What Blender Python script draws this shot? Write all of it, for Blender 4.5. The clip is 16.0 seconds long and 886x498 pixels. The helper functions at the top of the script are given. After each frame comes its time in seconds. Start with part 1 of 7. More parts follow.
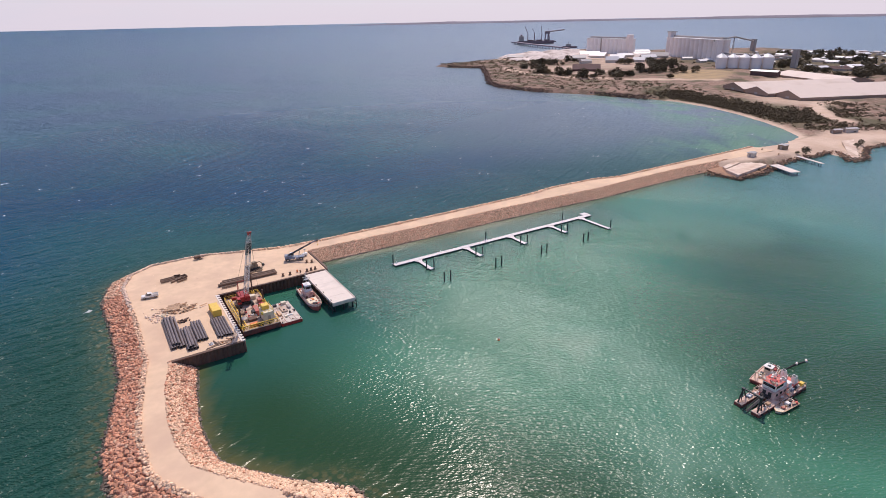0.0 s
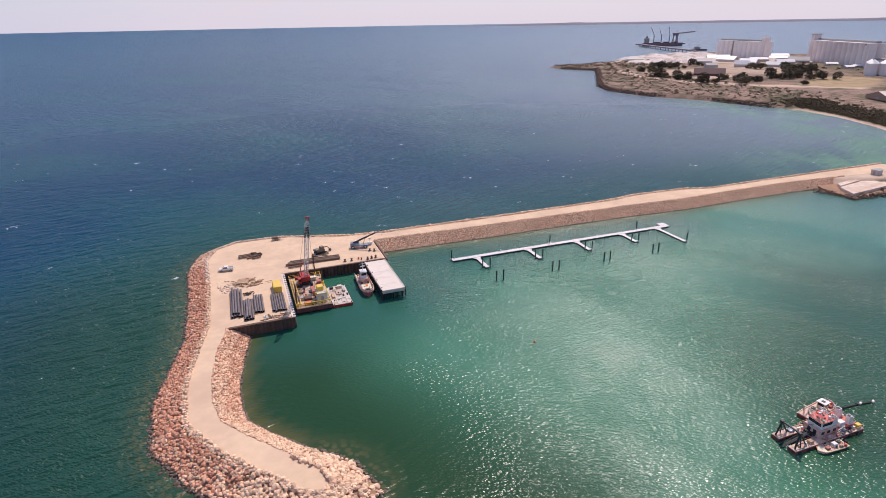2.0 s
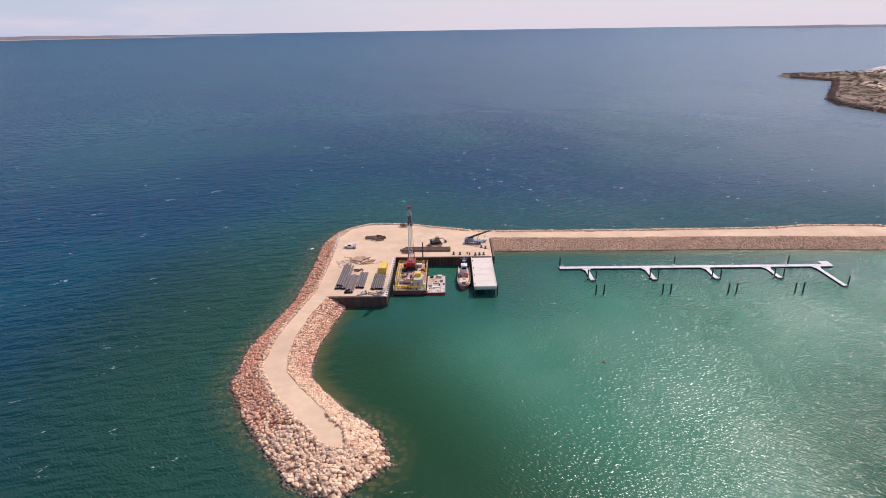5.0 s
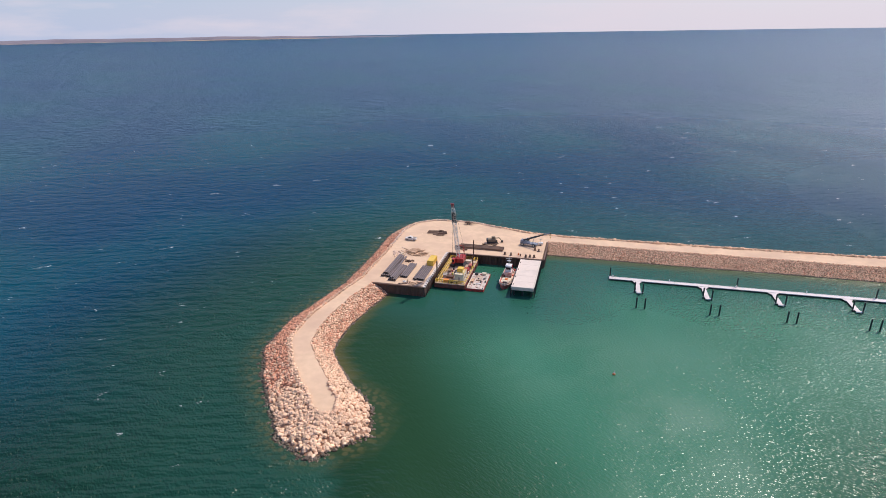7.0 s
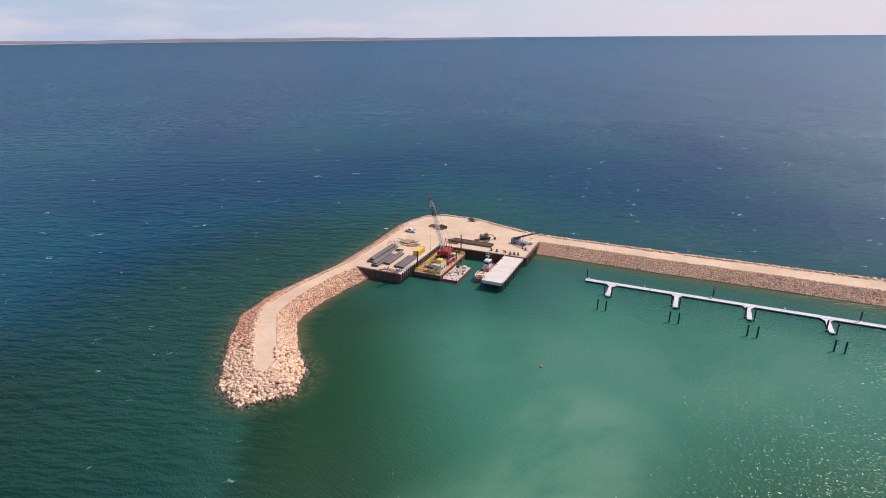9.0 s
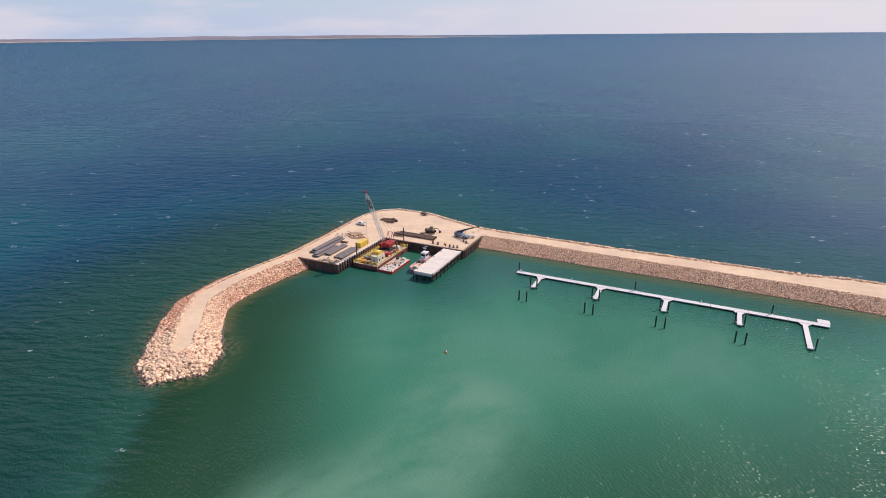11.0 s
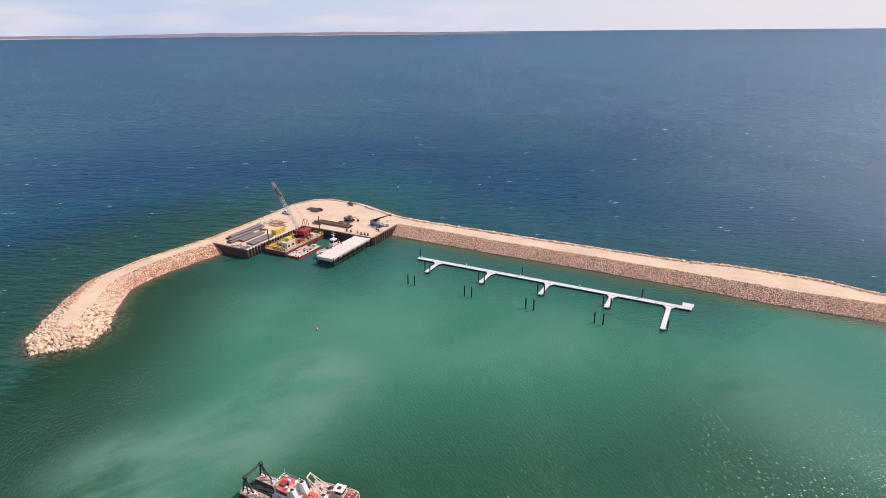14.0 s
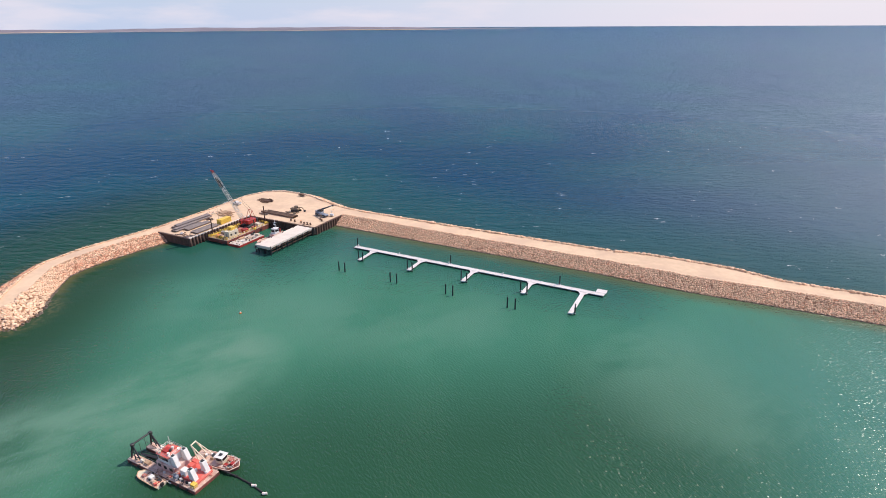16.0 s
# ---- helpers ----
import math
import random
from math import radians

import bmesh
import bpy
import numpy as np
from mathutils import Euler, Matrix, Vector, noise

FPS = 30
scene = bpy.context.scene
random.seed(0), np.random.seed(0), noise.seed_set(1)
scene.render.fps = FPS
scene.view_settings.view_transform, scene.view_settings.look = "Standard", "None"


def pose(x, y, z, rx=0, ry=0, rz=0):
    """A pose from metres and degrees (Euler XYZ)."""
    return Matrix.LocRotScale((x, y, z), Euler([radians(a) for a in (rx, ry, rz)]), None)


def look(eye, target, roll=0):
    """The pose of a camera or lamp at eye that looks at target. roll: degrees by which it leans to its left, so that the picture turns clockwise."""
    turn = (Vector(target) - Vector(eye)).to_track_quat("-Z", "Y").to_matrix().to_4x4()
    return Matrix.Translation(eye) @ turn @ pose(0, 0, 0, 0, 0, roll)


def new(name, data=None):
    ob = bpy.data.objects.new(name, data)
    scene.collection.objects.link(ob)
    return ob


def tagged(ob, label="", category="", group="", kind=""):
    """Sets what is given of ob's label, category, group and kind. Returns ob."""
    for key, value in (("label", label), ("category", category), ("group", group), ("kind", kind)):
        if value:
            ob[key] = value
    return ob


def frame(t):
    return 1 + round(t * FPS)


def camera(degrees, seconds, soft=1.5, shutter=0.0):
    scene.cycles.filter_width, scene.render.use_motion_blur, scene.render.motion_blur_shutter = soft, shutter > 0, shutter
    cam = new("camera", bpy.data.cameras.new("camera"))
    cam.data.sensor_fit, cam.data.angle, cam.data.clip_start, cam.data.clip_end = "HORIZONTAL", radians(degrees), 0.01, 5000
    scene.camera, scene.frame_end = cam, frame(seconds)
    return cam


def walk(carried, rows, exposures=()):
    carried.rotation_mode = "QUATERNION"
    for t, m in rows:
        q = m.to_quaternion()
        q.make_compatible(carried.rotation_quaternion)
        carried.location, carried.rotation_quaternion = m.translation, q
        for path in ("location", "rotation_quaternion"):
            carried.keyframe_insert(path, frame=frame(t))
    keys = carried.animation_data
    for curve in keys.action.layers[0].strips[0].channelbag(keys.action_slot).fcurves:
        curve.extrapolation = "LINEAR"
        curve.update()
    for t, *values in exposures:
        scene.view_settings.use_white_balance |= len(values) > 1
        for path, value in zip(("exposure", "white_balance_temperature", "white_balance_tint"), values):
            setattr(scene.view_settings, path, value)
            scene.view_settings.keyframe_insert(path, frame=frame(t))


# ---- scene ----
S = 1.27                      # plan units to metres: the utility truck is 5.2 m long
cam = camera(75.95, 16.0, soft=0.7)
PATH = [
    (0, 0.34, -0.39, 69.98, -32.046, -22.077, 1.078),
    (0.5, 3.02, -2.86, 69.81, -29.228, -22.001, 1.050),
    (1, 5.92, -5.14, 69.69, -26.179, -21.916, 1.022),
    (1.5, 9.23, -7.43, 69.63, -23.331, -21.860, 1.003),
    (2, 12.77, -9.55, 69.59, -20.278, -21.803, 0.955),
    (2.5, 16.19, -11.33, 69.63, -16.422, -21.703, 0.903),
    (3, 19.76, -12.72, 69.65, -12.152, -21.594, 0.864),
    (3.5, 23.56, -14.02, 69.67, -8.358, -21.474, 0.837),
    (4, 28.12, -15.44, 69.62, -5.545, -21.386, 0.825),
    (6.5, 55.52, -19.44, 70.29, 10.902, -21.160, 0.791),
    (7, 62.81, -20.21, 70.42, 14.499, -21.033, 0.860),
    (7.5, 69.90, -20.69, 70.50, 18.568, -20.893, 0.970),
    (8, 83.20, -20.76, 70.65, 22.867, -20.846, 0.250),
    (8.5, 90.27, -19.81, 70.60, 23.667, -20.763, 0.350),
    (9, 97.15, -18.84, 70.55, 24.301, -20.713, 0.420),
    (11.5, 128.00, -12.41, 70.88, 26.111, -21.006, 0.465),
    (12, 133.72, -11.11, 70.91, 26.215, -21.078, 0.470),
    (12.5, 139.47, -9.96, 70.86, 26.395, -21.104, 0.481),
    (13, 145.50, -8.63, 70.62, 26.654, -21.111, 0.514),
    (13.5, 151.38, -7.33, 70.36, 26.885, -21.142, 0.537),
    (14, 157.05, -6.09, 70.22, 27.029, -21.212, 0.533),
    (14.5, 162.49, -5.07, 70.18, 27.071, -21.319, 0.504),
    (15, 167.81, -4.11, 70.14, 27.020, -21.404, 0.459),
    (15.5, 173.24, -3.25, 70.11, 26.998, -21.494, 0.397),
    (16, 178.68, -2.24, 70.09, 26.960, -21.620, 0.311),
]
walk(cam, [(t, pose(S * x, S * y, S * z, 90 + pitch, roll, yaw)) for t, x, y, z, yaw, pitch, roll in PATH],
     exposures=[(0.0, 0.05, 6500, 16), (4.0, 0.05, 6450, 15), (9.0, 0.06, 6450, 11), (12.5, 0.15, 6500, 10), (16.0, 0.26, 6500, 10)])

# ---------------------------------------------------------------- light
SUN_AZ, SUN_EL = 41.0, 55.0   # degrees clockwise from +y, degrees above the horizon
world = bpy.data.worlds.new("sky")
scene.world = world
world.use_nodes = True
wn, wl = world.node_tree.nodes, world.node_tree.links
bg = wn["Background"]
sky = wn.new("ShaderNodeTexSky")
sky.sky_type = "NISHITA"
sky.sun_disc = False
sky.sun_elevation, sky.sun_rotation = radians(SUN_EL), radians(SUN_AZ)
sky.air_density, sky.dust_density, sky.ozone_density = 1.0, 0.7, 2.0
# pale haze low over the horizon, with thin broken cloud
tc, mp, nz = wn.new("ShaderNodeTexCoord"), wn.new("ShaderNodeMapping"), wn.new("ShaderNodeTexNoise")
mp.inputs["Scale"].default_value = (2.6, 2.6, 14.0)
nz.inputs["Scale"].default_value, nz.inputs["Detail"].default_value, nz.inputs["Roughness"].default_value = 1.8, 6.0, 0.55
clear = wn.new("ShaderNodeVectorMath")
clear.operation = "MULTIPLY"
clear.inputs[1].default_value = (0.86, 0.98, 1.22)
sep = wn.new("ShaderNodeSeparateXYZ")
low = wn.new("ShaderNodeMapRange")
low.interpolation_type = "SMOOTHSTEP"
low.inputs["From Min"].default_value, low.inputs["From Max"].default_value = 0.0, 0.14
low.inputs["To Min"].default_value, low.inputs["To Max"].default_value = 0.92, 0.0
haze = wn.new("ShaderNodeMixRGB")
glow = wn.new("ShaderNodeMixRGB")
glow.inputs["Color1"].default_value, glow.inputs["Color2"].default_value = (4.5, 5.2, 6.9, 1), (6.9, 6.4, 7.1, 1)
side = wn.new("ShaderNodeVectorMath")
side.operation = "DOT_PRODUCT"
side.inputs[1].default_value = (math.sin(radians(SUN_AZ)), math.cos(radians(SUN_AZ)), 0)
sunny = wn.new("ShaderNodeMapRange")
sunny.interpolation_type = "SMOOTHSTEP"
sunny.inputs["From Min"].default_value, sunny.inputs["From Max"].default_value = -0.1, 0.95
wl.new(tc.outputs["Generated"], side.inputs[0])
wl.new(side.outputs["Value"], sunny.inputs["Value"])
wl.new(sunny.outputs[0], glow.inputs["Fac"])
wl.new(glow.outputs["Color"], haze.inputs["Color2"])
ramp = wn.new("ShaderNodeValToRGB")
ramp.color_ramp.elements[0].position, ramp.color_ramp.elements[1].position = 0.46, 0.66
cloud = wn.new("ShaderNodeMixRGB")
cloud.inputs["Color2"].default_value = (6.9, 6.3, 6.9, 1)
thin = wn.new("ShaderNodeMath")
thin.operation = "MULTIPLY"
thin.inputs[1].default_value = 0.6
wl.new(tc.outputs["Generated"], mp.inputs["Vector"])
wl.new(tc.outputs["Generated"], sep.inputs[0])
wl.new(sep.outputs["Z"], low.inputs["Value"])
wl.new(sky.outputs["Color"], clear.inputs[0])
wl.new(low.outputs[0], haze.inputs["Fac"])
wl.new(clear.outputs["Vector"], haze.inputs["Color1"])
wl.new(mp.outputs["Vector"], nz.inputs["Vector"])
wl.new(nz.outputs["Fac"], ramp.inputs["Fac"])
wl.new(ramp.outputs["Color"], thin.inputs[0])
wl.new(thin.outputs[0], cloud.inputs["Fac"])
wl.new(haze.outputs["Color"], cloud.inputs["Color1"])
wl.new(cloud.outputs["Color"], bg.inputs["Color"])
bg.inputs["Strength"].default_value = 0.105
sun = new("sun", bpy.data.lights.new("sun", "SUN"))
sun.data.energy, sun.data.angle, sun.data.color = 3.55, radians(0.53), (1.0, 0.89, 0.77)
sd = Vector((math.sin(radians(SUN_AZ)) * math.cos(radians(SUN_EL)), math.cos(radians(SUN_AZ)) * math.cos(radians(SUN_EL)), math.sin(radians(SUN_EL))))
sun.matrix_world = look(sd * 300, (0, 0, 0))


# ---------------------------------------------------------------- materials
def mat(name, color, rough=0.6, metal=0.0, vary=0.18, scale=1.5, bump=0.0, bump_scale=20.0, rnd=0.0, island=0.0, dirt=None, dirt_scale=0.35, dirt_at=(0.55, 0.75), spec=0.5):
    """A procedural surface: two scales of variation, optional dirt, relief and piece-to-piece change."""
    m = bpy.data.materials.new(name)
    m.use_nodes = True
    n, l = m.node_tree.nodes, m.node_tree.links
    b = n["Principled BSDF"]
    b.inputs["Roughness"].default_value, b.inputs["Metallic"].default_value = rough, metal
    b.inputs["Specular IOR Level"].default_value = spec
    geo = n.new("ShaderNodeNewGeometry")

    def tex(sc, detail=5.0):
        t = n.new("ShaderNodeTexNoise")
        t.inputs["Scale"].default_value, t.inputs["Detail"].default_value = sc, detail
        l.new(geo.outputs["Position"], t.inputs["Vector"])
        return t

    fine, broad = tex(scale), tex(scale * 0.13, 3.0)
    add = n.new("ShaderNodeMath")
    add.operation = "ADD"
    l.new(fine.outputs["Fac"], add.inputs[0])
    l.new(broad.outputs["Fac"], add.inputs[1])
    last = add.outputs[0]
    for on, amount, src in ((rnd, rnd, "info"), (island, island, "geo")):
        if on:
            if src == "info":
                o = n.new("ShaderNodeObjectInfo").outputs["Random"]
            else:
                o = geo.outputs["Random Per Island"]
            k = n.new("ShaderNodeMath")
            k.operation = "MULTIPLY_ADD"
            k.inputs[1].default_value = amount / max(vary, 0.01)
            l.new(o, k.inputs[0])
            l.new(last, k.inputs[2])
            last = k.outputs[0]
    extra = (rnd + island) / max(vary, 0.01)
    mr = n.new("ShaderNodeMapRange")
    mr.inputs["From Min"].default_value, mr.inputs["From Max"].default_value = 0.5, 1.5 + extra
    mr.inputs["To Min"].default_value, mr.inputs["To Max"].default_value = 1 - (vary + rnd + island), 1 + (vary + rnd + island)
    l.new(last, mr.inputs["Value"])
    mul = n.new("ShaderNodeVectorMath")
    mul.operation = "SCALE"
    mul.inputs[0].default_value = color
    l.new(mr.outputs[0], mul.inputs["Scale"])
    out = mul.outputs["Vector"]
    if dirt:
        dn = tex(dirt_scale, 6.0)
        dr = n.new("ShaderNodeValToRGB")
        dr.color_ramp.elements[0].position, dr.color_ramp.elements[1].position = dirt_at
        l.new(dn.outputs["Fac"], dr.inputs["Fac"])
        mx = n.new("ShaderNodeMixRGB")
        mx.inputs["Color2"].default_value = (*dirt, 1)
        l.new(dr.outputs["Color"], mx.inputs["Fac"])
        l.new(out, mx.inputs["Color1"])
        out = mx.outputs["Color"]
    l.new(out, b.inputs["Base Color"])
    if bump:
        bt = tex(bump_scale, 4.0)
        bp = n.new("ShaderNodeBump")
        bp.inputs["Strength"].default_value, bp.inputs["Distance"].default_value = min(1.0, bump * 4), bump
        l.new(bt.outputs["Fac"], bp.inputs["Height"])
        l.new(bp.outputs["Normal"], b.inputs["Normal"])
    return m


def water_material():
    """Sea water: a body colour by depth, sediment and a painted far haze, small wind waves, a few breaking crests."""
    m = bpy.data.materials.new("sea_water")
    m.use_nodes = True
    n, l = m.node_tree.nodes, m.node_tree.links
    b = n["Principled BSDF"]
    geo = n.new("ShaderNodeNewGeometry")

    def node(kind, **kw):
        x = n.new(kind)
        for k, v in kw.items():
            x.inputs[k].default_value = v
        return x

    def attr(name):
        a = n.new("ShaderNodeAttribute")
        a.attribute_name = name
        return a.outputs["Fac"]

    def mix(f, c1, c2):
        x = n.new("ShaderNodeMixRGB")
        for key, v in (("Fac", f), ("Color1", c1), ("Color2", c2)):
            if isinstance(v, tuple):
                x.inputs[key].default_value = (*v, 1)
            else:
                l.new(v, x.inputs[key])
        return x.outputs["Color"]

    def math_(op, a, c, clamp=False):
        x = n.new("ShaderNodeMath")
        x.operation, x.use_clamp = op, clamp
        for i, v in enumerate((a, c)):
            if isinstance(v, (int, float)):
                x.inputs[i].default_value = v
            else:
                l.new(v, x.inputs[i])
        return x.outputs[0]

    def noise_(scale, detail=4.0, stretch=(1, 1, 1), turn=0.0, rough=0.5):
        mpp = n.new("ShaderNodeMapping")
        mpp.vector_type = "TEXTURE"                        # turned first, then stretched along the turned axes
        mpp.inputs["Scale"].default_value, mpp.inputs["Rotation"].default_value = tuple(1 / v for v in stretch), (0, 0, radians(turn))
        l.new(geo.outputs["Position"], mpp.inputs["Vector"])
        t = node("ShaderNodeTexNoise", Scale=scale, Detail=detail, Roughness=rough)
        l.new(mpp.outputs["Vector"], t.inputs["Vector"])
        return t.outputs["Fac"]

    def ramp_(f, a, c):
        r = n.new("ShaderNodeMapRange")
        r.interpolation_type = "SMOOTHSTEP"
        r.inputs["From Min"].default_value, r.inputs["From Max"].default_value = a, c
        l.new(f, r.inputs["Value"])
        return r.outputs[0]

    windy = math_("SUBTRACT", 1.0, attr("calm"))           # sheltered water close under the spit lies smoother
    patches = ramp_(noise_(0.006, 4), 0.40, 0.64)
    deep = mix(patches, DEEP_A, DEEP_B)
    streak = ramp_(noise_(0.012, 5, (0.35, 1, 1), -60), 0.40, 0.72)
    basin = mix(streak, BASIN_A, BASIN_B)
    col = mix(attr("basin"), deep, basin)
    col = mix(attr("milky"), col, MILKY)
    col = mix(attr("sunward_haze"), col, SUNWARD_HAZE)
    col = mix(attr("green"), col, mix(attr("basin"), GREEN, OLIVE))
    col = mix(attr("teal"), col, TEAL)
    plume = math_("MULTIPLY", attr("plume"), ramp_(noise_(0.028, 6, (0.6, 1, 1), 60, 0.62), 0.36, 0.60), True)
    col = mix(plume, col, PLUME)
    cells = node("ShaderNodeTexVoronoi", Scale=0.62)
    l.new(geo.outputs["Position"], cells.inputs["Vector"])
    rocks = math_("SUBTRACT", 1.0, ramp_(cells.outputs["Distance"], 0.30, 0.58))   # single stones seen through the shallows
    shoal = math_("MULTIPLY", attr("shoal"), math_("ADD", math_("MULTIPLY", rocks, math_("MULTIPLY", attr("bould"), 0.65)), math_("SUBTRACT", 0.85, math_("MULTIPLY", attr("bould"), 0.65))), True)
    col = mix(shoal, col, mix(attr("bould"), SHOAL, STONES))
    # short broken foam lines where crests topple
    thread = math_("ABSOLUTE", math_("SUBTRACT", noise_(0.16, 4, (0.5, 1.0, 1), 28, 0.55), 0.5), 0.0)
    thread = math_("SUBTRACT", 1.0, ramp_(thread, 0.003, 0.013))
    caps = math_("MULTIPLY", thread, ramp_(noise_(0.10, 5, (0.7, 1.0, 1), 15, 0.65), 0.625, 0.69))
    caps = math_("MULTIPLY", caps, math_("SUBTRACT", 1.0, attr("basin")))
    col = mix(caps, col, (0.75, 0.78, 0.78))
    l.new(col, b.inputs["Base Color"])
    l.new(math_("ADD", math_("MULTIPLY", attr("open_sea"), 0.09), math_("ADD", 0.20, math_("MULTIPLY", attr("basin"), 0.02))), b.inputs["Coat Roughness"])   # windier water far out
    l.new(math_("MULTIPLY", math_("ADD", math_("MULTIPLY", attr("open_sea"), 0.25), math_("ADD", math_("MULTIPLY", math_("MULTIPLY", attr("basin"), windy), 0.28), 0.22)), 2.0, True), b.inputs["Coat Weight"])
    b.inputs["Coat IOR"].default_value = 1.33
    b.inputs["Specular IOR Level"].default_value, b.inputs["Roughness"].default_value = 0.0, 1.0
    # waves: open-sea chop, and a smaller ripple that also runs in the basin
    sea = math_("SUBTRACT", 1.0, attr("basin"))
    chop = noise_(0.30, 2, (0.45, 1.2, 1), 16, 0.55)
    swell = noise_(0.10, 3, (0.4, 1.2, 1), 22)
    rip = noise_(1.55, 1, (0.6, 1.15, 1), -33, 0.5)
    gust = ramp_(noise_(0.020, 4, (0.25, 1, 1), -64, 0.6), 0.32, 0.68)
    rip = math_("MULTIPLY", rip, math_("ADD", math_("MULTIPLY", gust, 0.75), 0.42))
    rip = math_("MULTIPLY", rip, windy)
    wavelet = noise_(0.85, 1, (0.45, 1.2, 1), -30, 0.5)
    h = math_("ADD", math_("MULTIPLY", math_("MULTIPLY", chop, WAVE_CHOP), math_("ADD", math_("MULTIPLY", sea, 0.95), 0.05)), math_("MULTIPLY", math_("MULTIPLY", rip, WAVE_RIP), math_("ADD", math_("MULTIPLY", sea, 0.20), 0.55)))
    h = math_("ADD", h, math_("MULTIPLY", math_("MULTIPLY", swell, 3.0), sea))
    h = math_("ADD", h, math_("MULTIPLY", wavelet, math_("MULTIPLY", gust, 0.24)))
    bp = n.new("ShaderNodeBump")
    bp.inputs["Strength"].default_value, bp.inputs["Distance"].default_value = 1.0, 1.0
    l.new(h, bp.inputs["Height"])
    l.new(bp.outputs["Normal"], b.inputs["Coat Normal"])     # the surface carries the waves,
    body = n.new("ShaderNodeBump")                         # the light from within is only a little shaped by them
    body.inputs["Distance"].default_value = 1.0
    l.new(math_("ADD", math_("MULTIPLY", sea, 0.60), 0.05), body.inputs["Strength"])
    l.new(h, body.inputs["Height"])
    l.new(body.outputs["Normal"], b.inputs["Normal"])
    return m


DEEP_A, DEEP_B = (0.001, 0.044, 0.098), (0.002, 0.065, 0.096)
BASIN_A, BASIN_B = (0.034, 0.157, 0.088), (0.057, 0.208, 0.121)
GREEN, PLUME, SHOAL, TEAL = (0.004, 0.023, 0.011), (0.120, 0.240, 0.160), (0.105, 0.098, 0.034), (0.018, 0.092, 0.068)
MILKY = (0.085, 0.185, 0.185)
OLIVE = (0.015, 0.054, 0.021)
STONES = (0.115, 0.105, 0.045)                            # sunken stones under the weed
SUNWARD_HAZE = (0.135, 0.178, 0.215)                               # haze and sun sheen painted over the wide bay to the north-east
WAVE_CHOP, WAVE_RIP = 2.8, 0.95
M_WATER = water_material()
M_SAND = mat("crushed_limestone", (0.70, 0.505, 0.345), 0.9, vary=0.15, scale=0.45, bump=0.03, bump_scale=6, dirt=(0.60, 0.42, 0.30), dirt_scale=0.10, dirt_at=(0.44, 0.70), spec=0.2)
M_ROCK = mat("armour_rock", (0.77, 0.52, 0.35), 0.88, vary=0.20, scale=1.2, island=0.30, bump=0.06, bump_scale=2.5, dirt=(0.58, 0.33, 0.22), dirt_scale=0.3, dirt_at=(0.58, 0.80), spec=0.25)
M_ROCK1 = mat("armour_stone", (0.80, 0.55, 0.37), 0.88, vary=0.20, scale=1.2, rnd=0.32, bump=0.08, bump_scale=2.5, dirt=(0.48, 0.25, 0.16), dirt_scale=0.3, dirt_at=(0.58, 0.78), spec=0.25)
M_ROCKPALE = mat("pale_kerb_rock", (0.76, 0.57, 0.44), 0.88, vary=0.12, scale=1.2, island=0.26, bump=0.06, bump_scale=2.5, dirt=(0.58, 0.36, 0.26), dirt_scale=0.3, dirt_at=(0.58, 0.80), spec=0.25)
M_ROCKWET = mat("wet_rock", (0.115, 0.082, 0.055), 0.5, vary=0.25, scale=1.2, island=0.3, bump=0.06, bump_scale=2.5, spec=0.5)
M_ROCKRED = mat("red_armour_rock", (0.62, 0.31, 0.195), 0.9, vary=0.14, scale=1.2, island=0.30, bump=0.1, bump_scale=2.5, dirt=(0.66, 0.38, 0.26), dirt_scale=0.4, dirt_at=(0.56, 0.70), spec=0.2)
# rubble tone darkened to paint the shadowed gaps between armour stones
M_CORE = mat("rock_core", (0.36, 0.215, 0.14), 0.95, vary=0.25, scale=0.9, bump=0.2, bump_scale=1.5, spec=0.2)
M_CONC = mat("concrete", (0.72, 0.62, 0.54), 0.8, vary=0.08, scale=0.8, bump=0.01, bump_scale=8, dirt=(0.60, 0.52, 0.45), dirt_scale=0.25, dirt_at=(0.5, 0.8))
M_STEEL_DK = mat("rusty_steel", (0.13, 0.075, 0.055), 0.75, 0.2, vary=0.3, scale=1.2, rnd=0.15, bump=0.02, dirt=(0.06, 0.035, 0.03), dirt_scale=0.4)
M_PILE = mat("black_pile", (0.022, 0.030, 0.032), 0.45, 0.0, vary=0.25, scale=1.0)
M_WALK = mat("pontoon_deck", (0.68, 0.62, 0.60), 0.7, vary=0.06, scale=2.0, rnd=0.05, dirt=(0.55, 0.49, 0.46), dirt_scale=0.5)


# ---------------------------------------------------------------- building helpers
def V(x, y, z=0.0):
    """Plan units to metres; z is in metres already."""
    return Vector((S * x, S * y, z))


def mesh_of(name, bm, material, smooth=False):
    me = bpy.data.meshes.new(name)
    bm.normal_update()
    bm.to_mesh(me)
    bm.free()
    me.materials.append(material)
    if smooth:
        me.polygons.foreach_set("use_smooth", [True] * len(me.polygons))
    return me


def part(name, bm, material, parent, label="", smooth=False):
    """Links a bmesh as one mesh object under a thing or part; its coordinates are those of the thing."""
    ob = new(name, mesh_of(name, bm, material, smooth))
    ob.parent = parent
    if label:
        tagged(ob, label)
    return ob


def thing(name, label, category, m=None, group="", kind=""):
    ob = new(name)
    ob.empty_display_size = 0.5
    if m is not None:
        ob.matrix_world = m
    return tagged(ob, label, category, group, kind)


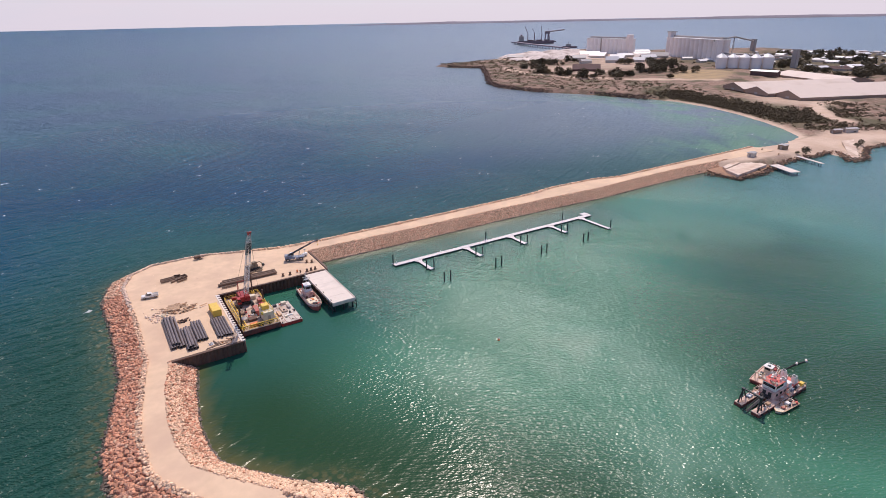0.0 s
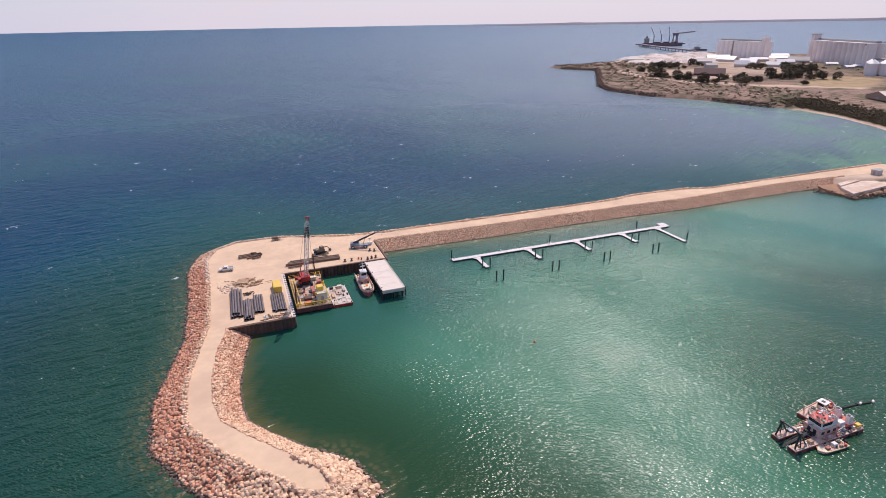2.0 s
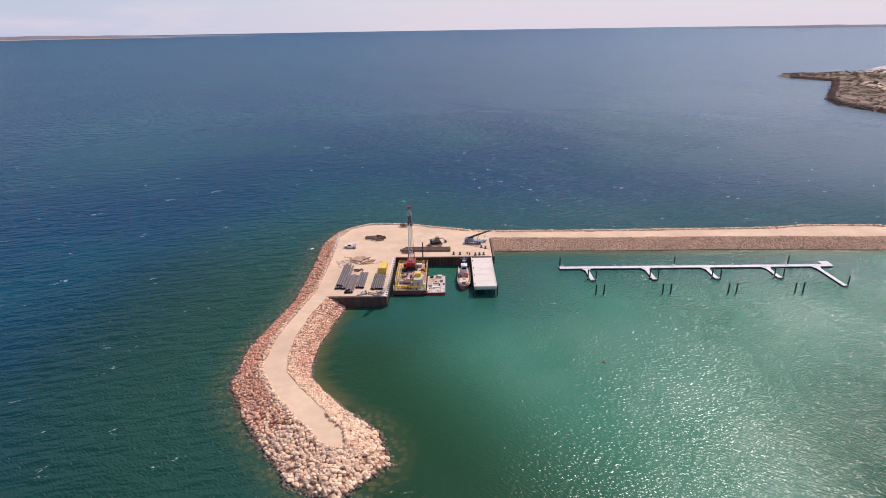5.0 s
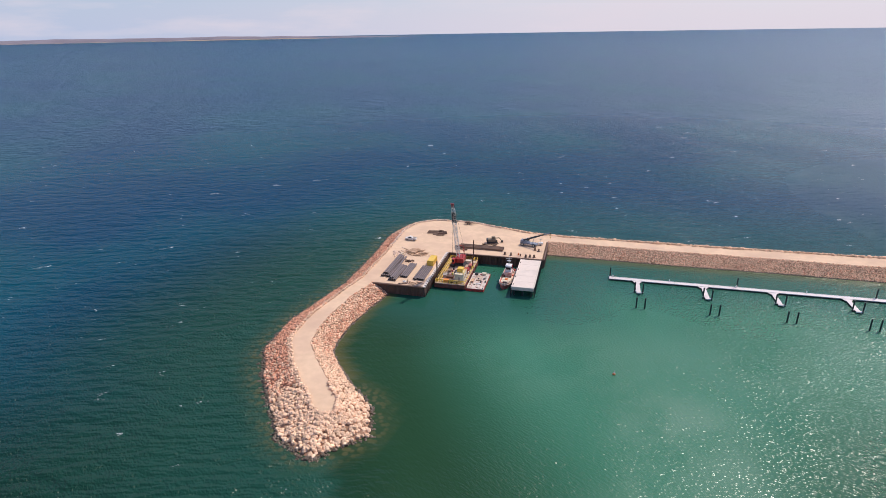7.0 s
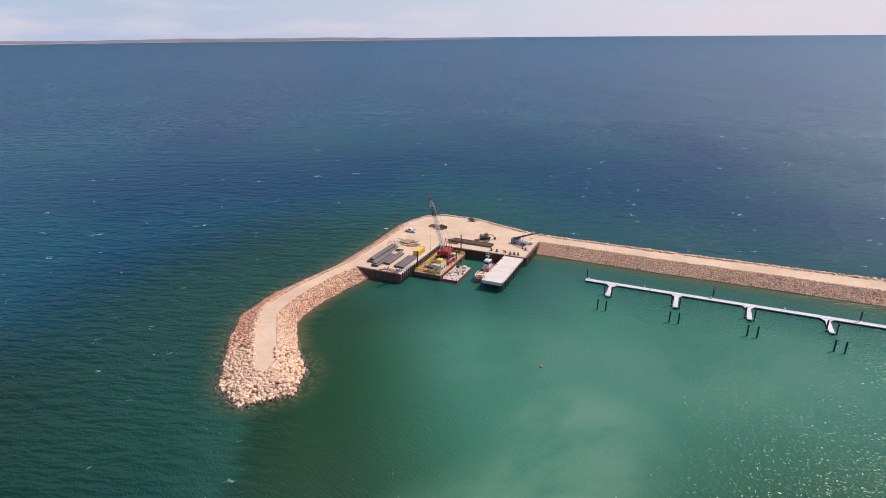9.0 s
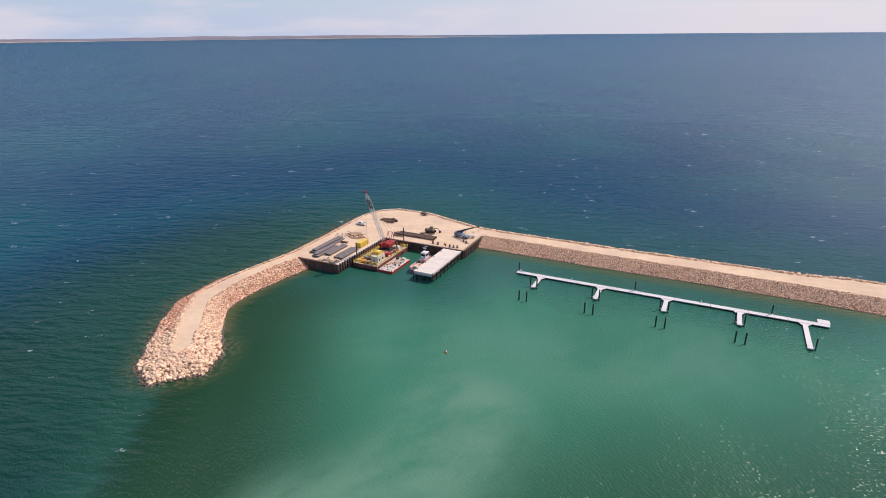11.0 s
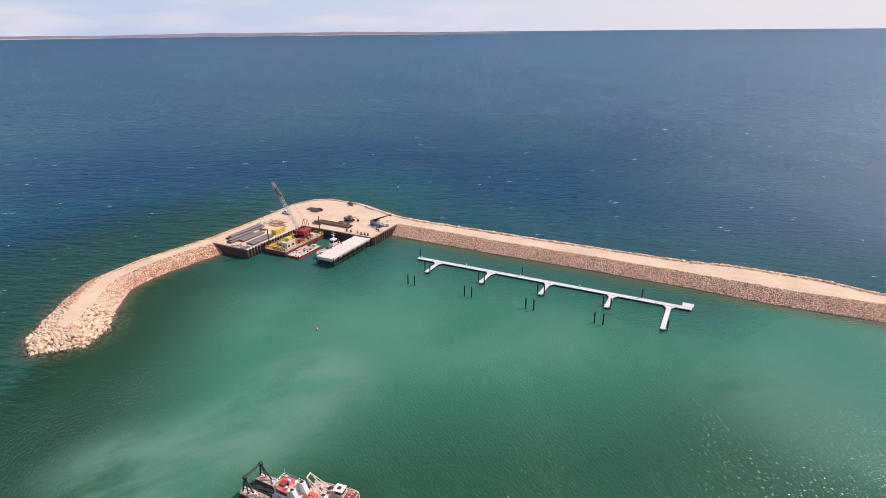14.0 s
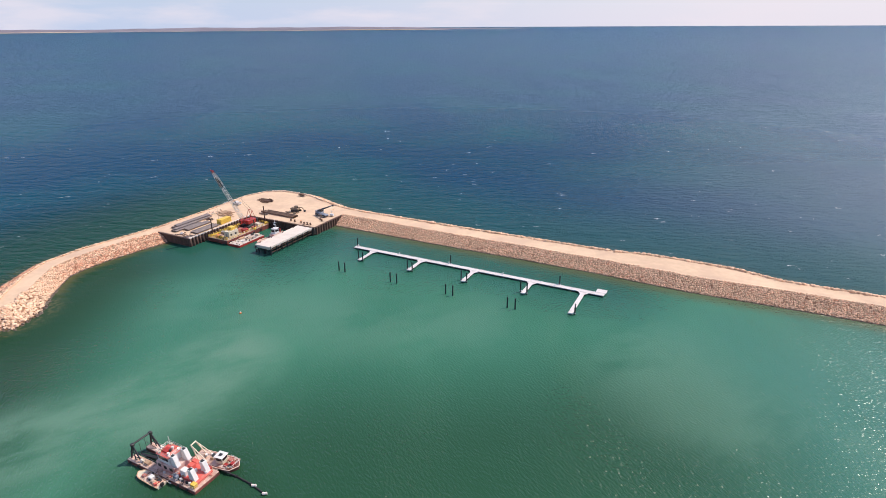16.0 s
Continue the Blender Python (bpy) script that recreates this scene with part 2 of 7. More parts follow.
def box(bm, x0, y0, z0, x1, y1, z1, bevel=0.0, m=None):
    r = bmesh.ops.create_cube(bm, size=1.0, matrix=Matrix.Translation(((x0 + x1) / 2, (y0 + y1) / 2, (z0 + z1) / 2)) @ Matrix.Diagonal((x1 - x0, y1 - y0, z1 - z0, 1)))
    vs = r["verts"]
    if bevel:
        es = list({e for v in vs for e in v.link_edges})
        o = bmesh.ops.bevel(bm, geom=es, offset=bevel, segments=1, affect="EDGES")
        vs = list({v for f in o["faces"] for v in f.verts} | {v for v in vs if v.is_valid})
    if m is not None:
        bmesh.ops.transform(bm, matrix=m, verts=vs)
    return bm


def tube(bm, a, b, r, seg=8, r2=None, caps=True):
    a, b = Vector(a), Vector(b)
    d = b - a
    bmesh.ops.create_cone(bm, cap_ends=caps, segments=seg, radius1=r, radius2=r if r2 is None else r2, depth=d.length,
                          matrix=Matrix.Translation((a + b) / 2) @ d.to_track_quat("Z", "Y").to_matrix().to_4x4())
    return bm


def prism(bm, pts, z0, z1, inset=0.0):
    """An upright block over a plan outline (counter-clockwise)."""
    lo = [bm.verts.new((x, y, z0)) for x, y in pts]
    hi = [bm.verts.new((x, y, z1)) for x, y in pts]
    n = len(pts)
    for i in range(n):
        bm.faces.new((lo[i], lo[(i + 1) % n], hi[(i + 1) % n], hi[i]))
    bm.faces.new(hi)
    bm.faces.new(lo[::-1])
    return bm


def B():
    return bmesh.new()


# ---------------------------------------------------------------- sea, one sheet to the horizon
CREST = 3.75                  # height of road and hardstand over the water
OUTER = [(302, 170), (222, 169.2), (198, 168.6), (185, 172.2), (162, 172.7), (150, 170.6), (100, 169.8), (56, 170), (45, 171), (33, 175), (22, 179),
         (8, 179), (1.8, 174.6), (-0.9, 166), (0.2, 145), (0.2, 122), (-2.1, 109), (-3.8, 97), (-3.1, 84.8), (2.7, 75.0), (8.2, 68.6)]
HEAD = [(15.2, 60.5), (17.5, 59.2), (19.9, 61.2), (18.7, 64.8)]
LEE = [(14.2, 70.2), (7.6, 77.6), (3.0, 83.8), (1.6, 90), (1.3, 98), (2.3, 109.5), (4.6, 119.6)]
CAUSE = [(51.2, 163), (57, 163), (92, 162), (120, 162), (148, 161.6), (175, 160.3), (203, 161.5), (231, 162), (265, 160)]


def seg_dist(px, py, line):
    best = np.full(px.shape, 1e9)
    for (x0, y0), (x1, y1) in zip(line[:-1], line[1:]):
        dx, dy = x1 - x0, y1 - y0
        t = np.clip(((px - x0) * dx + (py - y0) * dy) / (dx * dx + dy * dy + 1e-9), 0, 1)
        best = np.minimum(best, np.hypot(px - x0 - t * dx, py - y0 - t * dy))
    return best


def inside(px, py, poly):
    r = np.zeros(px.shape, bool)
    j = len(poly) - 1
    for i in range(len(poly)):
        (xi, yi), (xj, yj) = poly[i], poly[j]
        with np.errstate(divide="ignore", invalid="ignore"):
            c = ((yi > py) != (yj > py)) & (px < (xj - xi) * (py - yi) / (yj - yi + 1e-12) + xi)
        r ^= c
        j = i
    return r


def sm(x, a, b):
    t = np.clip((x - a) / (b - a), 0, 1)
    return t * t * (3 - 2 * t)


def build_sea():
    n_ang = 360
    radii = [0.0] + list(np.arange(3, 330, 3.5)) + list(330 * (4700 / 330) ** (np.arange(0, 36) / 35.0))
    cx, cy = 150.0, 60.0
    ang = np.arange(n_ang) * 2 * math.pi / n_ang
    co, faces = [(cx, cy, 0.0)], []
    for r in radii[1:]:
        z = 66.0 * max(0.0, (r - 2600) / 2100) ** 2      # the far rim stands in for the sea beyond
        co += [(cx + r * math.cos(a), cy + r * math.sin(a), z) for a in ang]
    for k in range(n_ang):
        faces.append((0, 1 + k, 1 + (k + 1) % n_ang))
    for i in range(len(radii) - 2):
        a0, b0 = 1 + i * n_ang, 1 + (i + 1) * n_ang
        for k in range(n_ang):
            k2 = (k + 1) % n_ang
            faces.append((a0 + k, b0 + k, b0 + k2, a0 + k2))
    me = bpy.data.meshes.new("sea")
    me.from_pydata(co, [], faces)
    P = np.array(co) / S
    x, y = P[:, 0], P[:, 1]
    # the basin behind the breakwater, and shallow water along the rock
    line = [(400, 168), (302, 168), (100, 166), (40, 166), (8, 160), (0, 140), (0, 98), (4, 78), (16, 63), (30, 40), (60, -20), (100, -120)]
    poly = line + [(900, -600), (900, 168)]
    d = seg_dist(x, y, line)
    ins = inside(x, y, poly)
    basin = np.where(ins, 0.5 + 0.5 * sm(d, 0, 14), 0.5 - 0.5 * sm(d, 0, 14))
    rockline = seg_dist(x, y, OUTER + HEAD + LEE)
    rockline2 = seg_dist(x, y, CAUSE)
    teal = np.where(ins, 1, 0) * (1 - sm(seg_dist(x, y, [(22, 124), (50, 128), (58, 150), (110, 153), (150, 152)]), 4, 32)) * 0.85
    bould = np.maximum((1 - sm(seg_dist(x, y, OUTER[13:] + HEAD[:2]), 9, 16)) * np.where(ins, 0.0, 1.0), 1 - sm(seg_dist(x, y, HEAD), 8.5, 13))
    lee = np.where(ins, 1 - bould, 0)
    shoal = np.maximum((1 - sm(rockline, 6.8, 12.5)) * np.where(ins, 0.8 * bould, 0.3 + 0.5 * bould), (1 - sm(rockline2, 5.2, 10.5)) * 0.8)
    shoal = np.maximum(shoal, lee * (1 - sm(rockline, 4.8, 9.0)) * 1.05)
    outside = np.where(ins, 0, 1)
    green = outside * (1 - sm(np.minimum(seg_dist(x, y, OUTER[15:] + HEAD), seg_dist(x, y, [(16, 63), (-6, 30), (-60, -60)])), 14, 95)) * 0.95
    teal = np.maximum(teal, outside * (1 - sm(rockline, 10, 80)) * 0.5)
    within = np.where(ins, 1, 0)
    green = np.maximum(green, within * (1 - sm(seg_dist(x, y, [(12, 108), (15, 84), (30, 60), (60, 20)]), 4, 40)))
    green = np.maximum(green, within * (1 - sm(seg_dist(x, y, [(120, 52), (140, 62), (172, 84)]), 4, 46)) * 0.80)
    green = np.maximum(green, within * (1 - sm(seg_dist(x, y, [(112, 44), (128, 36), (160, 18), (200, -10)]), 4, 34)) * 0.90)
    plume = within * 0.85 * (1 - sm(seg_dist(x, y, [(74, 36), (81, 46), (86, 60), (84, 74)]), 4, 20))
    plume = np.maximum(plume, within * 0.40 * (1 - sm(seg_dist(x, y, [(165, 122), (182, 104), (215, 96)]), 4, 26)))
    plume = np.maximum(plume, within * 0.30 * (1 - sm(seg_dist(x, y, [(60, 92), (100, 100), (125, 112)]), 4, 24)))
    beach = 1 - sm(seg_dist(x, y, [(300, 176), (350, 178), (385, 235), (412, 301), (422, 380)]), 6, 70)
    plume = np.maximum(plume, np.where(y > 168, beach * 0.9, 0))
    open_sea = outside * sm(np.hypot(x - 90, y - 110), 130, 480)
    milky = np.maximum(within * sm(x, 150, 290) * 0.9, np.where(y > 168, beach * 0.85, 0))
    # pale tint grows sunward and with distance, in place of haze
    bearing = np.degrees(np.arctan2(x - 60, np.maximum(y, 1) - 20))
    sunward_haze = outside * sm(bearing, 2, 52) * sm(np.hypot(x - 60, y - 20), 140, 360) * np.where(y > 160, 0.95, 0)
    calm = within * 0.85 * (1 - sm(seg_dist(x, y, [(20, 118), (8, 118), (5, 98), (11, 80), (22, 66)]), 10, 42))
    for name, val in (("basin", basin), ("calm", calm), ("sunward_haze", sunward_haze), ("bould", bould), ("milky", milky), ("teal", teal), ("open_sea", open_sea), ("shoal", np.clip(shoal, 0, 1)), ("green", np.clip(green, 0, 1)), ("plume", np.clip(plume, 0, 1))):
        me.attributes.new(name, "FLOAT", "POINT").data.foreach_set("value", val.astype(np.float32))
    me.materials.append(M_WATER)
    me.polygons.foreach_set("use_smooth", [True] * len(me.polygons))
    return tagged(new("water", me), "blue-green rippled sea water, paler in the basin", "water", kind="structure")


build_sea()


# ---------------------------------------------------------------- breakwater
def offset_line(line, dist, closed=False):
    """Points moved to the left of the line's way by dist (a number or one a point)."""
    out, n = [], len(line)
    for i, p in enumerate(line):
        a, c = line[max(i - 1, 0)], line[min(i + 1, n - 1)]
        d = Vector((c[0] - a[0], c[1] - a[1])).normalized()
        w = dist[i] if isinstance(dist, (list, tuple)) else dist
        out.append((p[0] - d.y * w, p[1] + d.x * w))
    return out


SEAWARD = OUTER + HEAD + LEE
WIDTH = [7.0] * 8 + [6.5, 6.5, 7, 7, 6.7, 5.9, 5.9, 5.9, 6.0, 6.5, 6.5, 6.5, 6.8, 7.6, 8.5, 7.5, 6.4, 5.2, 5.1, 5.2, 5.3, 5.4, 5.8, 5.4]
TOE = offset_line(SEAWARD, [-1.36 * w for w in WIDTH])
CAUSE_TOE = offset_line(CAUSE, [-1.21 * w for w in (5.2, 5.4, 4.9, 4.7, 4.7, 4.9, 5.1, 5.1, 4.6)])


def slope_faces(bm, crest, toe, z_toe=-1.6):
    top = [bm.verts.new(V(*p, CREST - 0.25)) for p in crest]
    low = [bm.verts.new(V(*p, z_toe)) for p in toe]
    for i in range(len(top) - 1):
        bm.faces.new((top[i], low[i], low[i + 1], top[i + 1]))


def build_breakwater():
    bm = B()
    slope_faces(bm, SEAWARD, TOE)
    slope_faces(bm, CAUSE, CAUSE_TOE)
    tagged(new("ground_core", mesh_of("ground_core", bm, M_CORE)), "reddish rubble slope under the armour rock", "slope", kind="structure")
    bm = B()
    poly = SEAWARD + [(19.7, 119.6), (19.7, 147.2), (50.6, 147.2), (50.6, 163)] + CAUSE[1:] + [(302, 158)]
    hi = [bm.verts.new(V(*p, CREST)) for p in poly]
    lo = [bm.verts.new(V(*p, -2.0)) for p in poly]
    es = [bm.edges.new((hi[i], hi[(i + 1) % len(hi)])) for i in range(len(hi))]
    bmesh.ops.triangle_fill(bm, use_beauty=True, edges=es)
    for i in range(len(hi)):
        j = (i + 1) % len(hi)
        bm.faces.new((hi[i], lo[i], lo[j], hi[j]))
    bmesh.ops.recalc_face_normals(bm, faces=bm.faces)
    tagged(new("road", mesh_of("road", bm, M_SAND)), "pale crushed-limestone road and hardstand on the breakwater", "road", kind="structure")


build_breakwater()


# ---------------------------------------------------------------- armour rock
def rock_shapes(count):
    rng = random.Random(5)
    shapes = []
    for _ in range(count):
        bm = B()
        for _ in range(25):
            v = Vector((rng.gauss(0, 1), rng.gauss(0, 1), rng.gauss(0, 1))).normalized()
            k = rng.uniform(0.90, 1.07)
            bm.verts.new((v.x * 0.60 * k, v.y * 0.50 * k, v.z * 0.40 * k))
        r = bmesh.ops.convex_hull(bm, input=bm.verts)
        bmesh.ops.delete(bm, geom=[v for v in bm.verts if not v.link_faces], context="VERTS")
        bmesh.ops.triangulate(bm, faces=bm.faces)
        bm.verts.index_update()
        shapes.append((np.array([v.co[:] for v in bm.verts]), np.array([[v.index for v in f.verts] for f in bm.faces])))
        bm.free()
    return shapes


ROCKS = rock_shapes(14)


def rot_matrix(rng):
    return np.array(Euler((rng.uniform(-0.4, 0.4), rng.uniform(-0.4, 0.4), rng.uniform(0, 6.28))).to_matrix())


def scatter(crest, toe, size, density, rng, z_toe=-1.6, u0=-0.06, u1=0.86, kerb=1.0):
    """Places (point, size) of rocks on the slope between two lines."""
    out = []
    for i in range(len(crest) - 1):
        a, b, c, d = V(*crest[i], CREST), V(*crest[i + 1], CREST), V(*toe[i], z_toe), V(*toe[i + 1], z_toe)
        area = (((b - a).length + (d - c).length) / 2) * ((c - a).length + (d - b).length) / 2
        for _ in range(int(area * density / size ** 2)):
            s, u = rng.random(), rng.uniform(u0, u1)
            p = a.lerp(b, s).lerp(c.lerp(d, s), u)
            out.append((p + Vector((0, 0, rng.uniform(-0.12, 0.22) * size)), size * rng.uniform(0.65, 1.35)))
        n_edge = int((b - a).length * kerb / (size * 0.8))          # a low ragged kerb along the crest
        for k in range(n_edge):
            p = a.lerp(b, (k + rng.random()) / max(n_edge, 1)).lerp(c.lerp(d, (k + 0.5) / max(n_edge, 1)), rng.uniform(-0.05, 0.04))
            out.append((p + Vector((0, 0, 0.1 * size)), size * rng.uniform(0.6, 1.1)))
    return out


def rock_mass(name, places, rng, label, material=None):
    vs, fs, base, wet = [], [], 0, []
    for p, s in places:
        v, f = ROCKS[rng.randrange(len(ROCKS))]
        vs.append(v @ rot_matrix(rng).T * (s * 0.98) + np.array(p))
        fs.append(f + base)
        base += len(v)
        wet += [1 if p[2] < 0.16 * (0.5 + s) else 0] * len(f)
    vs, fs = np.concatenate(vs), np.concatenate(fs)
    me = bpy.data.meshes.new(name)
    me.from_pydata(vs.tolist(), [], fs.tolist())
    me.materials.append(material or M_ROCK)
    me.materials.append(M_ROCKWET)                         # dark tide line where the sea keeps the rock wet
    me.polygons.foreach_set("material_index", wet)
    return tagged(new(name, me), label, "armour rock", kind="stuff")


def build_rocks():
    rng = random.Random(11)
    k_head = len(OUTER) - 1
    head = scatter(SEAWARD[k_head:k_head + 6], TOE[k_head:k_head + 6], 1.05, 2.0, rng, u1=0.76)
    head.sort(key=lambda q: q[0].y)
    single, rest = head[:300], head[300:]
    mound = thing("rock_head", "pale pink and white armour stones heaped at the spit's end", "rock mound", kind="structure")
    meshes = []
    for v, f in ROCKS:
        me = bpy.data.meshes.new("stone")
        me.from_pydata(v.tolist(), [], f.tolist())
        me.materials.append(M_ROCK1)
        meshes.append(me)
    wet = []
    for me in meshes:
        w = me.copy()
        w.materials[0] = M_ROCKWET
        wet.append(w)
    for p, s in single:
        o = new("stone", (wet if p.z < 0.22 else meshes)[rng.randrange(len(meshes))])
        o.parent = mound
        o.matrix_local = Matrix.LocRotScale(p, Euler((rng.uniform(-0.6, 0.6), rng.uniform(-0.6, 0.6), rng.uniform(0, 6.28))), (s * 1.0,) * 3)
    west = scatter(SEAWARD[9:k_head + 1], TOE[9:k_head + 1], 0.88, 2.1, rng, u1=0.76)
    red, pale, kerb = [], [], []
    for p, s in west:                                      # redder rock to the north, paler towards the head and on the crest
        keep = 0.95 * min(1.0, max(0.0, (p.y / S - 58) / 22)) * (0.35 if p.y / S > 164 else 1.0)
        if p.z > CREST - 0.25 and p.y / S > 60:
            (kerb if p.y / S > 150 else pale).append((p, s * 0.9))
            continue
        (red if rng.random() < keep else pale).append((p, s))
    rock_mass("west_rock", red, rng, "red-brown armour rock on the seaward slope of the spit", M_ROCKRED)
    rock_mass("west_pale_rock", pale, rng, "pale pink armour rock along the spit's crest and seaward slope")
    rock_mass("kerb_rock", kerb, rng, "whitish rock kerb along the hardstand's seaward edge", M_ROCKPALE)
    rock_mass("head_rock", rest, rng, "pale armour rock behind the spit's end")
    sea_side = scatter(SEAWARD[:10], TOE[:10], 1.15, 1.3, rng, u1=0.7)
    rock_mass("sea_rock", sea_side, rng, "brown armour rock on the seaward slope of the causeway")
    lee = scatter(SEAWARD[k_head + 5:], TOE[k_head + 5:], 0.55, 2.1, rng, u0=0.0, u1=0.76, kerb=0.0)
    ruddy = [q for q in lee if rng.random() < 0.45 * min(1.0, max(0.0, (q[0].y / S - 76) / 14)) * (1.4 if q[0].z < 1.9 else 0.6)]
    chosen = set(map(id, ruddy))
    rock_mass("lee_rock", [q for q in lee if id(q) not in chosen], rng, "small pale pinkish rock on the inner slope of the spit")
    rock_mass("lee_red_rock", ruddy, rng, "small red-brown rock low on the inner slope of the spit", M_ROCKRED)
    cs = scatter(CAUSE, CAUSE_TOE, 0.52, 2.35, rng, u1=0.78, kerb=0.5)
    rock_mass("causeway_rock", [q for i, q in enumerate(cs) if i % 6], rng, "pale pink rock on the inner slope of the causeway")
    rock_mass("causeway_red_rock", [q for i, q in enumerate(cs) if i % 6 == 0], rng, "red-brown rock on the inner slope of the causeway", M_ROCKRED)
    sunk = []                                              # boulders just under and at the water's edge
    for i in range(10, len(SEAWARD) - 1):
        if i >= k_head + 5:                                # the sheltered side shelves smoothly
            break
        a, b = V(*SEAWARD[i]).lerp(V(*TOE[i]), 0.74), V(*SEAWARD[i + 1]).lerp(V(*TOE[i + 1]), 0.74)
        for _ in range(int((b - a).length / 0.42)):
            p = a.lerp(b, rng.random())
            sunk.append((p + Vector((rng.uniform(-0.9, 0.9), rng.uniform(-0.9, 0.9), rng.uniform(-0.55, -0.1))), rng.uniform(0.7, 1.3)))
    rock_mass("toe_rock", sunk, rng, "dark wet boulders awash at the toe of the spit", M_ROCKWET)


build_rocks()


# ---------------------------------------------------------------- paints and other materials for things
M_RED = mat("red_paint", (0.42, 0.035, 0.03), 0.5, vary=0.2, scale=1.0, dirt=(0.20, 0.05, 0.035), dirt_scale=0.8, dirt_at=(0.5, 0.75))
M_RUSTHULL = mat("rust_red_hull", (0.24, 0.065, 0.05), 0.7, vary=0.25, scale=0.9, dirt=(0.10, 0.05, 0.04), dirt_scale=0.6, dirt_at=(0.48, 0.7))
M_REDDECK = mat("red_oxide_deck", (0.46, 0.12, 0.09), 0.7, vary=0.2, scale=1.2, dirt=(0.38, 0.22, 0.17), dirt_scale=0.7, dirt_at=(0.45, 0.7))
M_YELLOW = mat("yellow_paint", (0.78, 0.52, 0.085), 0.5, vary=0.12, scale=1.0, dirt=(0.50, 0.33, 0.10), dirt_scale=0.8, dirt_at=(0.58, 0.8))
M_WHITE = mat("white_paint", (0.78, 0.75, 0.71), 0.45, vary=0.06, scale=1.0, dirt=(0.56, 0.46, 0.38), dirt_scale=0.9, dirt_at=(0.6, 0.85))
M_CREAM = mat("cream_paint", (0.70, 0.62, 0.47), 0.55, vary=0.08, scale=1.0, dirt=(0.48, 0.38, 0.28), dirt_scale=0.8, dirt_at=(0.58, 0.85))
M_PINK = mat("faded_red_fender", (0.55, 0.20, 0.15), 0.7, vary=0.15, scale=1.5)
M_PALEHULL = mat("faded_hull_paint", (0.70, 0.50, 0.43), 0.5, vary=0.12, scale=1.0, dirt=(0.50, 0.19, 0.15), dirt_scale=0.5, dirt_at=(0.5, 0.7))
M_DREDGEDECK = mat("worn_pink_deck", (0.68, 0.48, 0.385), 0.8, vary=0.14, scale=0.9, dirt=(0.44, 0.24, 0.17), dirt_scale=0.7, dirt_at=(0.5, 0.7))
M_BRIGHTRED = mat("bright_red_casing", (0.66, 0.12, 0.09), 0.6, vary=0.18, scale=1.0, dirt=(0.62, 0.28, 0.22), dirt_scale=0.8, dirt_at=(0.5, 0.72))
M_RAFT = mat("grey_tan_raft_deck", (0.60, 0.52, 0.455), 0.85, vary=0.14, scale=0.9, rnd=0.08, dirt=(0.36, 0.27, 0.22), dirt_scale=0.6, dirt_at=(0.5, 0.7))
M_ORANGE = mat("orange_paint", (0.70, 0.20, 0.05), 0.5, vary=0.12, scale=1.5)
M_BLUE = mat("blue_grey_paint", (0.20, 0.235, 0.30), 0.45, vary=0.12, scale=1.5, dirt=(0.35, 0.33, 0.30), dirt_scale=0.9)
M_GREY = mat("grey_steel_deck", (0.36, 0.33, 0.31), 0.7, vary=0.15, scale=0.8, dirt=(0.48, 0.38, 0.31), dirt_scale=0.6, dirt_at=(0.45, 0.7))
M_TANDECK = mat("dusty_steel_deck", (0.54, 0.41, 0.32), 0.85, vary=0.18, scale=0.9, dirt=(0.28, 0.17, 0.12), dirt_scale=0.7, dirt_at=(0.5, 0.7))
M_BLACK = mat("black_rubber", (0.025, 0.024, 0.024), 0.75, vary=0.25, scale=2.0)
M_DKSTEEL = mat("dark_steel", (0.05, 0.05, 0.052), 0.5, 0.4, vary=0.25, scale=1.5)
M_PIPE = mat("coated_steel_pipe", (0.172, 0.138, 0.135), 0.5, 0.1, vary=0.25, scale=0.8, rnd=0.2, dirt=(0.24, 0.18, 0.155), dirt_scale=0.6, dirt_at=(0.52, 0.75))
M_RUSTPIPE = mat("rusted_steel_pipe", (0.20, 0.125, 0.085), 0.75, 0.1, vary=0.25, scale=0.8, rnd=0.15, dirt=(0.11, 0.07, 0.05), dirt_scale=0.5)
M_TIMBER = mat("weathered_timber", (0.54, 0.35, 0.22), 0.85, vary=0.22, scale=1.5, rnd=0.2, dirt=(0.25, 0.16, 0.10), dirt_scale=0.8)
M_OLIVE = mat("dull_khaki_plant", (0.27, 0.20, 0.13), 0.7, vary=0.25, scale=1.2, dirt=(0.30, 0.22, 0.15), dirt_scale=0.9)
M_BOOM = mat("pale_boom_paint", (0.62, 0.58, 0.55), 0.5, vary=0.12, scale=1.0)
M_GALV = mat("galvanised_steel", (0.48, 0.48, 0.48), 0.4, 0.7, vary=0.12, scale=1.5)


def glass_mat():
    m = bpy.data.materials.new("dark_window_glass")
    m.use_nodes = True
    b = m.node_tree.nodes["Principled BSDF"]
    b.inputs["Base Color"].default_value = (0.015, 0.02, 0.024, 1)
    b.inputs["Roughness"].default_value = 0.06
    b.inputs["IOR"].default_value = 1.5
    return m


M_GLASS = glass_mat()


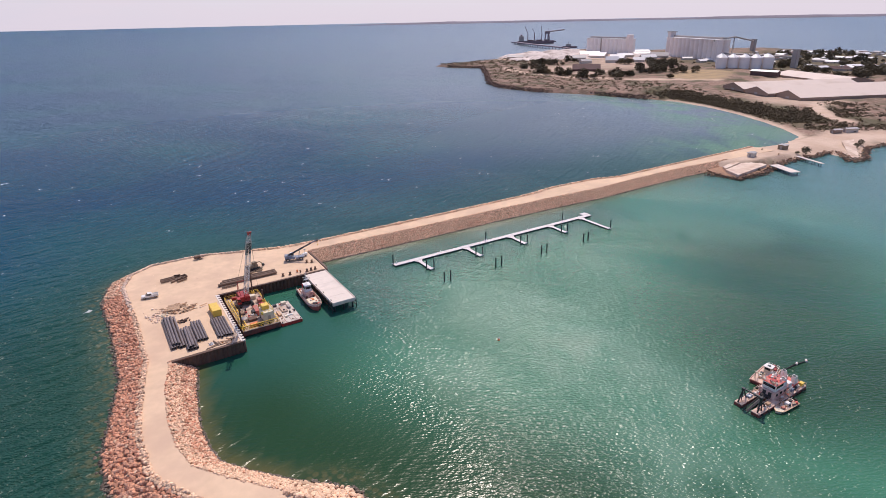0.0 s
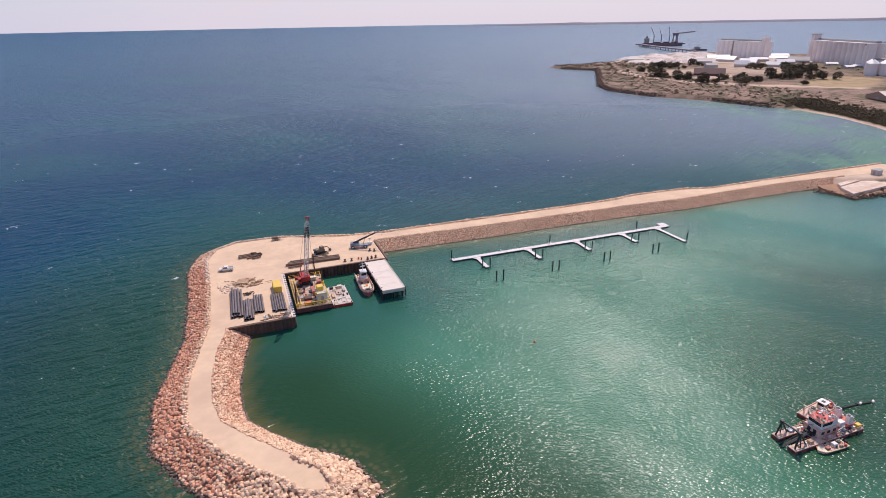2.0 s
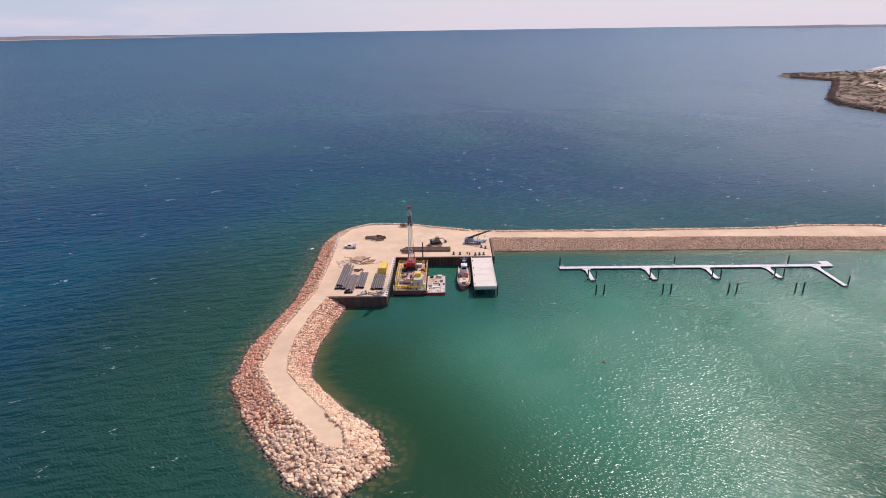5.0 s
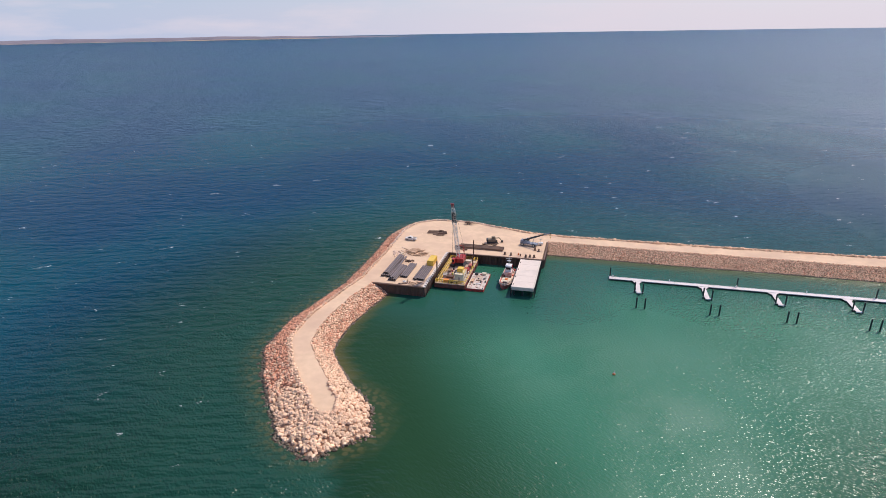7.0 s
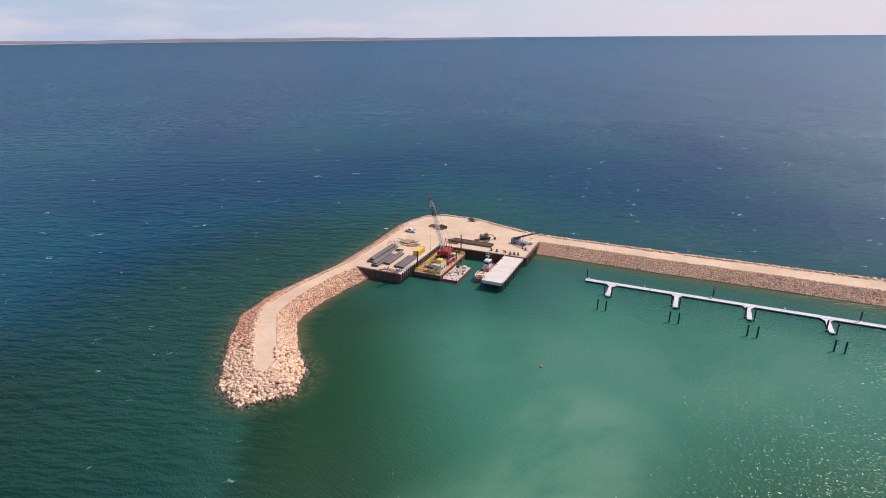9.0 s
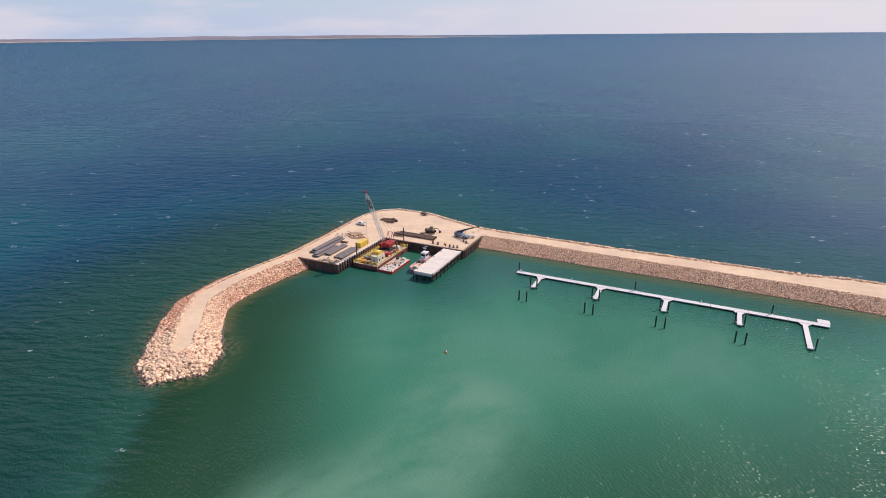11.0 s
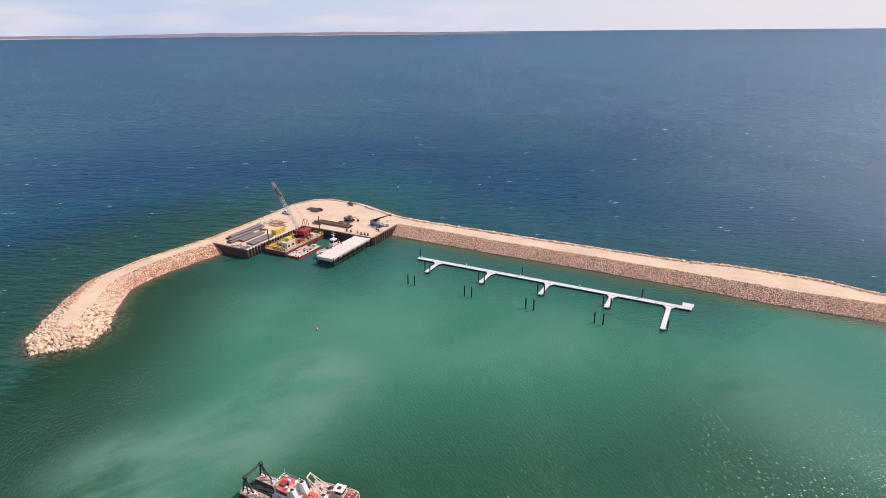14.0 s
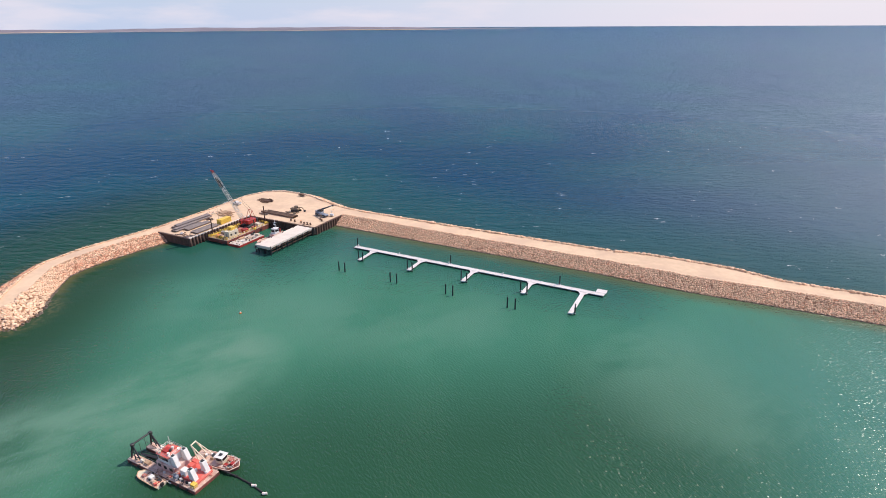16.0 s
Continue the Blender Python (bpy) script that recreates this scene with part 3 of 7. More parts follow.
# ---------------------------------------------------------------- dock walls
def pile_sheet(width, z0, z1, depth=0.42):
    """One trough-shaped sheet pile, its face along +x and looking to -y."""
    bm = B()
    w = width
    prof = [(0, 0), (0.12 * w, 0), (0.30 * w, depth), (0.70 * w, depth), (0.88 * w, 0), (w, 0)]
    t = 0.03
    front = [(x, -y) for x, y in prof]
    a = [bm.verts.new((x, y, z0)) for x, y in front]
    b = [bm.verts.new((x, y, z1)) for x, y in front]
    c = [bm.verts.new((x, y + t, z1)) for x, y in front]
    for i in range(len(prof) - 1):
        bm.faces.new((a[i], a[i + 1], b[i + 1], b[i]))
        bm.faces.new((b[i], b[i + 1], c[i + 1], c[i]))
    return mesh_of("sheet_pile", bm, M_STEEL_DK)


def sheet_wall(name, p0, p1, label, pitch=1.3, depth=0.42):
    cap = M_STEEL_DK
    a, b = V(*p0), V(*p1)
    length = (b - a).length
    n = max(2, round(length / pitch))
    ang = math.degrees(math.atan2(b.y - a.y, b.x - a.x))
    wall = thing(name, label, "sheet pile wall", pose(a.x, a.y, 0, 0, 0, ang), kind="structure")
    me = pile_sheet(length / n, -2.0, CREST - 0.30, depth)
    for i in range(n):
        o = new("sheet_pile", me)
        o.parent = wall
        o.location = (i * length / n, -0.02, 0)
    bm = B()
    box(bm, -0.1, -0.50, CREST - 0.34, length + 0.1, 0.16, CREST + 0.05, 0.04)
    part("capping_beam", bm, cap, wall)
    return wall


sheet_wall("wall_south", (4.2, 119.2), (20, 119.2), "rust-brown steel sheet pile wall of the hardstand", 1.2, 0.16)
sheet_wall("wall_dock", (20.4, 146.8), (51, 146.8), "dark sheet pile wall at the back of the dock")
sheet_wall("wall_east", (51, 147.2), (51, 163), "rust-brown sheet pile wall beside the jetty", 1.9, 0.5)


def tube_wall():
    wall = thing("wall_berth", "row of steel tube piles with pale concrete heads along the berth", "quay wall", kind="structure")
    bm = B()
    tube(bm, (0, 0, -2), (0, 0, CREST - 0.1), 0.42, 12)
    me = mesh_of("tube_pile", bm, M_STEEL_DK, True)
    bm = B()
    tube(bm, (0, 0, CREST - 0.1), (0, 0, CREST + 0.22), 0.46, 12)
    me2 = mesh_of("pile_head", bm, M_CONC)
    n = 21
    for i in range(n):
        p = V(20.25, 119.3 + (146.2 - 119.3) * i / (n - 1))
        for name, m_ in (("tube_pile", me), ("pile_head", me2)):
            o = new(name, m_)
            o.parent = wall
            o.location = p
    a, b = V(19.6, 119.2), V(20.0, 146.9)
    bm = B()
    box(bm, a.x, a.y, CREST - 0.3, b.x, b.y, CREST + 0.12, 0.04)
    part("capping_beam", bm, M_CONC, wall)
    bm = B()
    box(bm, b.x, a.y, -2, b.x + 0.12, b.y, CREST - 0.3)
    part("lagging", bm, M_STEEL_DK, wall, "dark steel plates between the tube piles")


tube_wall()


# ---------------------------------------------------------------- jetty
def build_jetty():
    x0, x1, y0, y1 = 44.0 * S, 50.4 * S, 125.0 * S, 146.5 * S
    t = thing("jetty", "pale concrete deck jetty on dark steel piles", "jetty")
    n = 5
    for i in range(n):
        bm = B()
        ya, yb = y0 + (y1 - y0) * i / n, y0 + (y1 - y0) * (i + 1) / n
        box(bm, x0, ya + 0.02, 3.0, x1, yb - 0.02, 3.55, 0.03)
        part("deck_panel", bm, M_CONC, t)
    for x in (x0 + 0.12, x1 - 0.12):
        bm = B()
        box(bm, x - 0.12, y0, 3.55, x + 0.12, y1, 3.78, 0.03)
        part("kerb", bm, M_CONC, t)
    bm = B()
    box(bm, x0 + 0.25, y0, 3.55, x1 - 0.25, y0 + 0.25, 3.76, 0.03)
    part("kerb", bm, M_CONC, t)
    for i in range(6):
        y = y0 + 1.0 + (y1 - y0 - 2.0) * i / 5
        bm = B()
        box(bm, x0 + 0.15, y - 0.4, 2.2, x1 - 0.15, y + 0.4, 3.0, 0.03)
        part("crosshead", bm, M_CONC, t)
        for x in (x0 + 0.9, (x0 + x1) / 2, x1 - 0.9):
            bm = B()
            tube(bm, (x, y, -2.5), (x, y, 2.2), 0.32, 10)
            part("pile", bm, M_PILE, t, smooth=False)
    for i in range(9):
        y = y0 + 0.4 + (y1 - y0 - 0.8) * i / 8
        for x in (x1 + 0.18, x0 - 0.18):
            bm = B()
            tube(bm, (x, y, -2.0), (x, y, 4.0 if (i == 0) else 3.3), 0.17, 8)
            part("fender_post", bm, M_PILE, t, "black rubber-faced fender pile")
    for z in (1.2, 2.4):
        for x, s in ((x1 - 0.02, 1), (x0 + 0.02, -1)):
            bm = B()
            box(bm, min(x, x - 0.14 * s), y0 + 0.2, z - 0.16, max(x, x - 0.14 * s), y1, z + 0.16)
            part("waler", bm, M_STEEL_DK, t)
    for i in range(4):
        bm = B()
        y = y0 + 2.5 + i * 7
        tube(bm, (x0 + 0.45, y, 3.55), (x0 + 0.45, y, 3.95), 0.14, 8)
        tube(bm, (x0 + 0.45, y - 0.3, 3.85), (x0 + 0.45, y + 0.3, 3.85), 0.08, 6)
        part("bollard", bm, M_DKSTEEL, t)


build_jetty()


# ---------------------------------------------------------------- floating pontoon
def build_pontoon():
    t = thing("pontoon", "white floating walkway with finger berths and black guide piles", "pontoon")
    ya, yb = 142.3 * S, 144.0 * S
    xs = np.linspace(71.0 * S, 154.2 * S, 10)
    for i in range(9):
        bm = B()
        box(bm, xs[i] + 0.04, ya, 0.42, xs[i + 1] - 0.04, yb, 0.62, 0.03)
        w = part("walkway", bm, M_WALK, t)
        for k in range(3):
            bm = B()
            xa = xs[i] + 0.5 + k * (xs[i + 1] - xs[i] - 1) / 3
            box(bm, xa, ya + 0.12, -0.35, xa + (xs[i + 1] - xs[i] - 1) / 3 - 0.5, yb - 0.12, 0.42, 0.04)
            part("float", bm, M_BLACK, w, "black float under the deck")
        for y in (ya, yb - 0.1):
            bm = B()
            box(bm, xs[i] + 0.04, y, 0.62, xs[i + 1] - 0.04, y + 0.1, 0.70)
            part("edge_rail", bm, M_WHITE, w)
    # fingers
    for x, tip in ((79.0, 134.1), (97.1, 134.1), (115.3, 134.2), (133.6, 134.4), (148.6, 128.6)):
        x *= S
        bm = B()
        box(bm, x - 0.75, tip * S, 0.42, x + 0.75, ya - 0.03, 0.62, 0.03)
        f = part("finger", bm, M_WALK, t)
        bm = B()
        box(bm, x - 0.62, tip * S + 0.2, -0.35, x + 0.62, ya - 0.5, 0.42, 0.04)
        part("float", bm, M_BLACK, f)
        for s in (-1, 1):
            bm = B()
            prism(bm, [(x + s * 0.77, ya - 0.03), (x + s * 1.9, ya - 0.03), (x + s * 0.77, ya - 1.8)][::-s], 0.44, 0.61)
            part("gusset", bm, M_WALK, f)
        bm = B()
        box(bm, x - 0.85, tip * S - 0.16, 0.30, x + 0.85, tip * S, 0.70, 0.05)
        part("bumper", bm, M_WHITE, f)
        for s in ((-1, 1) if tip > 130 else (1,)):
            bm = B()
            y = tip * S + (0.55 if s > 0 else 1.5)
            tube(bm, (x + s * 1.35, y, -2.5), (x + s * 1.35, y, 4.0), 0.24, 10)
            p_ = part("guide_pile", bm, M_PILE, t, "black plastic-sleeved steel pile")
            bm = B()
            box(bm, min(x + s * 0.75, x + s * 1.66), y - 0.34, 0.5, max(x + s * 0.75, x + s * 1.66), y + 0.34, 0.66, 0.03)
            part("pile_collar", bm, M_GALV, p_)
    # landing stage at the shore end
    bm = B()
    box(bm, 151.6 * S, yb + 0.03, 0.42, 154.4 * S, 146.3 * S, 0.64, 0.03)
    part("landing", bm, M_WALK, t)
    for x in (71.3, 106.4, 141.2):
        bm = B()
        tube(bm, (x * S, yb + 0.4, -2.5), (x * S, yb + 0.4, 4.2), 0.24, 10)
        p_ = part("guide_pile", bm, M_PILE, t)
        bm = B()
        box(bm, x * S - 0.5, yb, 0.45, x * S + 0.5, yb + 0.85, 0.68, 0.03)
        part("pile_collar", bm, M_GALV, p_)
    for x, s in ((72.0, 1), (88, 1), (106, 1), (124, 1)):
        bm = B()
        box(bm, x * S, yb - 0.5, 0.62, x * S + 0.28, yb - 0.2, 1.5, 0.03)
        part("service_pedestal", bm, M_WHITE, t)


build_pontoon()


def build_mooring_piles():
    bm = B()
    tube(bm, (0, 0, -3), (0, 0, 3.9), 0.25, 10)
    me = mesh_of("shaft", bm, M_PILE)
    bm = B()
    tube(bm, (0, 0, 3.9), (0, 0, 4.05), 0.27, 10, 0.08)
    cap = mesh_of("cap", bm, M_DKSTEEL)
    for x in (80.0, 98.4, 116.5, 134.8):
        for dx in (-2.2, 0.0):
            t = thing("mooring_pile", "black mooring pile standing alone in the green water", "pile", pose(S * (x + dx), S * 125.1, 0), "mooring piles off the fingers")
            for n_, m_ in (("shaft", me), ("cap", cap)):
                o = new(n_, m_)
                o.parent = t


build_mooring_piles()


def build_buoy():
    t = thing("buoy", "small orange and white mooring buoy afloat", "buoy", pose(S * 71.4, S * 91, 0))
    bm = B()
    bmesh.ops.create_uvsphere(bm, u_segments=12, v_segments=8, radius=0.42, matrix=Matrix.Translation((0, 0, 0.18)) @ Matrix.Diagonal((1, 1, 0.85, 1)))
    part("float", bm, M_ORANGE, t, smooth=True)
    bm = B()
    tube(bm, (0, 0, 0.45), (0, 0, 0.95), 0.2, 8, 0.1)
    part("top", bm, M_WHITE, t)
    bm = B()
    tube(bm, (0, 0, 0.95), (0, 0, 1.15), 0.05, 6)
    part("ring", bm, M_GALV, t)


build_buoy()


# ---------------------------------------------------------------- boats and plant
def hull_mesh(bm, L, W, z0, z1, bow=0.3, flare=0.12, stern=0.9, n=12, sheer=0.0):
    """A boat's hull along +x, bow at +x; returns the top outline's height at the bow."""
    rings = []
    for i in range(n + 1):
        s = i / n
        x = -L / 2 + L * s
        k = stern + (1 - stern) * min(1, s / 0.25) if s < 0.25 else (1.0 if s < 1 - bow else math.sqrt(max(0.0, 1 - max(0.0, (s - 1 + bow) / bow) ** 2.2)))
        w = max(W / 2 * k, 0.04)
        zt = z1 + sheer * max(0, (s - 0.4) / 0.6) ** 2
        rings.append([bm.verts.new(v) for v in ((x - (0.06 * L * s if s > 0.8 else 0), 0, z0), (x, w * (1 - flare) * 0.85, z0 + 0.15), (x, w, zt), (x, -w, zt), (x, -w * (1 - flare) * 0.85, z0 + 0.15))])
    for a, b in zip(rings[:-1], rings[1:]):
        bm.faces.new((a[0], b[0], b[1], a[1]))
        bm.faces.new((a[1], b[1], b[2], a[2]))
        bm.faces.new((a[2], b[2], b[3], a[3]))
        bm.faces.new((a[3], b[3], b[4], a[4]))
        bm.faces.new((a[4], b[4], b[0], a[0]))
    bm.faces.new(rings[0])
    bm.faces.new(rings[-1][::-1])
    return rings


def rim(bm, rings, r, dz=0.0):
    for i in (2, 3):
        for a, b in zip(rings[:-1], rings[1:]):
            tube(bm, a[i] + Vector((0, 0, dz)), b[i] + Vector((0, 0, dz)), r, 6, caps=False)


def rail(bm, pts, z, h=1.0, step=1.6, r=0.035, mids=1):
    """Posts and bars along a line of points."""
    for a, b in zip(pts[:-1], pts[1:]):
        a, b = Vector((*a, z)), Vector((*b, z))
        n = max(1, round((b - a).length / step))
        for i in range(n + 1):
            p = a.lerp(b, i / n)
            tube(bm, p, p + Vector((0, 0, h)), r, 5)
        for k in range(mids + 1):
            hh = Vector((0, 0, h * (k + 1) / (mids + 1)))
            tube(bm, a + hh, b + hh, r, 5)


def build_workboat():
    """A pilot and line boat lying beside the jetty, bow to the south."""
    t = thing("workboat", "pale pink-hulled workboat with a white wheelhouse beside the jetty", "boat", pose(S * 41.5, S * 135.6, 0, 0, 0, -92))
    bm = B()
    rings = hull_mesh(bm, 17.5, 4.6, -0.6, 1.15, bow=0.34, sheer=0.55, n=14)
    pts = [[v.co.copy() for v in r] for r in rings]
    part("hull", bm, M_REDDECK, t, "faded red hull")
    bm = B()
    rim(bm, pts, 0.20, 0.02)
    part("fender", bm, M_PALEHULL, t, "pale pink rubbing strake all round")
    bm = B()
    box(bm, -8.2, -1.95, 1.16, 4.6, 1.95, 1.22, 0.02)
    part("deck", bm, M_DREDGEDECK, t, "faded pink deck")
    for i in (2, 3):                                       # solid bulwark on either side
        bm = B()
        rows_ = []
        for a in pts:
            out_ = a[i]
            in_ = out_ + Vector((0, -0.09 if i == 2 else 0.09, 0))
            rows_.append([bm.verts.new(v) for v in (out_, out_ + Vector((0, 0, 0.7)), in_ + Vector((0, 0, 0.7)), in_)])
        for a, b in zip(rows_[:-1], rows_[1:]):
            for k in range(3):
                bm.faces.new((a[k], b[k], b[k + 1], a[k + 1]))
        bmesh.ops.recalc_face_normals(bm, faces=bm.faces)
        part("bulwark", bm, M_PALEHULL, t, "scuffed pink bulwark")
    bm = B()
    rim(bm, pts, 0.07, 0.72)
    part("guard_rail", bm, M_CREAM, t)
    for k in range(1, 12, 2):
        for i, s_ in ((2, 1), (3, -1)):
            bm = B()
            p = pts[k][i]
            tube(bm, (p.x, p.y + 0.12 * s_, 0.75), (p.x, p.y + 0.34 * s_, 0.75), 0.36, 10)
            part("tyre_fender", bm, M_BLACK, t)
    bm = B()
    box(bm, 1.0, -1.7, 1.18, 5.4, 1.7, 1.62, 0.15)
    part("deck_house", bm, M_CREAM, t, "cream foredeck trunk")
    bm = B()
    box(bm, 2.0, -0.6, 1.62, 3.4, 0.6, 1.82, 0.05)
    part("hatch", bm, M_ORANGE, t, "orange hatch cover")
    bm = B()
    box(bm, -4.6, -1.35, 1.17, 0.2, 1.35, 3.2, 0.08)
    part("cabin", bm, M_PALEHULL, t, "faded pink cabin")
    bm = B()
    lo = [(-3.4, -1.15), (-0.6, -1.15), (-0.6, 1.15), (-3.4, 1.15)]
    hi = [(-3.2, -1.0), (-1.0, -1.0), (-1.0, 1.0), (-3.2, 1.0)]
    a = [bm.verts.new((x, y, 3.2)) for x, y in lo]
    c = [bm.verts.new((x, y, 5.4)) for x, y in hi]
    for i in range(4):
        bm.faces.new((a[i], a[(i + 1) % 4], c[(i + 1) % 4], c[i]))
    bm.faces.new(c)
    wh = part("wheelhouse", bm, M_WHITE, t)
    for x0, y0, x1, y1 in ((-0.80, -0.9, -0.74, 0.9), (-3.1, -1.10, -1.1, -1.04), (-3.1, 1.04, -1.1, 1.10), (-3.36, -0.8, -3.28, 0.8)):
        bm = B()
        box(bm, x0, y0, 4.1, x1 + 0.02, y1, 4.95)
        part("window", bm, M_GLASS, wh)
    bm = B()
    box(bm, -3.5, -1.2, 5.4, -0.7, 1.2, 5.52, 0.03)
    part("roof", bm, M_WHITE, wh)
    bm = B()
    tube(bm, (-2.4, 0, 5.5), (-2.4, 0, 9.6), 0.12, 6, 0.06)
    tube(bm, (-2.4, -1.2, 8.0), (-2.4, 1.2, 8.0), 0.07, 6)
    tube(bm, (-2.4, -0.8, 6.9), (-2.4, 0.8, 6.9), 0.07, 6)
    box(bm, -2.2, -0.8, 7.2, -1.9, 0.8, 7.4)
    part("mast", bm, M_WHITE, t, "white mast with a radar bar")
    bm = B()
    for y in (-0.9, 0.9):
        tube(bm, (-4.2, y, 3.2), (-4.2, y, 4.8), 0.28, 8)
    part("funnel", bm, M_RED, t)
    bm = B()
    for x, y in ((-7.4, 0.9), (-6.8, -0.8), (-6.4, 0.6), (4.4, 0.9), (6.2, 0.0)):
        tube(bm, (x, y, 1.2), (x, y, 1.75), 0.28, 8)
    part("deck_gear", bm, M_PINK, t)
    for x, y, w, d, h, mt, nm in ((-6.6, 0.2, 1.6, 1.8, 0.9, M_STEEL_DK, "tow_winch"), (5.9, 0.0, 1.0, 1.5, 0.7, M_DKSTEEL, "windlass"), (-5.2, -1.1, 0.9, 0.7, 0.8, M_WHITE, "life_raft"), (-5.2, 1.1, 0.9, 0.7, 0.8, M_WHITE, "life_raft"), (0.7, 1.2, 0.6, 0.6, 1.1, M_STEEL_DK, "vent"), (0.7, -1.2, 0.6, 0.6, 1.1, M_STEEL_DK, "vent")):
        bm = B()
        box(bm, x - w / 2, y - d / 2, 1.2, x + w / 2, y + d / 2, 1.2 + h, 0.08)
        part(nm, bm, mt, t)


build_workboat()


def build_barge():
    x0, x1, y0, y1 = 21.4 * S, 30.5 * S, 125.6 * S, 146.0 * S
    t = thing("crane_barge", "red work barge with yellow rails moored inside the dock", "barge")
    bm = B()
    prof = [(-0.8, 1.4), (0.5, 0.0), (1.85, 0.0)]
    rows = []
    for z, ins in prof:
        rows.append([bm.verts.new(p) for p in ((x0, y0 + ins, z), (x1, y0 + ins, z), (x1, y1 - ins, z), (x0, y1 - ins, z))])
    for a, b in zip(rows[:-1], rows[1:]):
        for i in range(4):
            bm.faces.new((a[i], a[(i + 1) % 4], b[(i + 1) % 4], b[i]))
    bm.faces.new(rows[-1])
    bm.faces.new(rows[0][::-1])
    part("hull", bm, M_RUSTHULL, t, "rust-red hull with scuffed sides")
    bm = B()
    box(bm, x0 + 0.3, y0 + 0.3, 1.86, x1 - 0.3, y1 - 0.3, 1.92)
    part("deck", bm, M_TANDECK, t, "dusty tan deck")
    edges = [((x0 + 0.2, y0 + 0.2), (x1 - 0.2, y0 + 0.2)), ((x1 - 0.2, y0 + 0.2), (x1 - 0.2, y1 - 0.2)), ((x1 - 0.2, y1 - 0.2), (x0 + 0.2, y1 - 0.2)), ((x0 + 0.2, y1 - 0.2), (x0 + 0.2, y0 + 0.2))]
    for a, b in edges:
        bm = B()
        rail(bm, [a, b], 1.9, 1.1, 2.0, 0.06, 1)
        part("railing", bm, M_YELLOW, t, "yellow railing")
        bm = B()
        horiz = abs(a[1] - b[1]) < 0.01
        if horiz:
            box(bm, min(a[0], b[0]), a[1] - 0.12, 1.9, max(a[0], b[0]), a[1] + 0.12, 2.05)
        else:
            box(bm, a[0] - 0.12, min(a[1], b[1]), 1.9, a[0] + 0.12, max(a[1], b[1]), 2.05)
        part("coaming", bm, M_TANDECK, t)
    # yellow piling guide frame along the berth side
    for k in range(2):
        bm = B()
        xx = x0 + 0.9 + k * 0.9
        box(bm, xx - 0.12, y0 + 1.5, 2.6, xx + 0.12, y1 - 3, 2.9)
        for i in range(7):
            yy = y0 + 1.8 + i * (y1 - y0 - 5) / 6
            box(bm, xx - 0.1, yy - 0.1, 1.92, xx + 0.1, yy + 0.1, 2.6)
        part("guide_beam", bm, M_YELLOW, t, "yellow steel guide beam on posts")
    for k, (yy, zz) in enumerate(((y0 + 0.9, 3.1), (y0 + 1.7, 2.7))):
        bm = B()
        box(bm, x0 + 0.5, yy - 0.1, zz, x1 - 4.0 * k - 0.4, yy + 0.1, zz + 0.22)
        for i in range(5):
            xx = x0 + 0.8 + i * (x1 - x0 - 1.6 - 4.0 * k) / 4
            box(bm, xx - 0.09, yy - 0.09, 1.92, xx + 0.09, yy + 0.09, zz)
        part("guide_beam", bm, M_YELLOW, t, "yellow steel guide beam on posts")
    for i in range(6):                                      # slanting braces of the piling guide
        bm = B()
        yy = y0 + 1.8 + i * (y1 - y0 - 5) / 6
        tube(bm, (x0 + 0.9, yy, 1.95), (x0 + 0.9, yy + (y1 - y0 - 5) / 6, 2.75), 0.07, 5)
        part("brace", bm, M_YELLOW, t)
    for i in range(6):
        bm = B()
        yy = y0 + 3 + i * 3.6
        box(bm, x0 + 0.8, yy - 0.08, 2.62, x0 + 1.9, yy + 0.08, 2.8)
        part("cross_tie", bm, M_YELLOW, t)
    for x, y, top in ((21.75, 127.6, 9.8), (29.0, 145.6, 10.5), (30.1, 139.0, 6.5)):
        bm = B()
        tube(bm, (x * S, y * S, -2.5), (x * S, y * S, top), 0.24, 10)
        sp = part("spud", bm, M_STEEL_DK, t, "dark steel spud pile")
        bm = B()
        box(bm, x * S - 0.5, y * S - 0.5, 1.9, x * S + 0.5, y * S + 0.5, 2.9, 0.06)
        part("spud_well", bm, M_YELLOW, sp)
    for i in range(5):
        bm = B()
        y = y0 + 2.0 + i * 4.6
        tube(bm, (x1 + 0.05, y, 0.9), (x1 + 0.32, y, 0.9), 0.5, 12)
        part("tyre_fender", bm, M_BLACK, t)
    for x, y, w, d, h, mt, nm in ((23.2, 131.0, 1.6, 2.2, 1.1, M_GREY, "winch"), (24.6, 127.4, 2.4, 1.4, 1.0, M_ORANGE, "tool_box"), (26.2, 133.6, 1.4, 1.8, 1.2, M_DKSTEEL, "generator"),
                                  (28.9, 135.6, 1.8, 2.6, 1.5, M_RED, "power_pack"), (23.6, 135.6, 1.0, 2.8, 0.6, M_TIMBER, "timber_stack"), (28.0, 142.6, 2.2, 1.6, 1.3, M_CREAM, "locker"), (24.2, 144.6, 2.6, 1.0, 0.9, M_RED, "winch"), (27.0, 134.2, 1.5, 4.6, 1.5, M_REDDECK, "hydraulic_pack"), (25.0, 130.6, 2.6, 2.0, 0.8, M_STEEL_DK, "hopper"), (23.5, 139.6, 1.3, 2.4, 0.9, M_STEEL_DK, "hopper"), (29.2, 139.6, 1.2, 2.2, 1.2, M_REDDECK, "winch"), (26.0, 127.0, 1.6, 1.2, 1.1, M_STEEL_DK, "fuel_tank")):
        bm = B()
        box(bm, x * S - w / 2, y * S - d / 2, 1.92, x * S + w / 2, y * S + d / 2, 1.92 + h, 0.06)
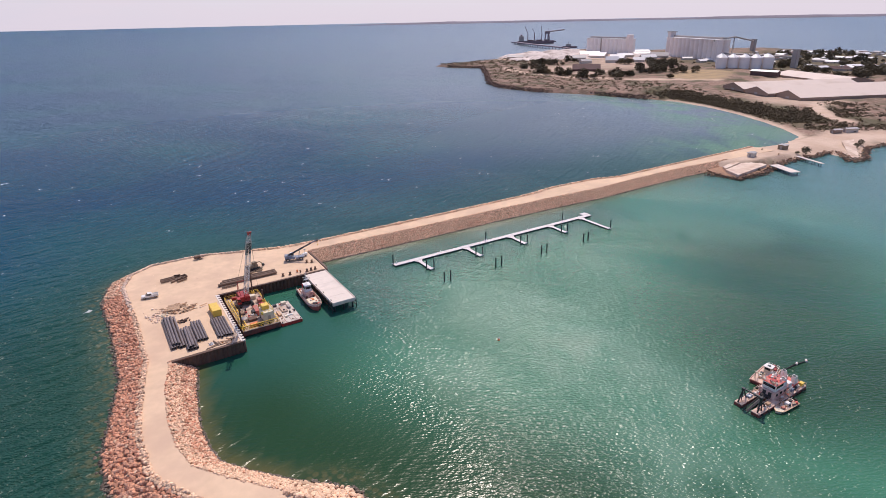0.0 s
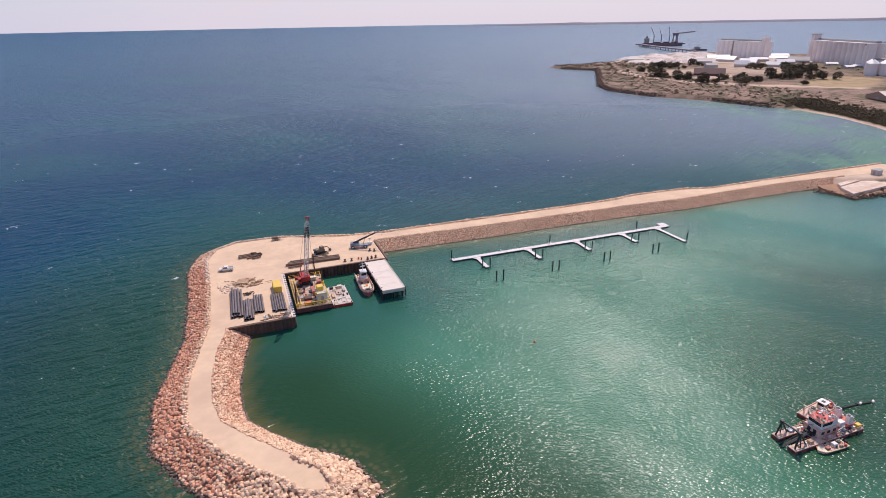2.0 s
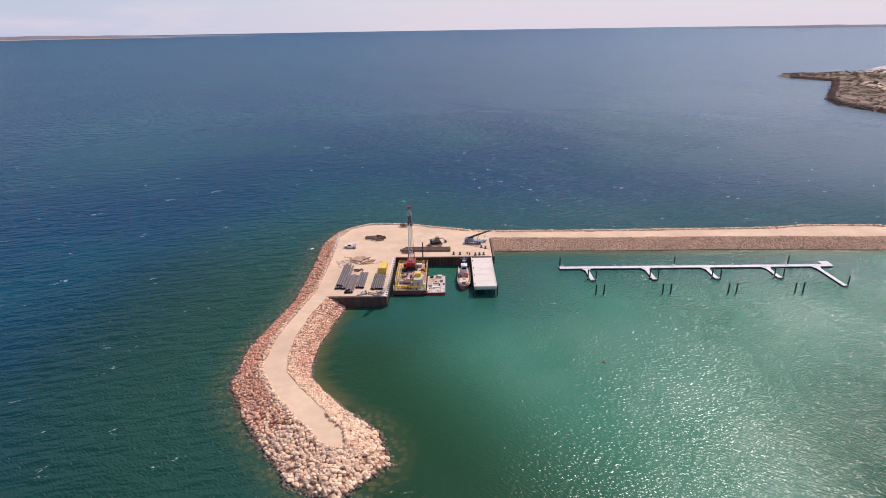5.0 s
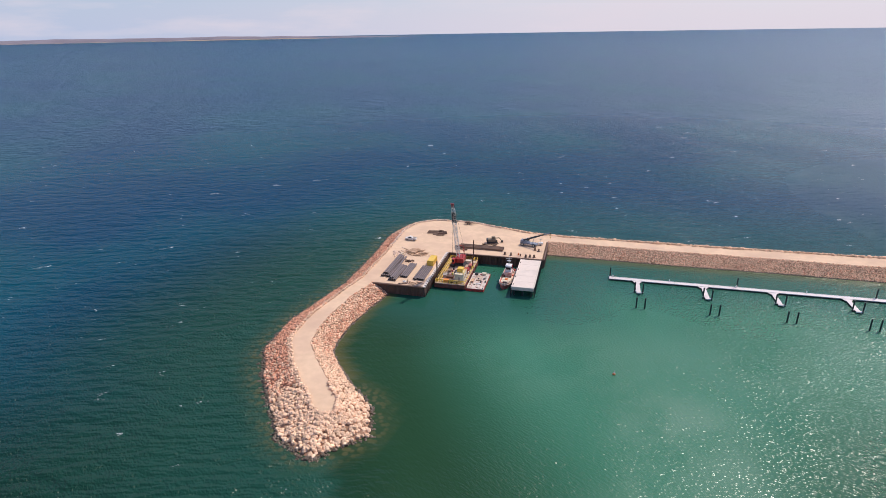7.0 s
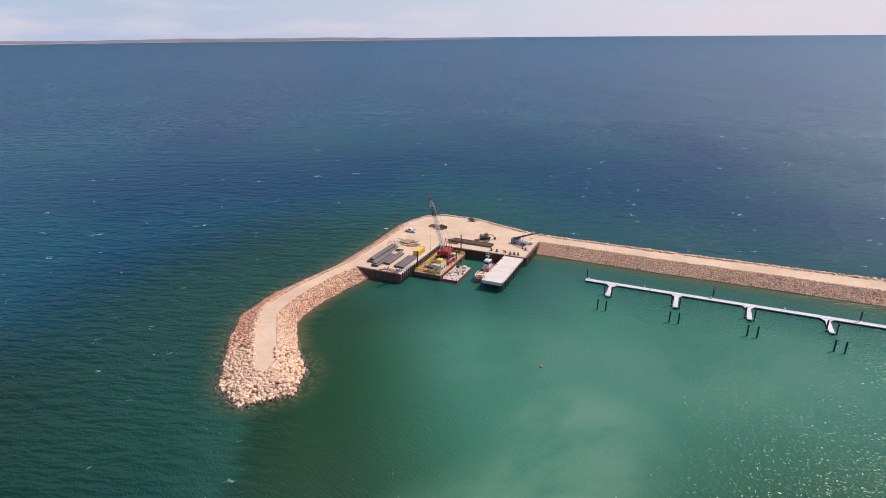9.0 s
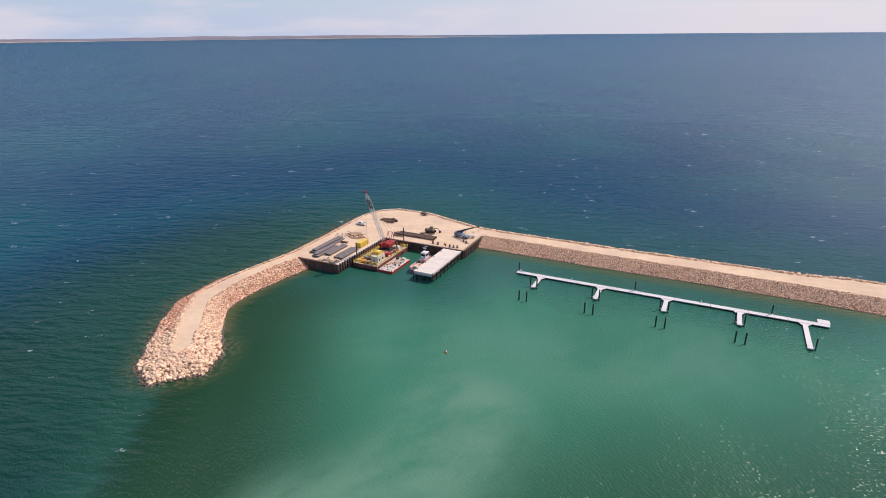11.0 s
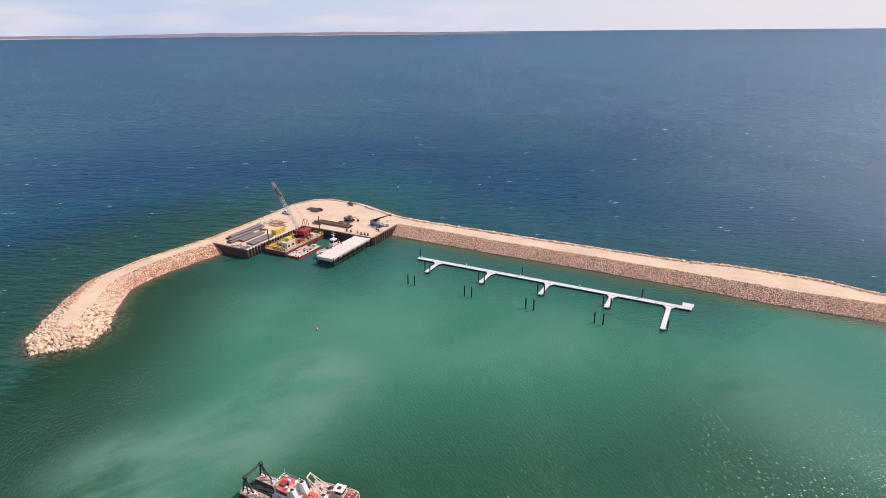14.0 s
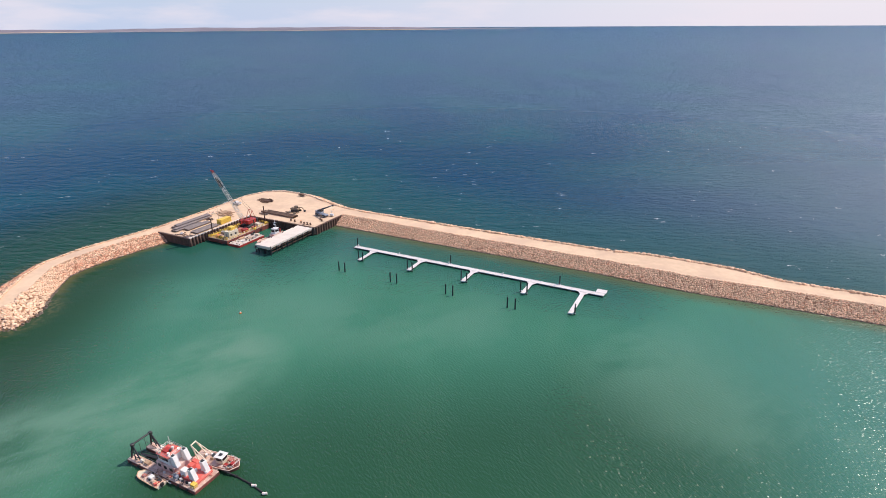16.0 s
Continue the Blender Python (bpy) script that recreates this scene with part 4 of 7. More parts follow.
        part(nm, bm, mt, t)


build_barge()


def build_site_office():
    t = thing("site_cabin", "cream site cabin with a yellow tank on its roof", "cabin", pose(S * 28.4, S * 129.7, 1.92))
    bm = B()
    box(bm, -1.7, -2.7, 0.12, 1.7, 2.7, 3.2, 0.05)
    part("body", bm, M_CREAM, t)
    bm = B()
    for y in (-2.4, 0, 2.4):
        box(bm, -1.7, y - 0.12, 0, 1.7, y + 0.12, 0.12)
    part("skid", bm, M_DKSTEEL, t)
    for y in (-1.5, 1.0):
        bm = B()
        box(bm, 1.69, y - 0.5, 1.3, 1.74, y + 0.5, 2.1)
        part("window", bm, M_GLASS, t)
    bm = B()
    box(bm, -0.45, -2.74, 0.15, 0.45, -2.69, 2.1)
    part("door", bm, M_GREY, t)
    bm = B()
    box(bm, -1.3, -0.6, 3.2, 0.9, 1.9, 4.6, 0.15)
    part("roof_tank", bm, M_YELLOW, t, "yellow tank")
    bm = B()
    rail(bm, [(-1.6, -2.6), (1.6, -2.6), (1.6, 2.6), (-1.6, 2.6)], 3.2, 0.9, 1.6, 0.05, 1)
    part("roof_rail", bm, M_YELLOW, t)


build_site_office()


def build_crane():
    bx, by, bz = S * 25.7, S * 140.6, 1.92
    t = thing("crawler_crane", "red crawler crane with a pale lattice boom on the barge", "crane", pose(bx, by, bz, 0, 0, 0))
    for x in (-1.9, 1.9):
        bm = B()
        box(bm, x - 0.4, -3.0, 0.0, x + 0.4, 3.0, 1.05, 0.3)
        tr = part("track", bm, M_BLACK, t, "black steel track")
        bm = B()
        for i in range(6):
            tube(bm, (x - 0.46, -2.4 + i * 0.96, 0.45), (x + 0.46, -2.4 + i * 0.96, 0.45), 0.3, 10)
        part("rollers", bm, M_DKSTEEL, tr)
    bm = B()
    box(bm, -1.6, -1.4, 0.5, 1.6, 1.4, 1.2, 0.1)
    tube(bm, (0, 0, 1.2), (0, 0, 1.5), 1.1, 16)
    part("undercarriage", bm, M_DKSTEEL, t)
    bm = B()
    box(bm, -1.6, -1.6, 1.5, 1.6, 3.6, 3.3, 0.12)
    part("house", bm, M_RED, t, "red machinery house")
    bm = B()
    box(bm, -1.7, 3.6, 1.5, 1.7, 4.6, 3.0, 0.12)
    part("counterweight", bm, M_DKSTEEL, t)
    bm = B()
    box(bm, -2.7, -2.9, 1.5, -1.65, -0.8, 3.4, 0.1)
    cab = part("cab", bm, M_RED, t)
    bm = B()
    box(bm, -2.6, -2.94, 2.3, -1.75, -2.88, 3.25)
    part("window", bm, M_GLASS, cab)
    bm = B()
    box(bm, -2.74, -2.7, 2.3, -2.68, -1.2, 3.25)
    part("window", bm, M_GLASS, cab)
    bm = B()
    for x in (-1.1, 1.1):
        tube(bm, (x, -0.4, 3.2), (x, 2.2, 7.4), 0.11, 6)
        tube(bm, (x, 3.4, 3.2), (x, 2.2, 7.4), 0.09, 6)
    tube(bm, (-1.1, 2.2, 7.4), (1.1, 2.2, 7.4), 0.12, 6)
    part("gantry", bm, M_RED, t, "red gantry frame")
    # boom
    foot, tip = Vector((0, -1.7, 1.9)), Vector((S * 1.0, S * (127.2 - 140.6), 32.2 - bz))
    way = (tip - foot)
    L = way.length
    way.normalize()
    side = Vector((1, 0, 0)) - way * way.x
    side.normalize()
    up = way.cross(side)

    def width(s):
        return 0.35 + 0.65 * min(1, s / 0.12) if s < 0.88 else 1.0 - 0.6 * (s - 0.88) / 0.12

    def corner(s, k):
        w = width(s)
        return foot + way * (L * s) + side * (w if k in (0, 3) else -w) * 0.62 + up * (w if k < 2 else -w) * 0.62

    def lattice(s0, s1, n):
        bm = B()
        for i in range(n):
            a, b = s0 + (s1 - s0) * i / n, s0 + (s1 - s0) * (i + 1) / n
            for k in range(4):
                tube(bm, corner(a, k), corner(b, k), 0.06, 5, caps=False)
                p, q = (k, (k + 1) % 4) if i % 2 else ((k + 1) % 4, k)
                tube(bm, corner(a, p), corner(b, q), 0.045, 4, caps=False)
                tube(bm, corner(b, k), corner(b, (k + 1) % 4), 0.045, 4, caps=False)
        return bm

    boom = part("boom", lattice(0.12, 0.96, 23), M_BOOM, t, "pale grey lattice boom")
    part("boom_foot", lattice(0.0, 0.12, 3), M_RED, boom, "red boom foot")
    part("boom_head", lattice(0.96, 1.0, 2), M_RED, boom, "red boom head")
    bm = B()
    a = foot + way * (L * 0.72)
    b = foot + way * (L * 0.88)
    for s in (-1, 1):
        tube(bm, a + side * 0.5 * s - up * 0.2, b + side * 0.3 * s - up * 0.2, 0.36, 8)
    part("stowed_jib", bm, M_DKSTEEL, boom, "dark stowed jib section")
    bm = B()
    tube(bm, tip - side * 0.6, tip + side * 0.6, 0.3, 10)
    part("sheave", bm, M_RED, boom)
    for s in (-0.5, 0.5):
        bm = B()
        tube(bm, tip + side * s, Vector((s * 2, 2.2, 7.4)), 0.035, 4)
        part("pendant_rope", bm, M_DKSTEEL, t)
    bm = B()
    hook = tip + Vector((0, -0.5, -26.0))
    tube(bm, tip + Vector((0, -0.5, 0)), hook, 0.03, 4)
    part("hoist_rope", bm, M_DKSTEEL, t)
    bm = B()
    box(bm, hook.x - 0.3, hook.y - 0.2, hook.z - 1.0, hook.x + 0.3, hook.y + 0.2, hook.z, 0.08)
    part("hook_block", bm, M_YELLOW, t)


build_crane()


def build_raft():
    x0, x1, y0, y1 = 30.75 * S, 36.0 * S, 125.7 * S, 137.4 * S
    t = thing("pontoon_barge", "flat red-sided pontoon barge with a dusty grey deck", "barge")
    bm = B()
    box(bm, x0, y0, -0.5, x1, y1, 0.95, 0.08)
    part("hull", bm, M_RED, t)
    n = 4
    for i in range(n):
        bm = B()
        xa, xb = x0 + (x1 - x0) * i / n, x0 + (x1 - x0) * (i + 1) / n
        box(bm, xa + 0.06, y0 + 0.08, 0.96, xb - 0.04, y1 - 0.08, 1.05, 0.02)
        part("deck_panel", bm, M_RAFT, t)
    for x, y, w, d, h, mt, nm in ((31.7, 131.0, 1.0, 3.0, 0.6, M_TIMBER, "timber_stack"), (33.4, 133.0, 1.8, 4.2, 0.45, M_TANDECK, "steel_tray"), (34.3, 136.0, 1.6, 1.2, 0.9, M_CREAM, "crate"),
                                  (33.6, 129.2, 2.6, 0.5, 0.3, M_WHITE, "timber_beam"), (35.0, 133.6, 0.8, 2.2, 0.7, M_GREY, "frame"), (32.0, 135.9, 1.2, 1.0, 0.7, M_DKSTEEL, "winch")):
        bm = B()
        box(bm, x * S - w / 2, y * S - d / 2, 1.06, x * S + w / 2, y * S + d / 2, 1.06 + h, 0.05)
        part(nm, bm, mt, t)
    for x, y in ((x0 + 0.4, y0 + 0.4), (x1 - 0.4, y0 + 0.4), (x0 + 0.4, y1 - 0.4), (x1 - 0.4, y1 - 0.4)):
        bm = B()
        tube(bm, (x, y, 1.05), (x, y, 1.5), 0.15, 8)
        part("bollard", bm, M_DKSTEEL, t)


build_raft()


# ---------------------------------------------------------------- plant on the hardstand
def wheel(parent, x, y, r, w, hub=M_GALV):
    bm = B()
    tube(bm, (x, y - w / 2, r), (x, y + w / 2, r), r, 16)
    wl_ = part("wheel", bm, M_BLACK, parent)
    bm = B()
    tube(bm, (x, y - w / 2 - 0.01, r), (x, y + w / 2 + 0.01, r), r * 0.55, 12)
    part("rim", bm, hub, wl_)


def build_ute():
    t = thing("utility_truck", "white dual-cab utility truck parked on the hardstand", "truck", pose(S * 4.9, S * 155.5, CREST, 0, 0, 172))
    bm = B()
    prof = [(-2.6, 0.45), (2.5, 0.45), (2.6, 0.7), (2.5, 1.02), (1.25, 1.12), (-2.6, 1.12)]
    a = [bm.verts.new((x, -0.9, z)) for x, z in prof]
    c = [bm.verts.new((x, 0.9, z)) for x, z in prof]
    for i in range(len(prof)):
        bm.faces.new((a[i], c[i], c[(i + 1) % len(prof)], a[(i + 1) % len(prof)]))
    bm.faces.new(a)
    bm.faces.new(c[::-1])
    bmesh.ops.recalc_face_normals(bm, faces=bm.faces)
    bmesh.ops.bevel(bm, geom=bm.edges[:], offset=0.06, segments=2, affect="EDGES")
    part("body", bm, M_WHITE, t)
    bm = B()
    lo = [(-0.75, 0.86), (1.3, 0.86)]
    pts = [(-0.75, 1.12), (1.35, 1.12), (0.65, 1.78), (-0.6, 1.78)]
    a = [bm.verts.new((x, -0.86 + (0.1 if z > 1.5 else 0), z)) for x, z in pts]
    c = [bm.verts.new((x, 0.86 - (0.1 if z > 1.5 else 0), z)) for x, z in pts]
    for i in range(4):
        bm.faces.new((a[i], c[i], c[(i + 1) % 4], a[(i + 1) % 4]))
    bm.faces.new(a)
    bm.faces.new(c[::-1])
    bmesh.ops.recalc_face_normals(bm, faces=bm.faces)
    cab = part("cab", bm, M_WHITE, t)
    for s in (-1, 1):
        bm = B()
        v = [bm.verts.new(p) for p in ((-0.62, s * 0.865, 1.2), (1.05, s * 0.865, 1.2), (0.58, s * 0.79, 1.68), (-0.52, s * 0.79, 1.68))]
        bm.faces.new(v)
        part("side_window", bm, M_GLASS, cab)
    bm = B()
    v = [bm.verts.new(p) for p in ((1.31, -0.74, 1.18), (1.31, 0.74, 1.18), (0.72, 0.68, 1.74), (0.72, -0.68, 1.74))]
    bm.faces.new(v)
    part("windscreen", bm, M_GLASS, cab)
    bm = B()
    box(bm, -2.5, -0.78, 1.13, -0.85, 0.78, 1.16)
    part("tray", bm, M_GREY, t, "grey load tray")
    bm = B()
    box(bm, -2.6, -0.88, 1.12, -0.8, -0.8, 1.32)
    box(bm, -2.6, 0.8, 1.12, -0.8, 0.88, 1.32)
    box(bm, -2.6, -0.8, 1.12, -2.52, 0.8, 1.32)
    part("tray_side", bm, M_WHITE, t)
    for y in (-0.65, 0.65):
        bm = B()
        box(bm, 2.53, y - 0.2, 0.78, 2.6, y + 0.2, 0.95, 0.02)
        part("headlight", bm, M_GALV, t)
    for x in (-1.65, 1.65):
        for y in (-0.82, 0.82):
            wheel(t, x, y, 0.38, 0.26)


build_ute()


def build_container():
    t = thing("yellow_container", "yellow steel tool container beside the berth", "container", pose(S * 17.7, S * 136.8, CREST, 0, 0, 91))
    bm = B()
    box(bm, -3.03, -1.25, 0.15, 3.03, 1.25, 2.15)
    part("body", bm, M_YELLOW, t)
    for s in (-1, 1):
        bm = B()
        for i in range(22):
            x = -2.9 + i * 0.276
            box(bm, x - 0.07, s * 1.25 - 0.03, 0.3, x + 0.07, s * 1.25 + 0.03, 2.02)
        part("corrugation", bm, M_YELLOW, t)
    for x in (-3.0, 3.0):
        for y in (-1.22, 1.22):
            bm = B()
            box(bm, x - 0.1, y - 0.1, 0, x + 0.1, y + 0.1, 2.22)
            part("corner_post", bm, M_YELLOW, t)
    bm = B()
    box(bm, -2.9, -1.1, 2.15, 2.9, 1.1, 2.2)
    part("roof", bm, M_YELLOW, t)
    bm = B()
    for y in (-0.4, 0.4):
        tube(bm, (3.08, y, 0.3), (3.08, y, 2.02), 0.04, 6)
    part("lock_bar", bm, M_GALV, t)


build_container()


def pipe_mesh(length, r, material, seg=14, wall=0.03):
    """A hollow steel pipe along +y, resting at z = 0."""
    bm = B()
    ring = []
    for y, rr in ((0, r), (length, r), (length, r - wall), (0, r - wall)):
        ring.append([bm.verts.new((rr * math.cos(2 * math.pi * k / seg), y, r + rr * math.sin(2 * math.pi * k / seg))) for k in range(seg)])
    for a, b in zip(ring, ring[1:] + ring[:1]):
        for k in range(seg):
            bm.faces.new((a[k], b[k], b[(k + 1) % seg], a[(k + 1) % seg]))
    bmesh.ops.recalc_face_normals(bm, faces=bm.faces)
    return mesh_of("steel_pipe", bm, material)


def build_pipes():
    rng = random.Random(3)
    kinds = {}

    def lay(x, y, length, r, material, layer=0.0, turn=0.0, label="", group=""):
        key = (round(length, 1), r, material.name)
        if key not in kinds:
            kinds[key] = pipe_mesh(length, r, material)
        o = new("steel_pipe", kinds[key])
        o.matrix_world = pose(S * x, S * y, CREST + 0.12 + layer, 0, 0, turn)
        tagged(o, label, "steel pipe", group)

    lab = "long black-coated steel pipe pile lying on the hardstand"
    for i in range(5):                               # the long bundle
        lay(5.9 + i * 0.60, 124.0 + rng.uniform(-0.5, 0.3), 20.0, 0.36, M_PIPE, 0, rng.uniform(-0.5, 0.8), lab, "long pipe bundle")
    for i in range(3):
        lay(6.3 + i * 0.60, 124.4 + rng.uniform(-0.5, 0.4), 18.6, 0.36, M_PIPE, 0.60, rng.uniform(-0.9, 0.9), "black-coated steel pipe pile lying on top of others", "long pipe bundle")
    for i in range(4):
        lay(8.95 + i * 0.60, 121.2 + rng.uniform(-0.3, 0.3), 13.8, 0.36, M_PIPE, 0, rng.uniform(-1, 0.4), "black-coated steel pipe pile in a row with others", "short pipe bundle")
    for i in range(2):
        lay(9.4 + i * 0.60, 121.6 + rng.uniform(-0.3, 0.3), 12.6, 0.36, M_PIPE, 0.62, rng.uniform(-1, 1), "black-coated steel pipe pile lying on top of others", "short pipe bundle")
    for i in range(4):
        lay(11.55 + i * 0.60, 124.3 + rng.uniform(-0.3, 0.3), 12.6, 0.36, M_PIPE, 0, rng.uniform(-1.4, 0.2), "black-coated steel pipe pile in a row with others", "short pipe bundle")
    for i in range(6):
        lay(15.8 + i * 0.58, 123.3 + rng.uniform(-0.3, 0.3), 12.4, 0.34, M_PIPE, 0, rng.uniform(-0.8, 0.8), "dark steel pipe pile near the yellow container", "pipe row by the berth")
    for i in range(3):
        lay(37.6, 151.6 + i * 1.0, 20.4 - i * 0.9, 0.46, M_RUSTPIPE, 0, 90 - 1.0, "long rust-brown steel pipe lying along the dock", "rusty pipes along the dock")
    lay(26.0, 150.0, 5.0, 0.3, M_RUSTPIPE, 0, 88, "short rust-brown steel pipe near the dock edge", "rusty pipes along the dock")
    for i, (x, y, l, a) in enumerate(((8.6, 163.2, 5.0, -82), (8.5, 164.2, 5.0, -80), (8.6, 165.2, 4.8, -84), (11.0, 162.0, 4.0, -60), (12.6, 164.0, 3.4, -98), (12.4, 161.4, 3.6, -75))):
        lay(x, y, l, 0.3, M_RUSTPIPE, 0, a, "short rusty pipe offcut on the open hardstand", "pipe offcuts")
    bm = B()
    for y in (0.9, 5.5, 11.0):
        box(bm, -0.3, y, 0, 8.6, y + 0.25, 0.11)
    o = tagged(new("timber_bearer", mesh_of("timber_bearer", bm, M_TIMBER)), "grey timber bearers under the pipe piles", "timber", "bearers under pipes")
    o.location = V(6.2, 123.2, CREST)
    bm = B()
    for y in (0.9, 5.5, 11.0):
        box(bm, -0.3, y, 0, 4.4, y + 0.25, 0.11)
    o = tagged(new("timber_bearer", mesh_of("timber_bearer", bm, M_TIMBER)), "grey timber bearers under the dark pipe row", "timber", "bearers under pipes")
    o.location = V(15.6, 123.3, CREST)


build_pipes()


def build_frames():
    """Welded steel template frames left beside the pipe offcuts."""
    for x, y, a, w in ((13.6, 163.4, 8, 2.6), (14.6, 164.4, 20, 2.0), (13.0, 165.4, -12, 2.2)):
        t = thing("piling_template", "rust-brown welded piling template lying on the hardstand", "piling template", pose(S * x, S * y, CREST, 0, 0, a), "steel frames")
        for s in (-1, 1):
            bm = B()
            box(bm, -w / 2, s * 0.8 - 0.1, 0, w / 2, s * 0.8 + 0.1, 0.75)
            part("side_beam", bm, M_STEEL_DK, t)
            bm = B()
            box(bm, s * w / 2 - 0.1, -0.7, 0.05, s * w / 2 + 0.1, 0.7, 0.7)
            part("cross_beam", bm, M_RUSTPIPE, t)


build_frames()


def build_timber_piles():
    rng = random.Random(8)
    for x, y, n, l, mt, lab in ((8.6, 143.6, 10, 3.4, M_TIMBER, "untidy stack of weathered timber planks"), (10.9, 142.4, 7, 2.6, M_TIMBER, "scattered timber dunnage on the hardstand"), (6.6, 142.6, 6, 1.3, M_CREAM, "pale broken pallet boards"), (10.4, 136.6, 13, 1.7, M_STEEL_DK, "heap of rusty steel offcuts between the pipes"),
                              (17.0, 120.9, 6, 2.4, M_TIMBER, "timber offcuts near the wall corner"), (14.2, 120.6, 4, 3.0, M_RUSTPIPE, "rusty bars lying beside the capping beam")):
        t = thing("timber_stack" if mt in (M_TIMBER, M_CREAM) else "scrap_heap", lab, "timber stack" if mt in (M_TIMBER, M_CREAM) else "scrap", pose(S * x, S * y, CREST))
        for i in range(n):
            bm = B()
            a = rng.uniform(-0.5, 0.5) + (1.57 if i % 3 == 0 else 0)
            cx, cy = rng.uniform(-1.5, 1.5), rng.uniform(-1.2, 1.2)
            z = 0.0 if i < n * 0.6 else 0.24
            ll = l * rng.uniform(0.6, 1.1)
            box(bm, -ll / 2, -0.2, 0, ll / 2, 0.2, 0.22, 0.02, Matrix.Translation((cx, cy, z)) @ Matrix.Rotation(a, 4, "Z"))
            part("plank" if mt in (M_TIMBER, M_CREAM) else "offcut", bm, mt, t)
    for x, y, n, l, lab in ((10.6, 145.6, 14, 3.6, "loose heap of orange-brown timbers beside the crane mats"), (12.6, 143.4, 9, 2.8, "scattered orange-brown timbers on the hardstand"), (7.2, 145.0, 8, 1.6, "short timber blocks strewn about")):
        t = thing("timber_stack", lab, "timber stack", pose(S * x, S * y, CREST))
        for i in range(n):
            bm = B()
            ll = l * rng.uniform(0.5, 1.1)
            box(bm, -ll / 2, -0.16, 0, ll / 2, 0.16, 0.2, 0.02, Matrix.Translation((rng.gauss(0, 1.3), rng.gauss(0, 0.9), 0.2 * (i % 3))) @ Matrix.Rotation(rng.gauss(0.1, 0.4), 4, "Z"))
            part("plank", bm, M_TIMBER, t)
    t = thing("timber_mat_stack", "square stack of tan crane mats beside the pipes", "timber stack", pose(S * 9.2, S * 144.9, CREST, 0, 0, -14))
    for i in range(8):
        bm = B()
        box(bm, -1.9, -2.0 + i * 0.5, 0, 1.9, -1.55 + i * 0.5, 0.7, 0.03)
        part("mat_beam", bm, M_TIMBER, t)


build_timber_piles()


def build_bollards():
    """Stubby rust-brown mooring bollards and rollers waiting along the dock edge."""
    bm = B()
    tube(bm, (0, 0, 0.0), (0, 0, 0.15), 0.6, 12)
    base = mesh_of("base_plate", bm, M_RUSTPIPE)
    bm = B()
    tube(bm, (0, 0, 0.15), (0, 0, 0.85), 0.34, 12, 0.3)
    body = mesh_of("post", bm, M_RUSTPIPE)
    bm = B()
    tube(bm, (0, 0, 0.85), (0, 0, 1.1), 0.46, 12, 0.36)
    cap = mesh_of("cap", bm, M_RUSTPIPE)
    for x, y in ((38.6, 148.9), (40.6, 148.7), (45.4, 148.1), (46.7, 148.3), (48.0, 148.4), (47.6, 154.6), (48.9, 153.8)):
        t = thing("bollard", "stubby rust-brown bollard near the dock edge", "bollard", pose(S * x, S * y, CREST), "bollards along the dock")
        for n_, m_ in (("base_plate", base), ("post", body), ("cap", cap)):
            o = new(n_, m_)
            o.parent = t
    for x, y, mt, lab in ((42.9, 149.3, M_ORANGE, "orange drum standing by the dock edge"), (43.6, 148.6, M_RUSTPIPE, "rusty drum standing by the dock edge")):
        t = thing("drum", lab, "drum", pose(S * x, S * y, CREST))
        bm = B()
        tube(bm, (0, 0, 0), (0, 0, 0.9), 0.3, 14)
        part("shell", bm, mt, t)
        bm = B()
        for z in (0.28, 0.6):
            tube(bm, (0, 0, z - 0.02), (0, 0, z + 0.02), 0.315, 14)
        part("hoop", bm, mt, t)
    t = thing("rope_coil", "pale coil of rope on the hardstand", "rope coil", pose(S * 13.6, S * 121.6, CREST))
    bm = B()
    for k in range(3):
        n = 16
        for i in range(n):
            a, b = 2 * math.pi * i / n, 2 * math.pi * (i + 1) / n
            r = 0.62 - 0.1 * k
            tube(bm, (r * math.cos(a), r * math.sin(a), 0.09 + 0.15 * k), (r * math.cos(b), r * math.sin(b), 0.09 + 0.15 * k), 0.1, 6, caps=False)
    part("coil", bm, M_WHITE, t)


build_bollards()


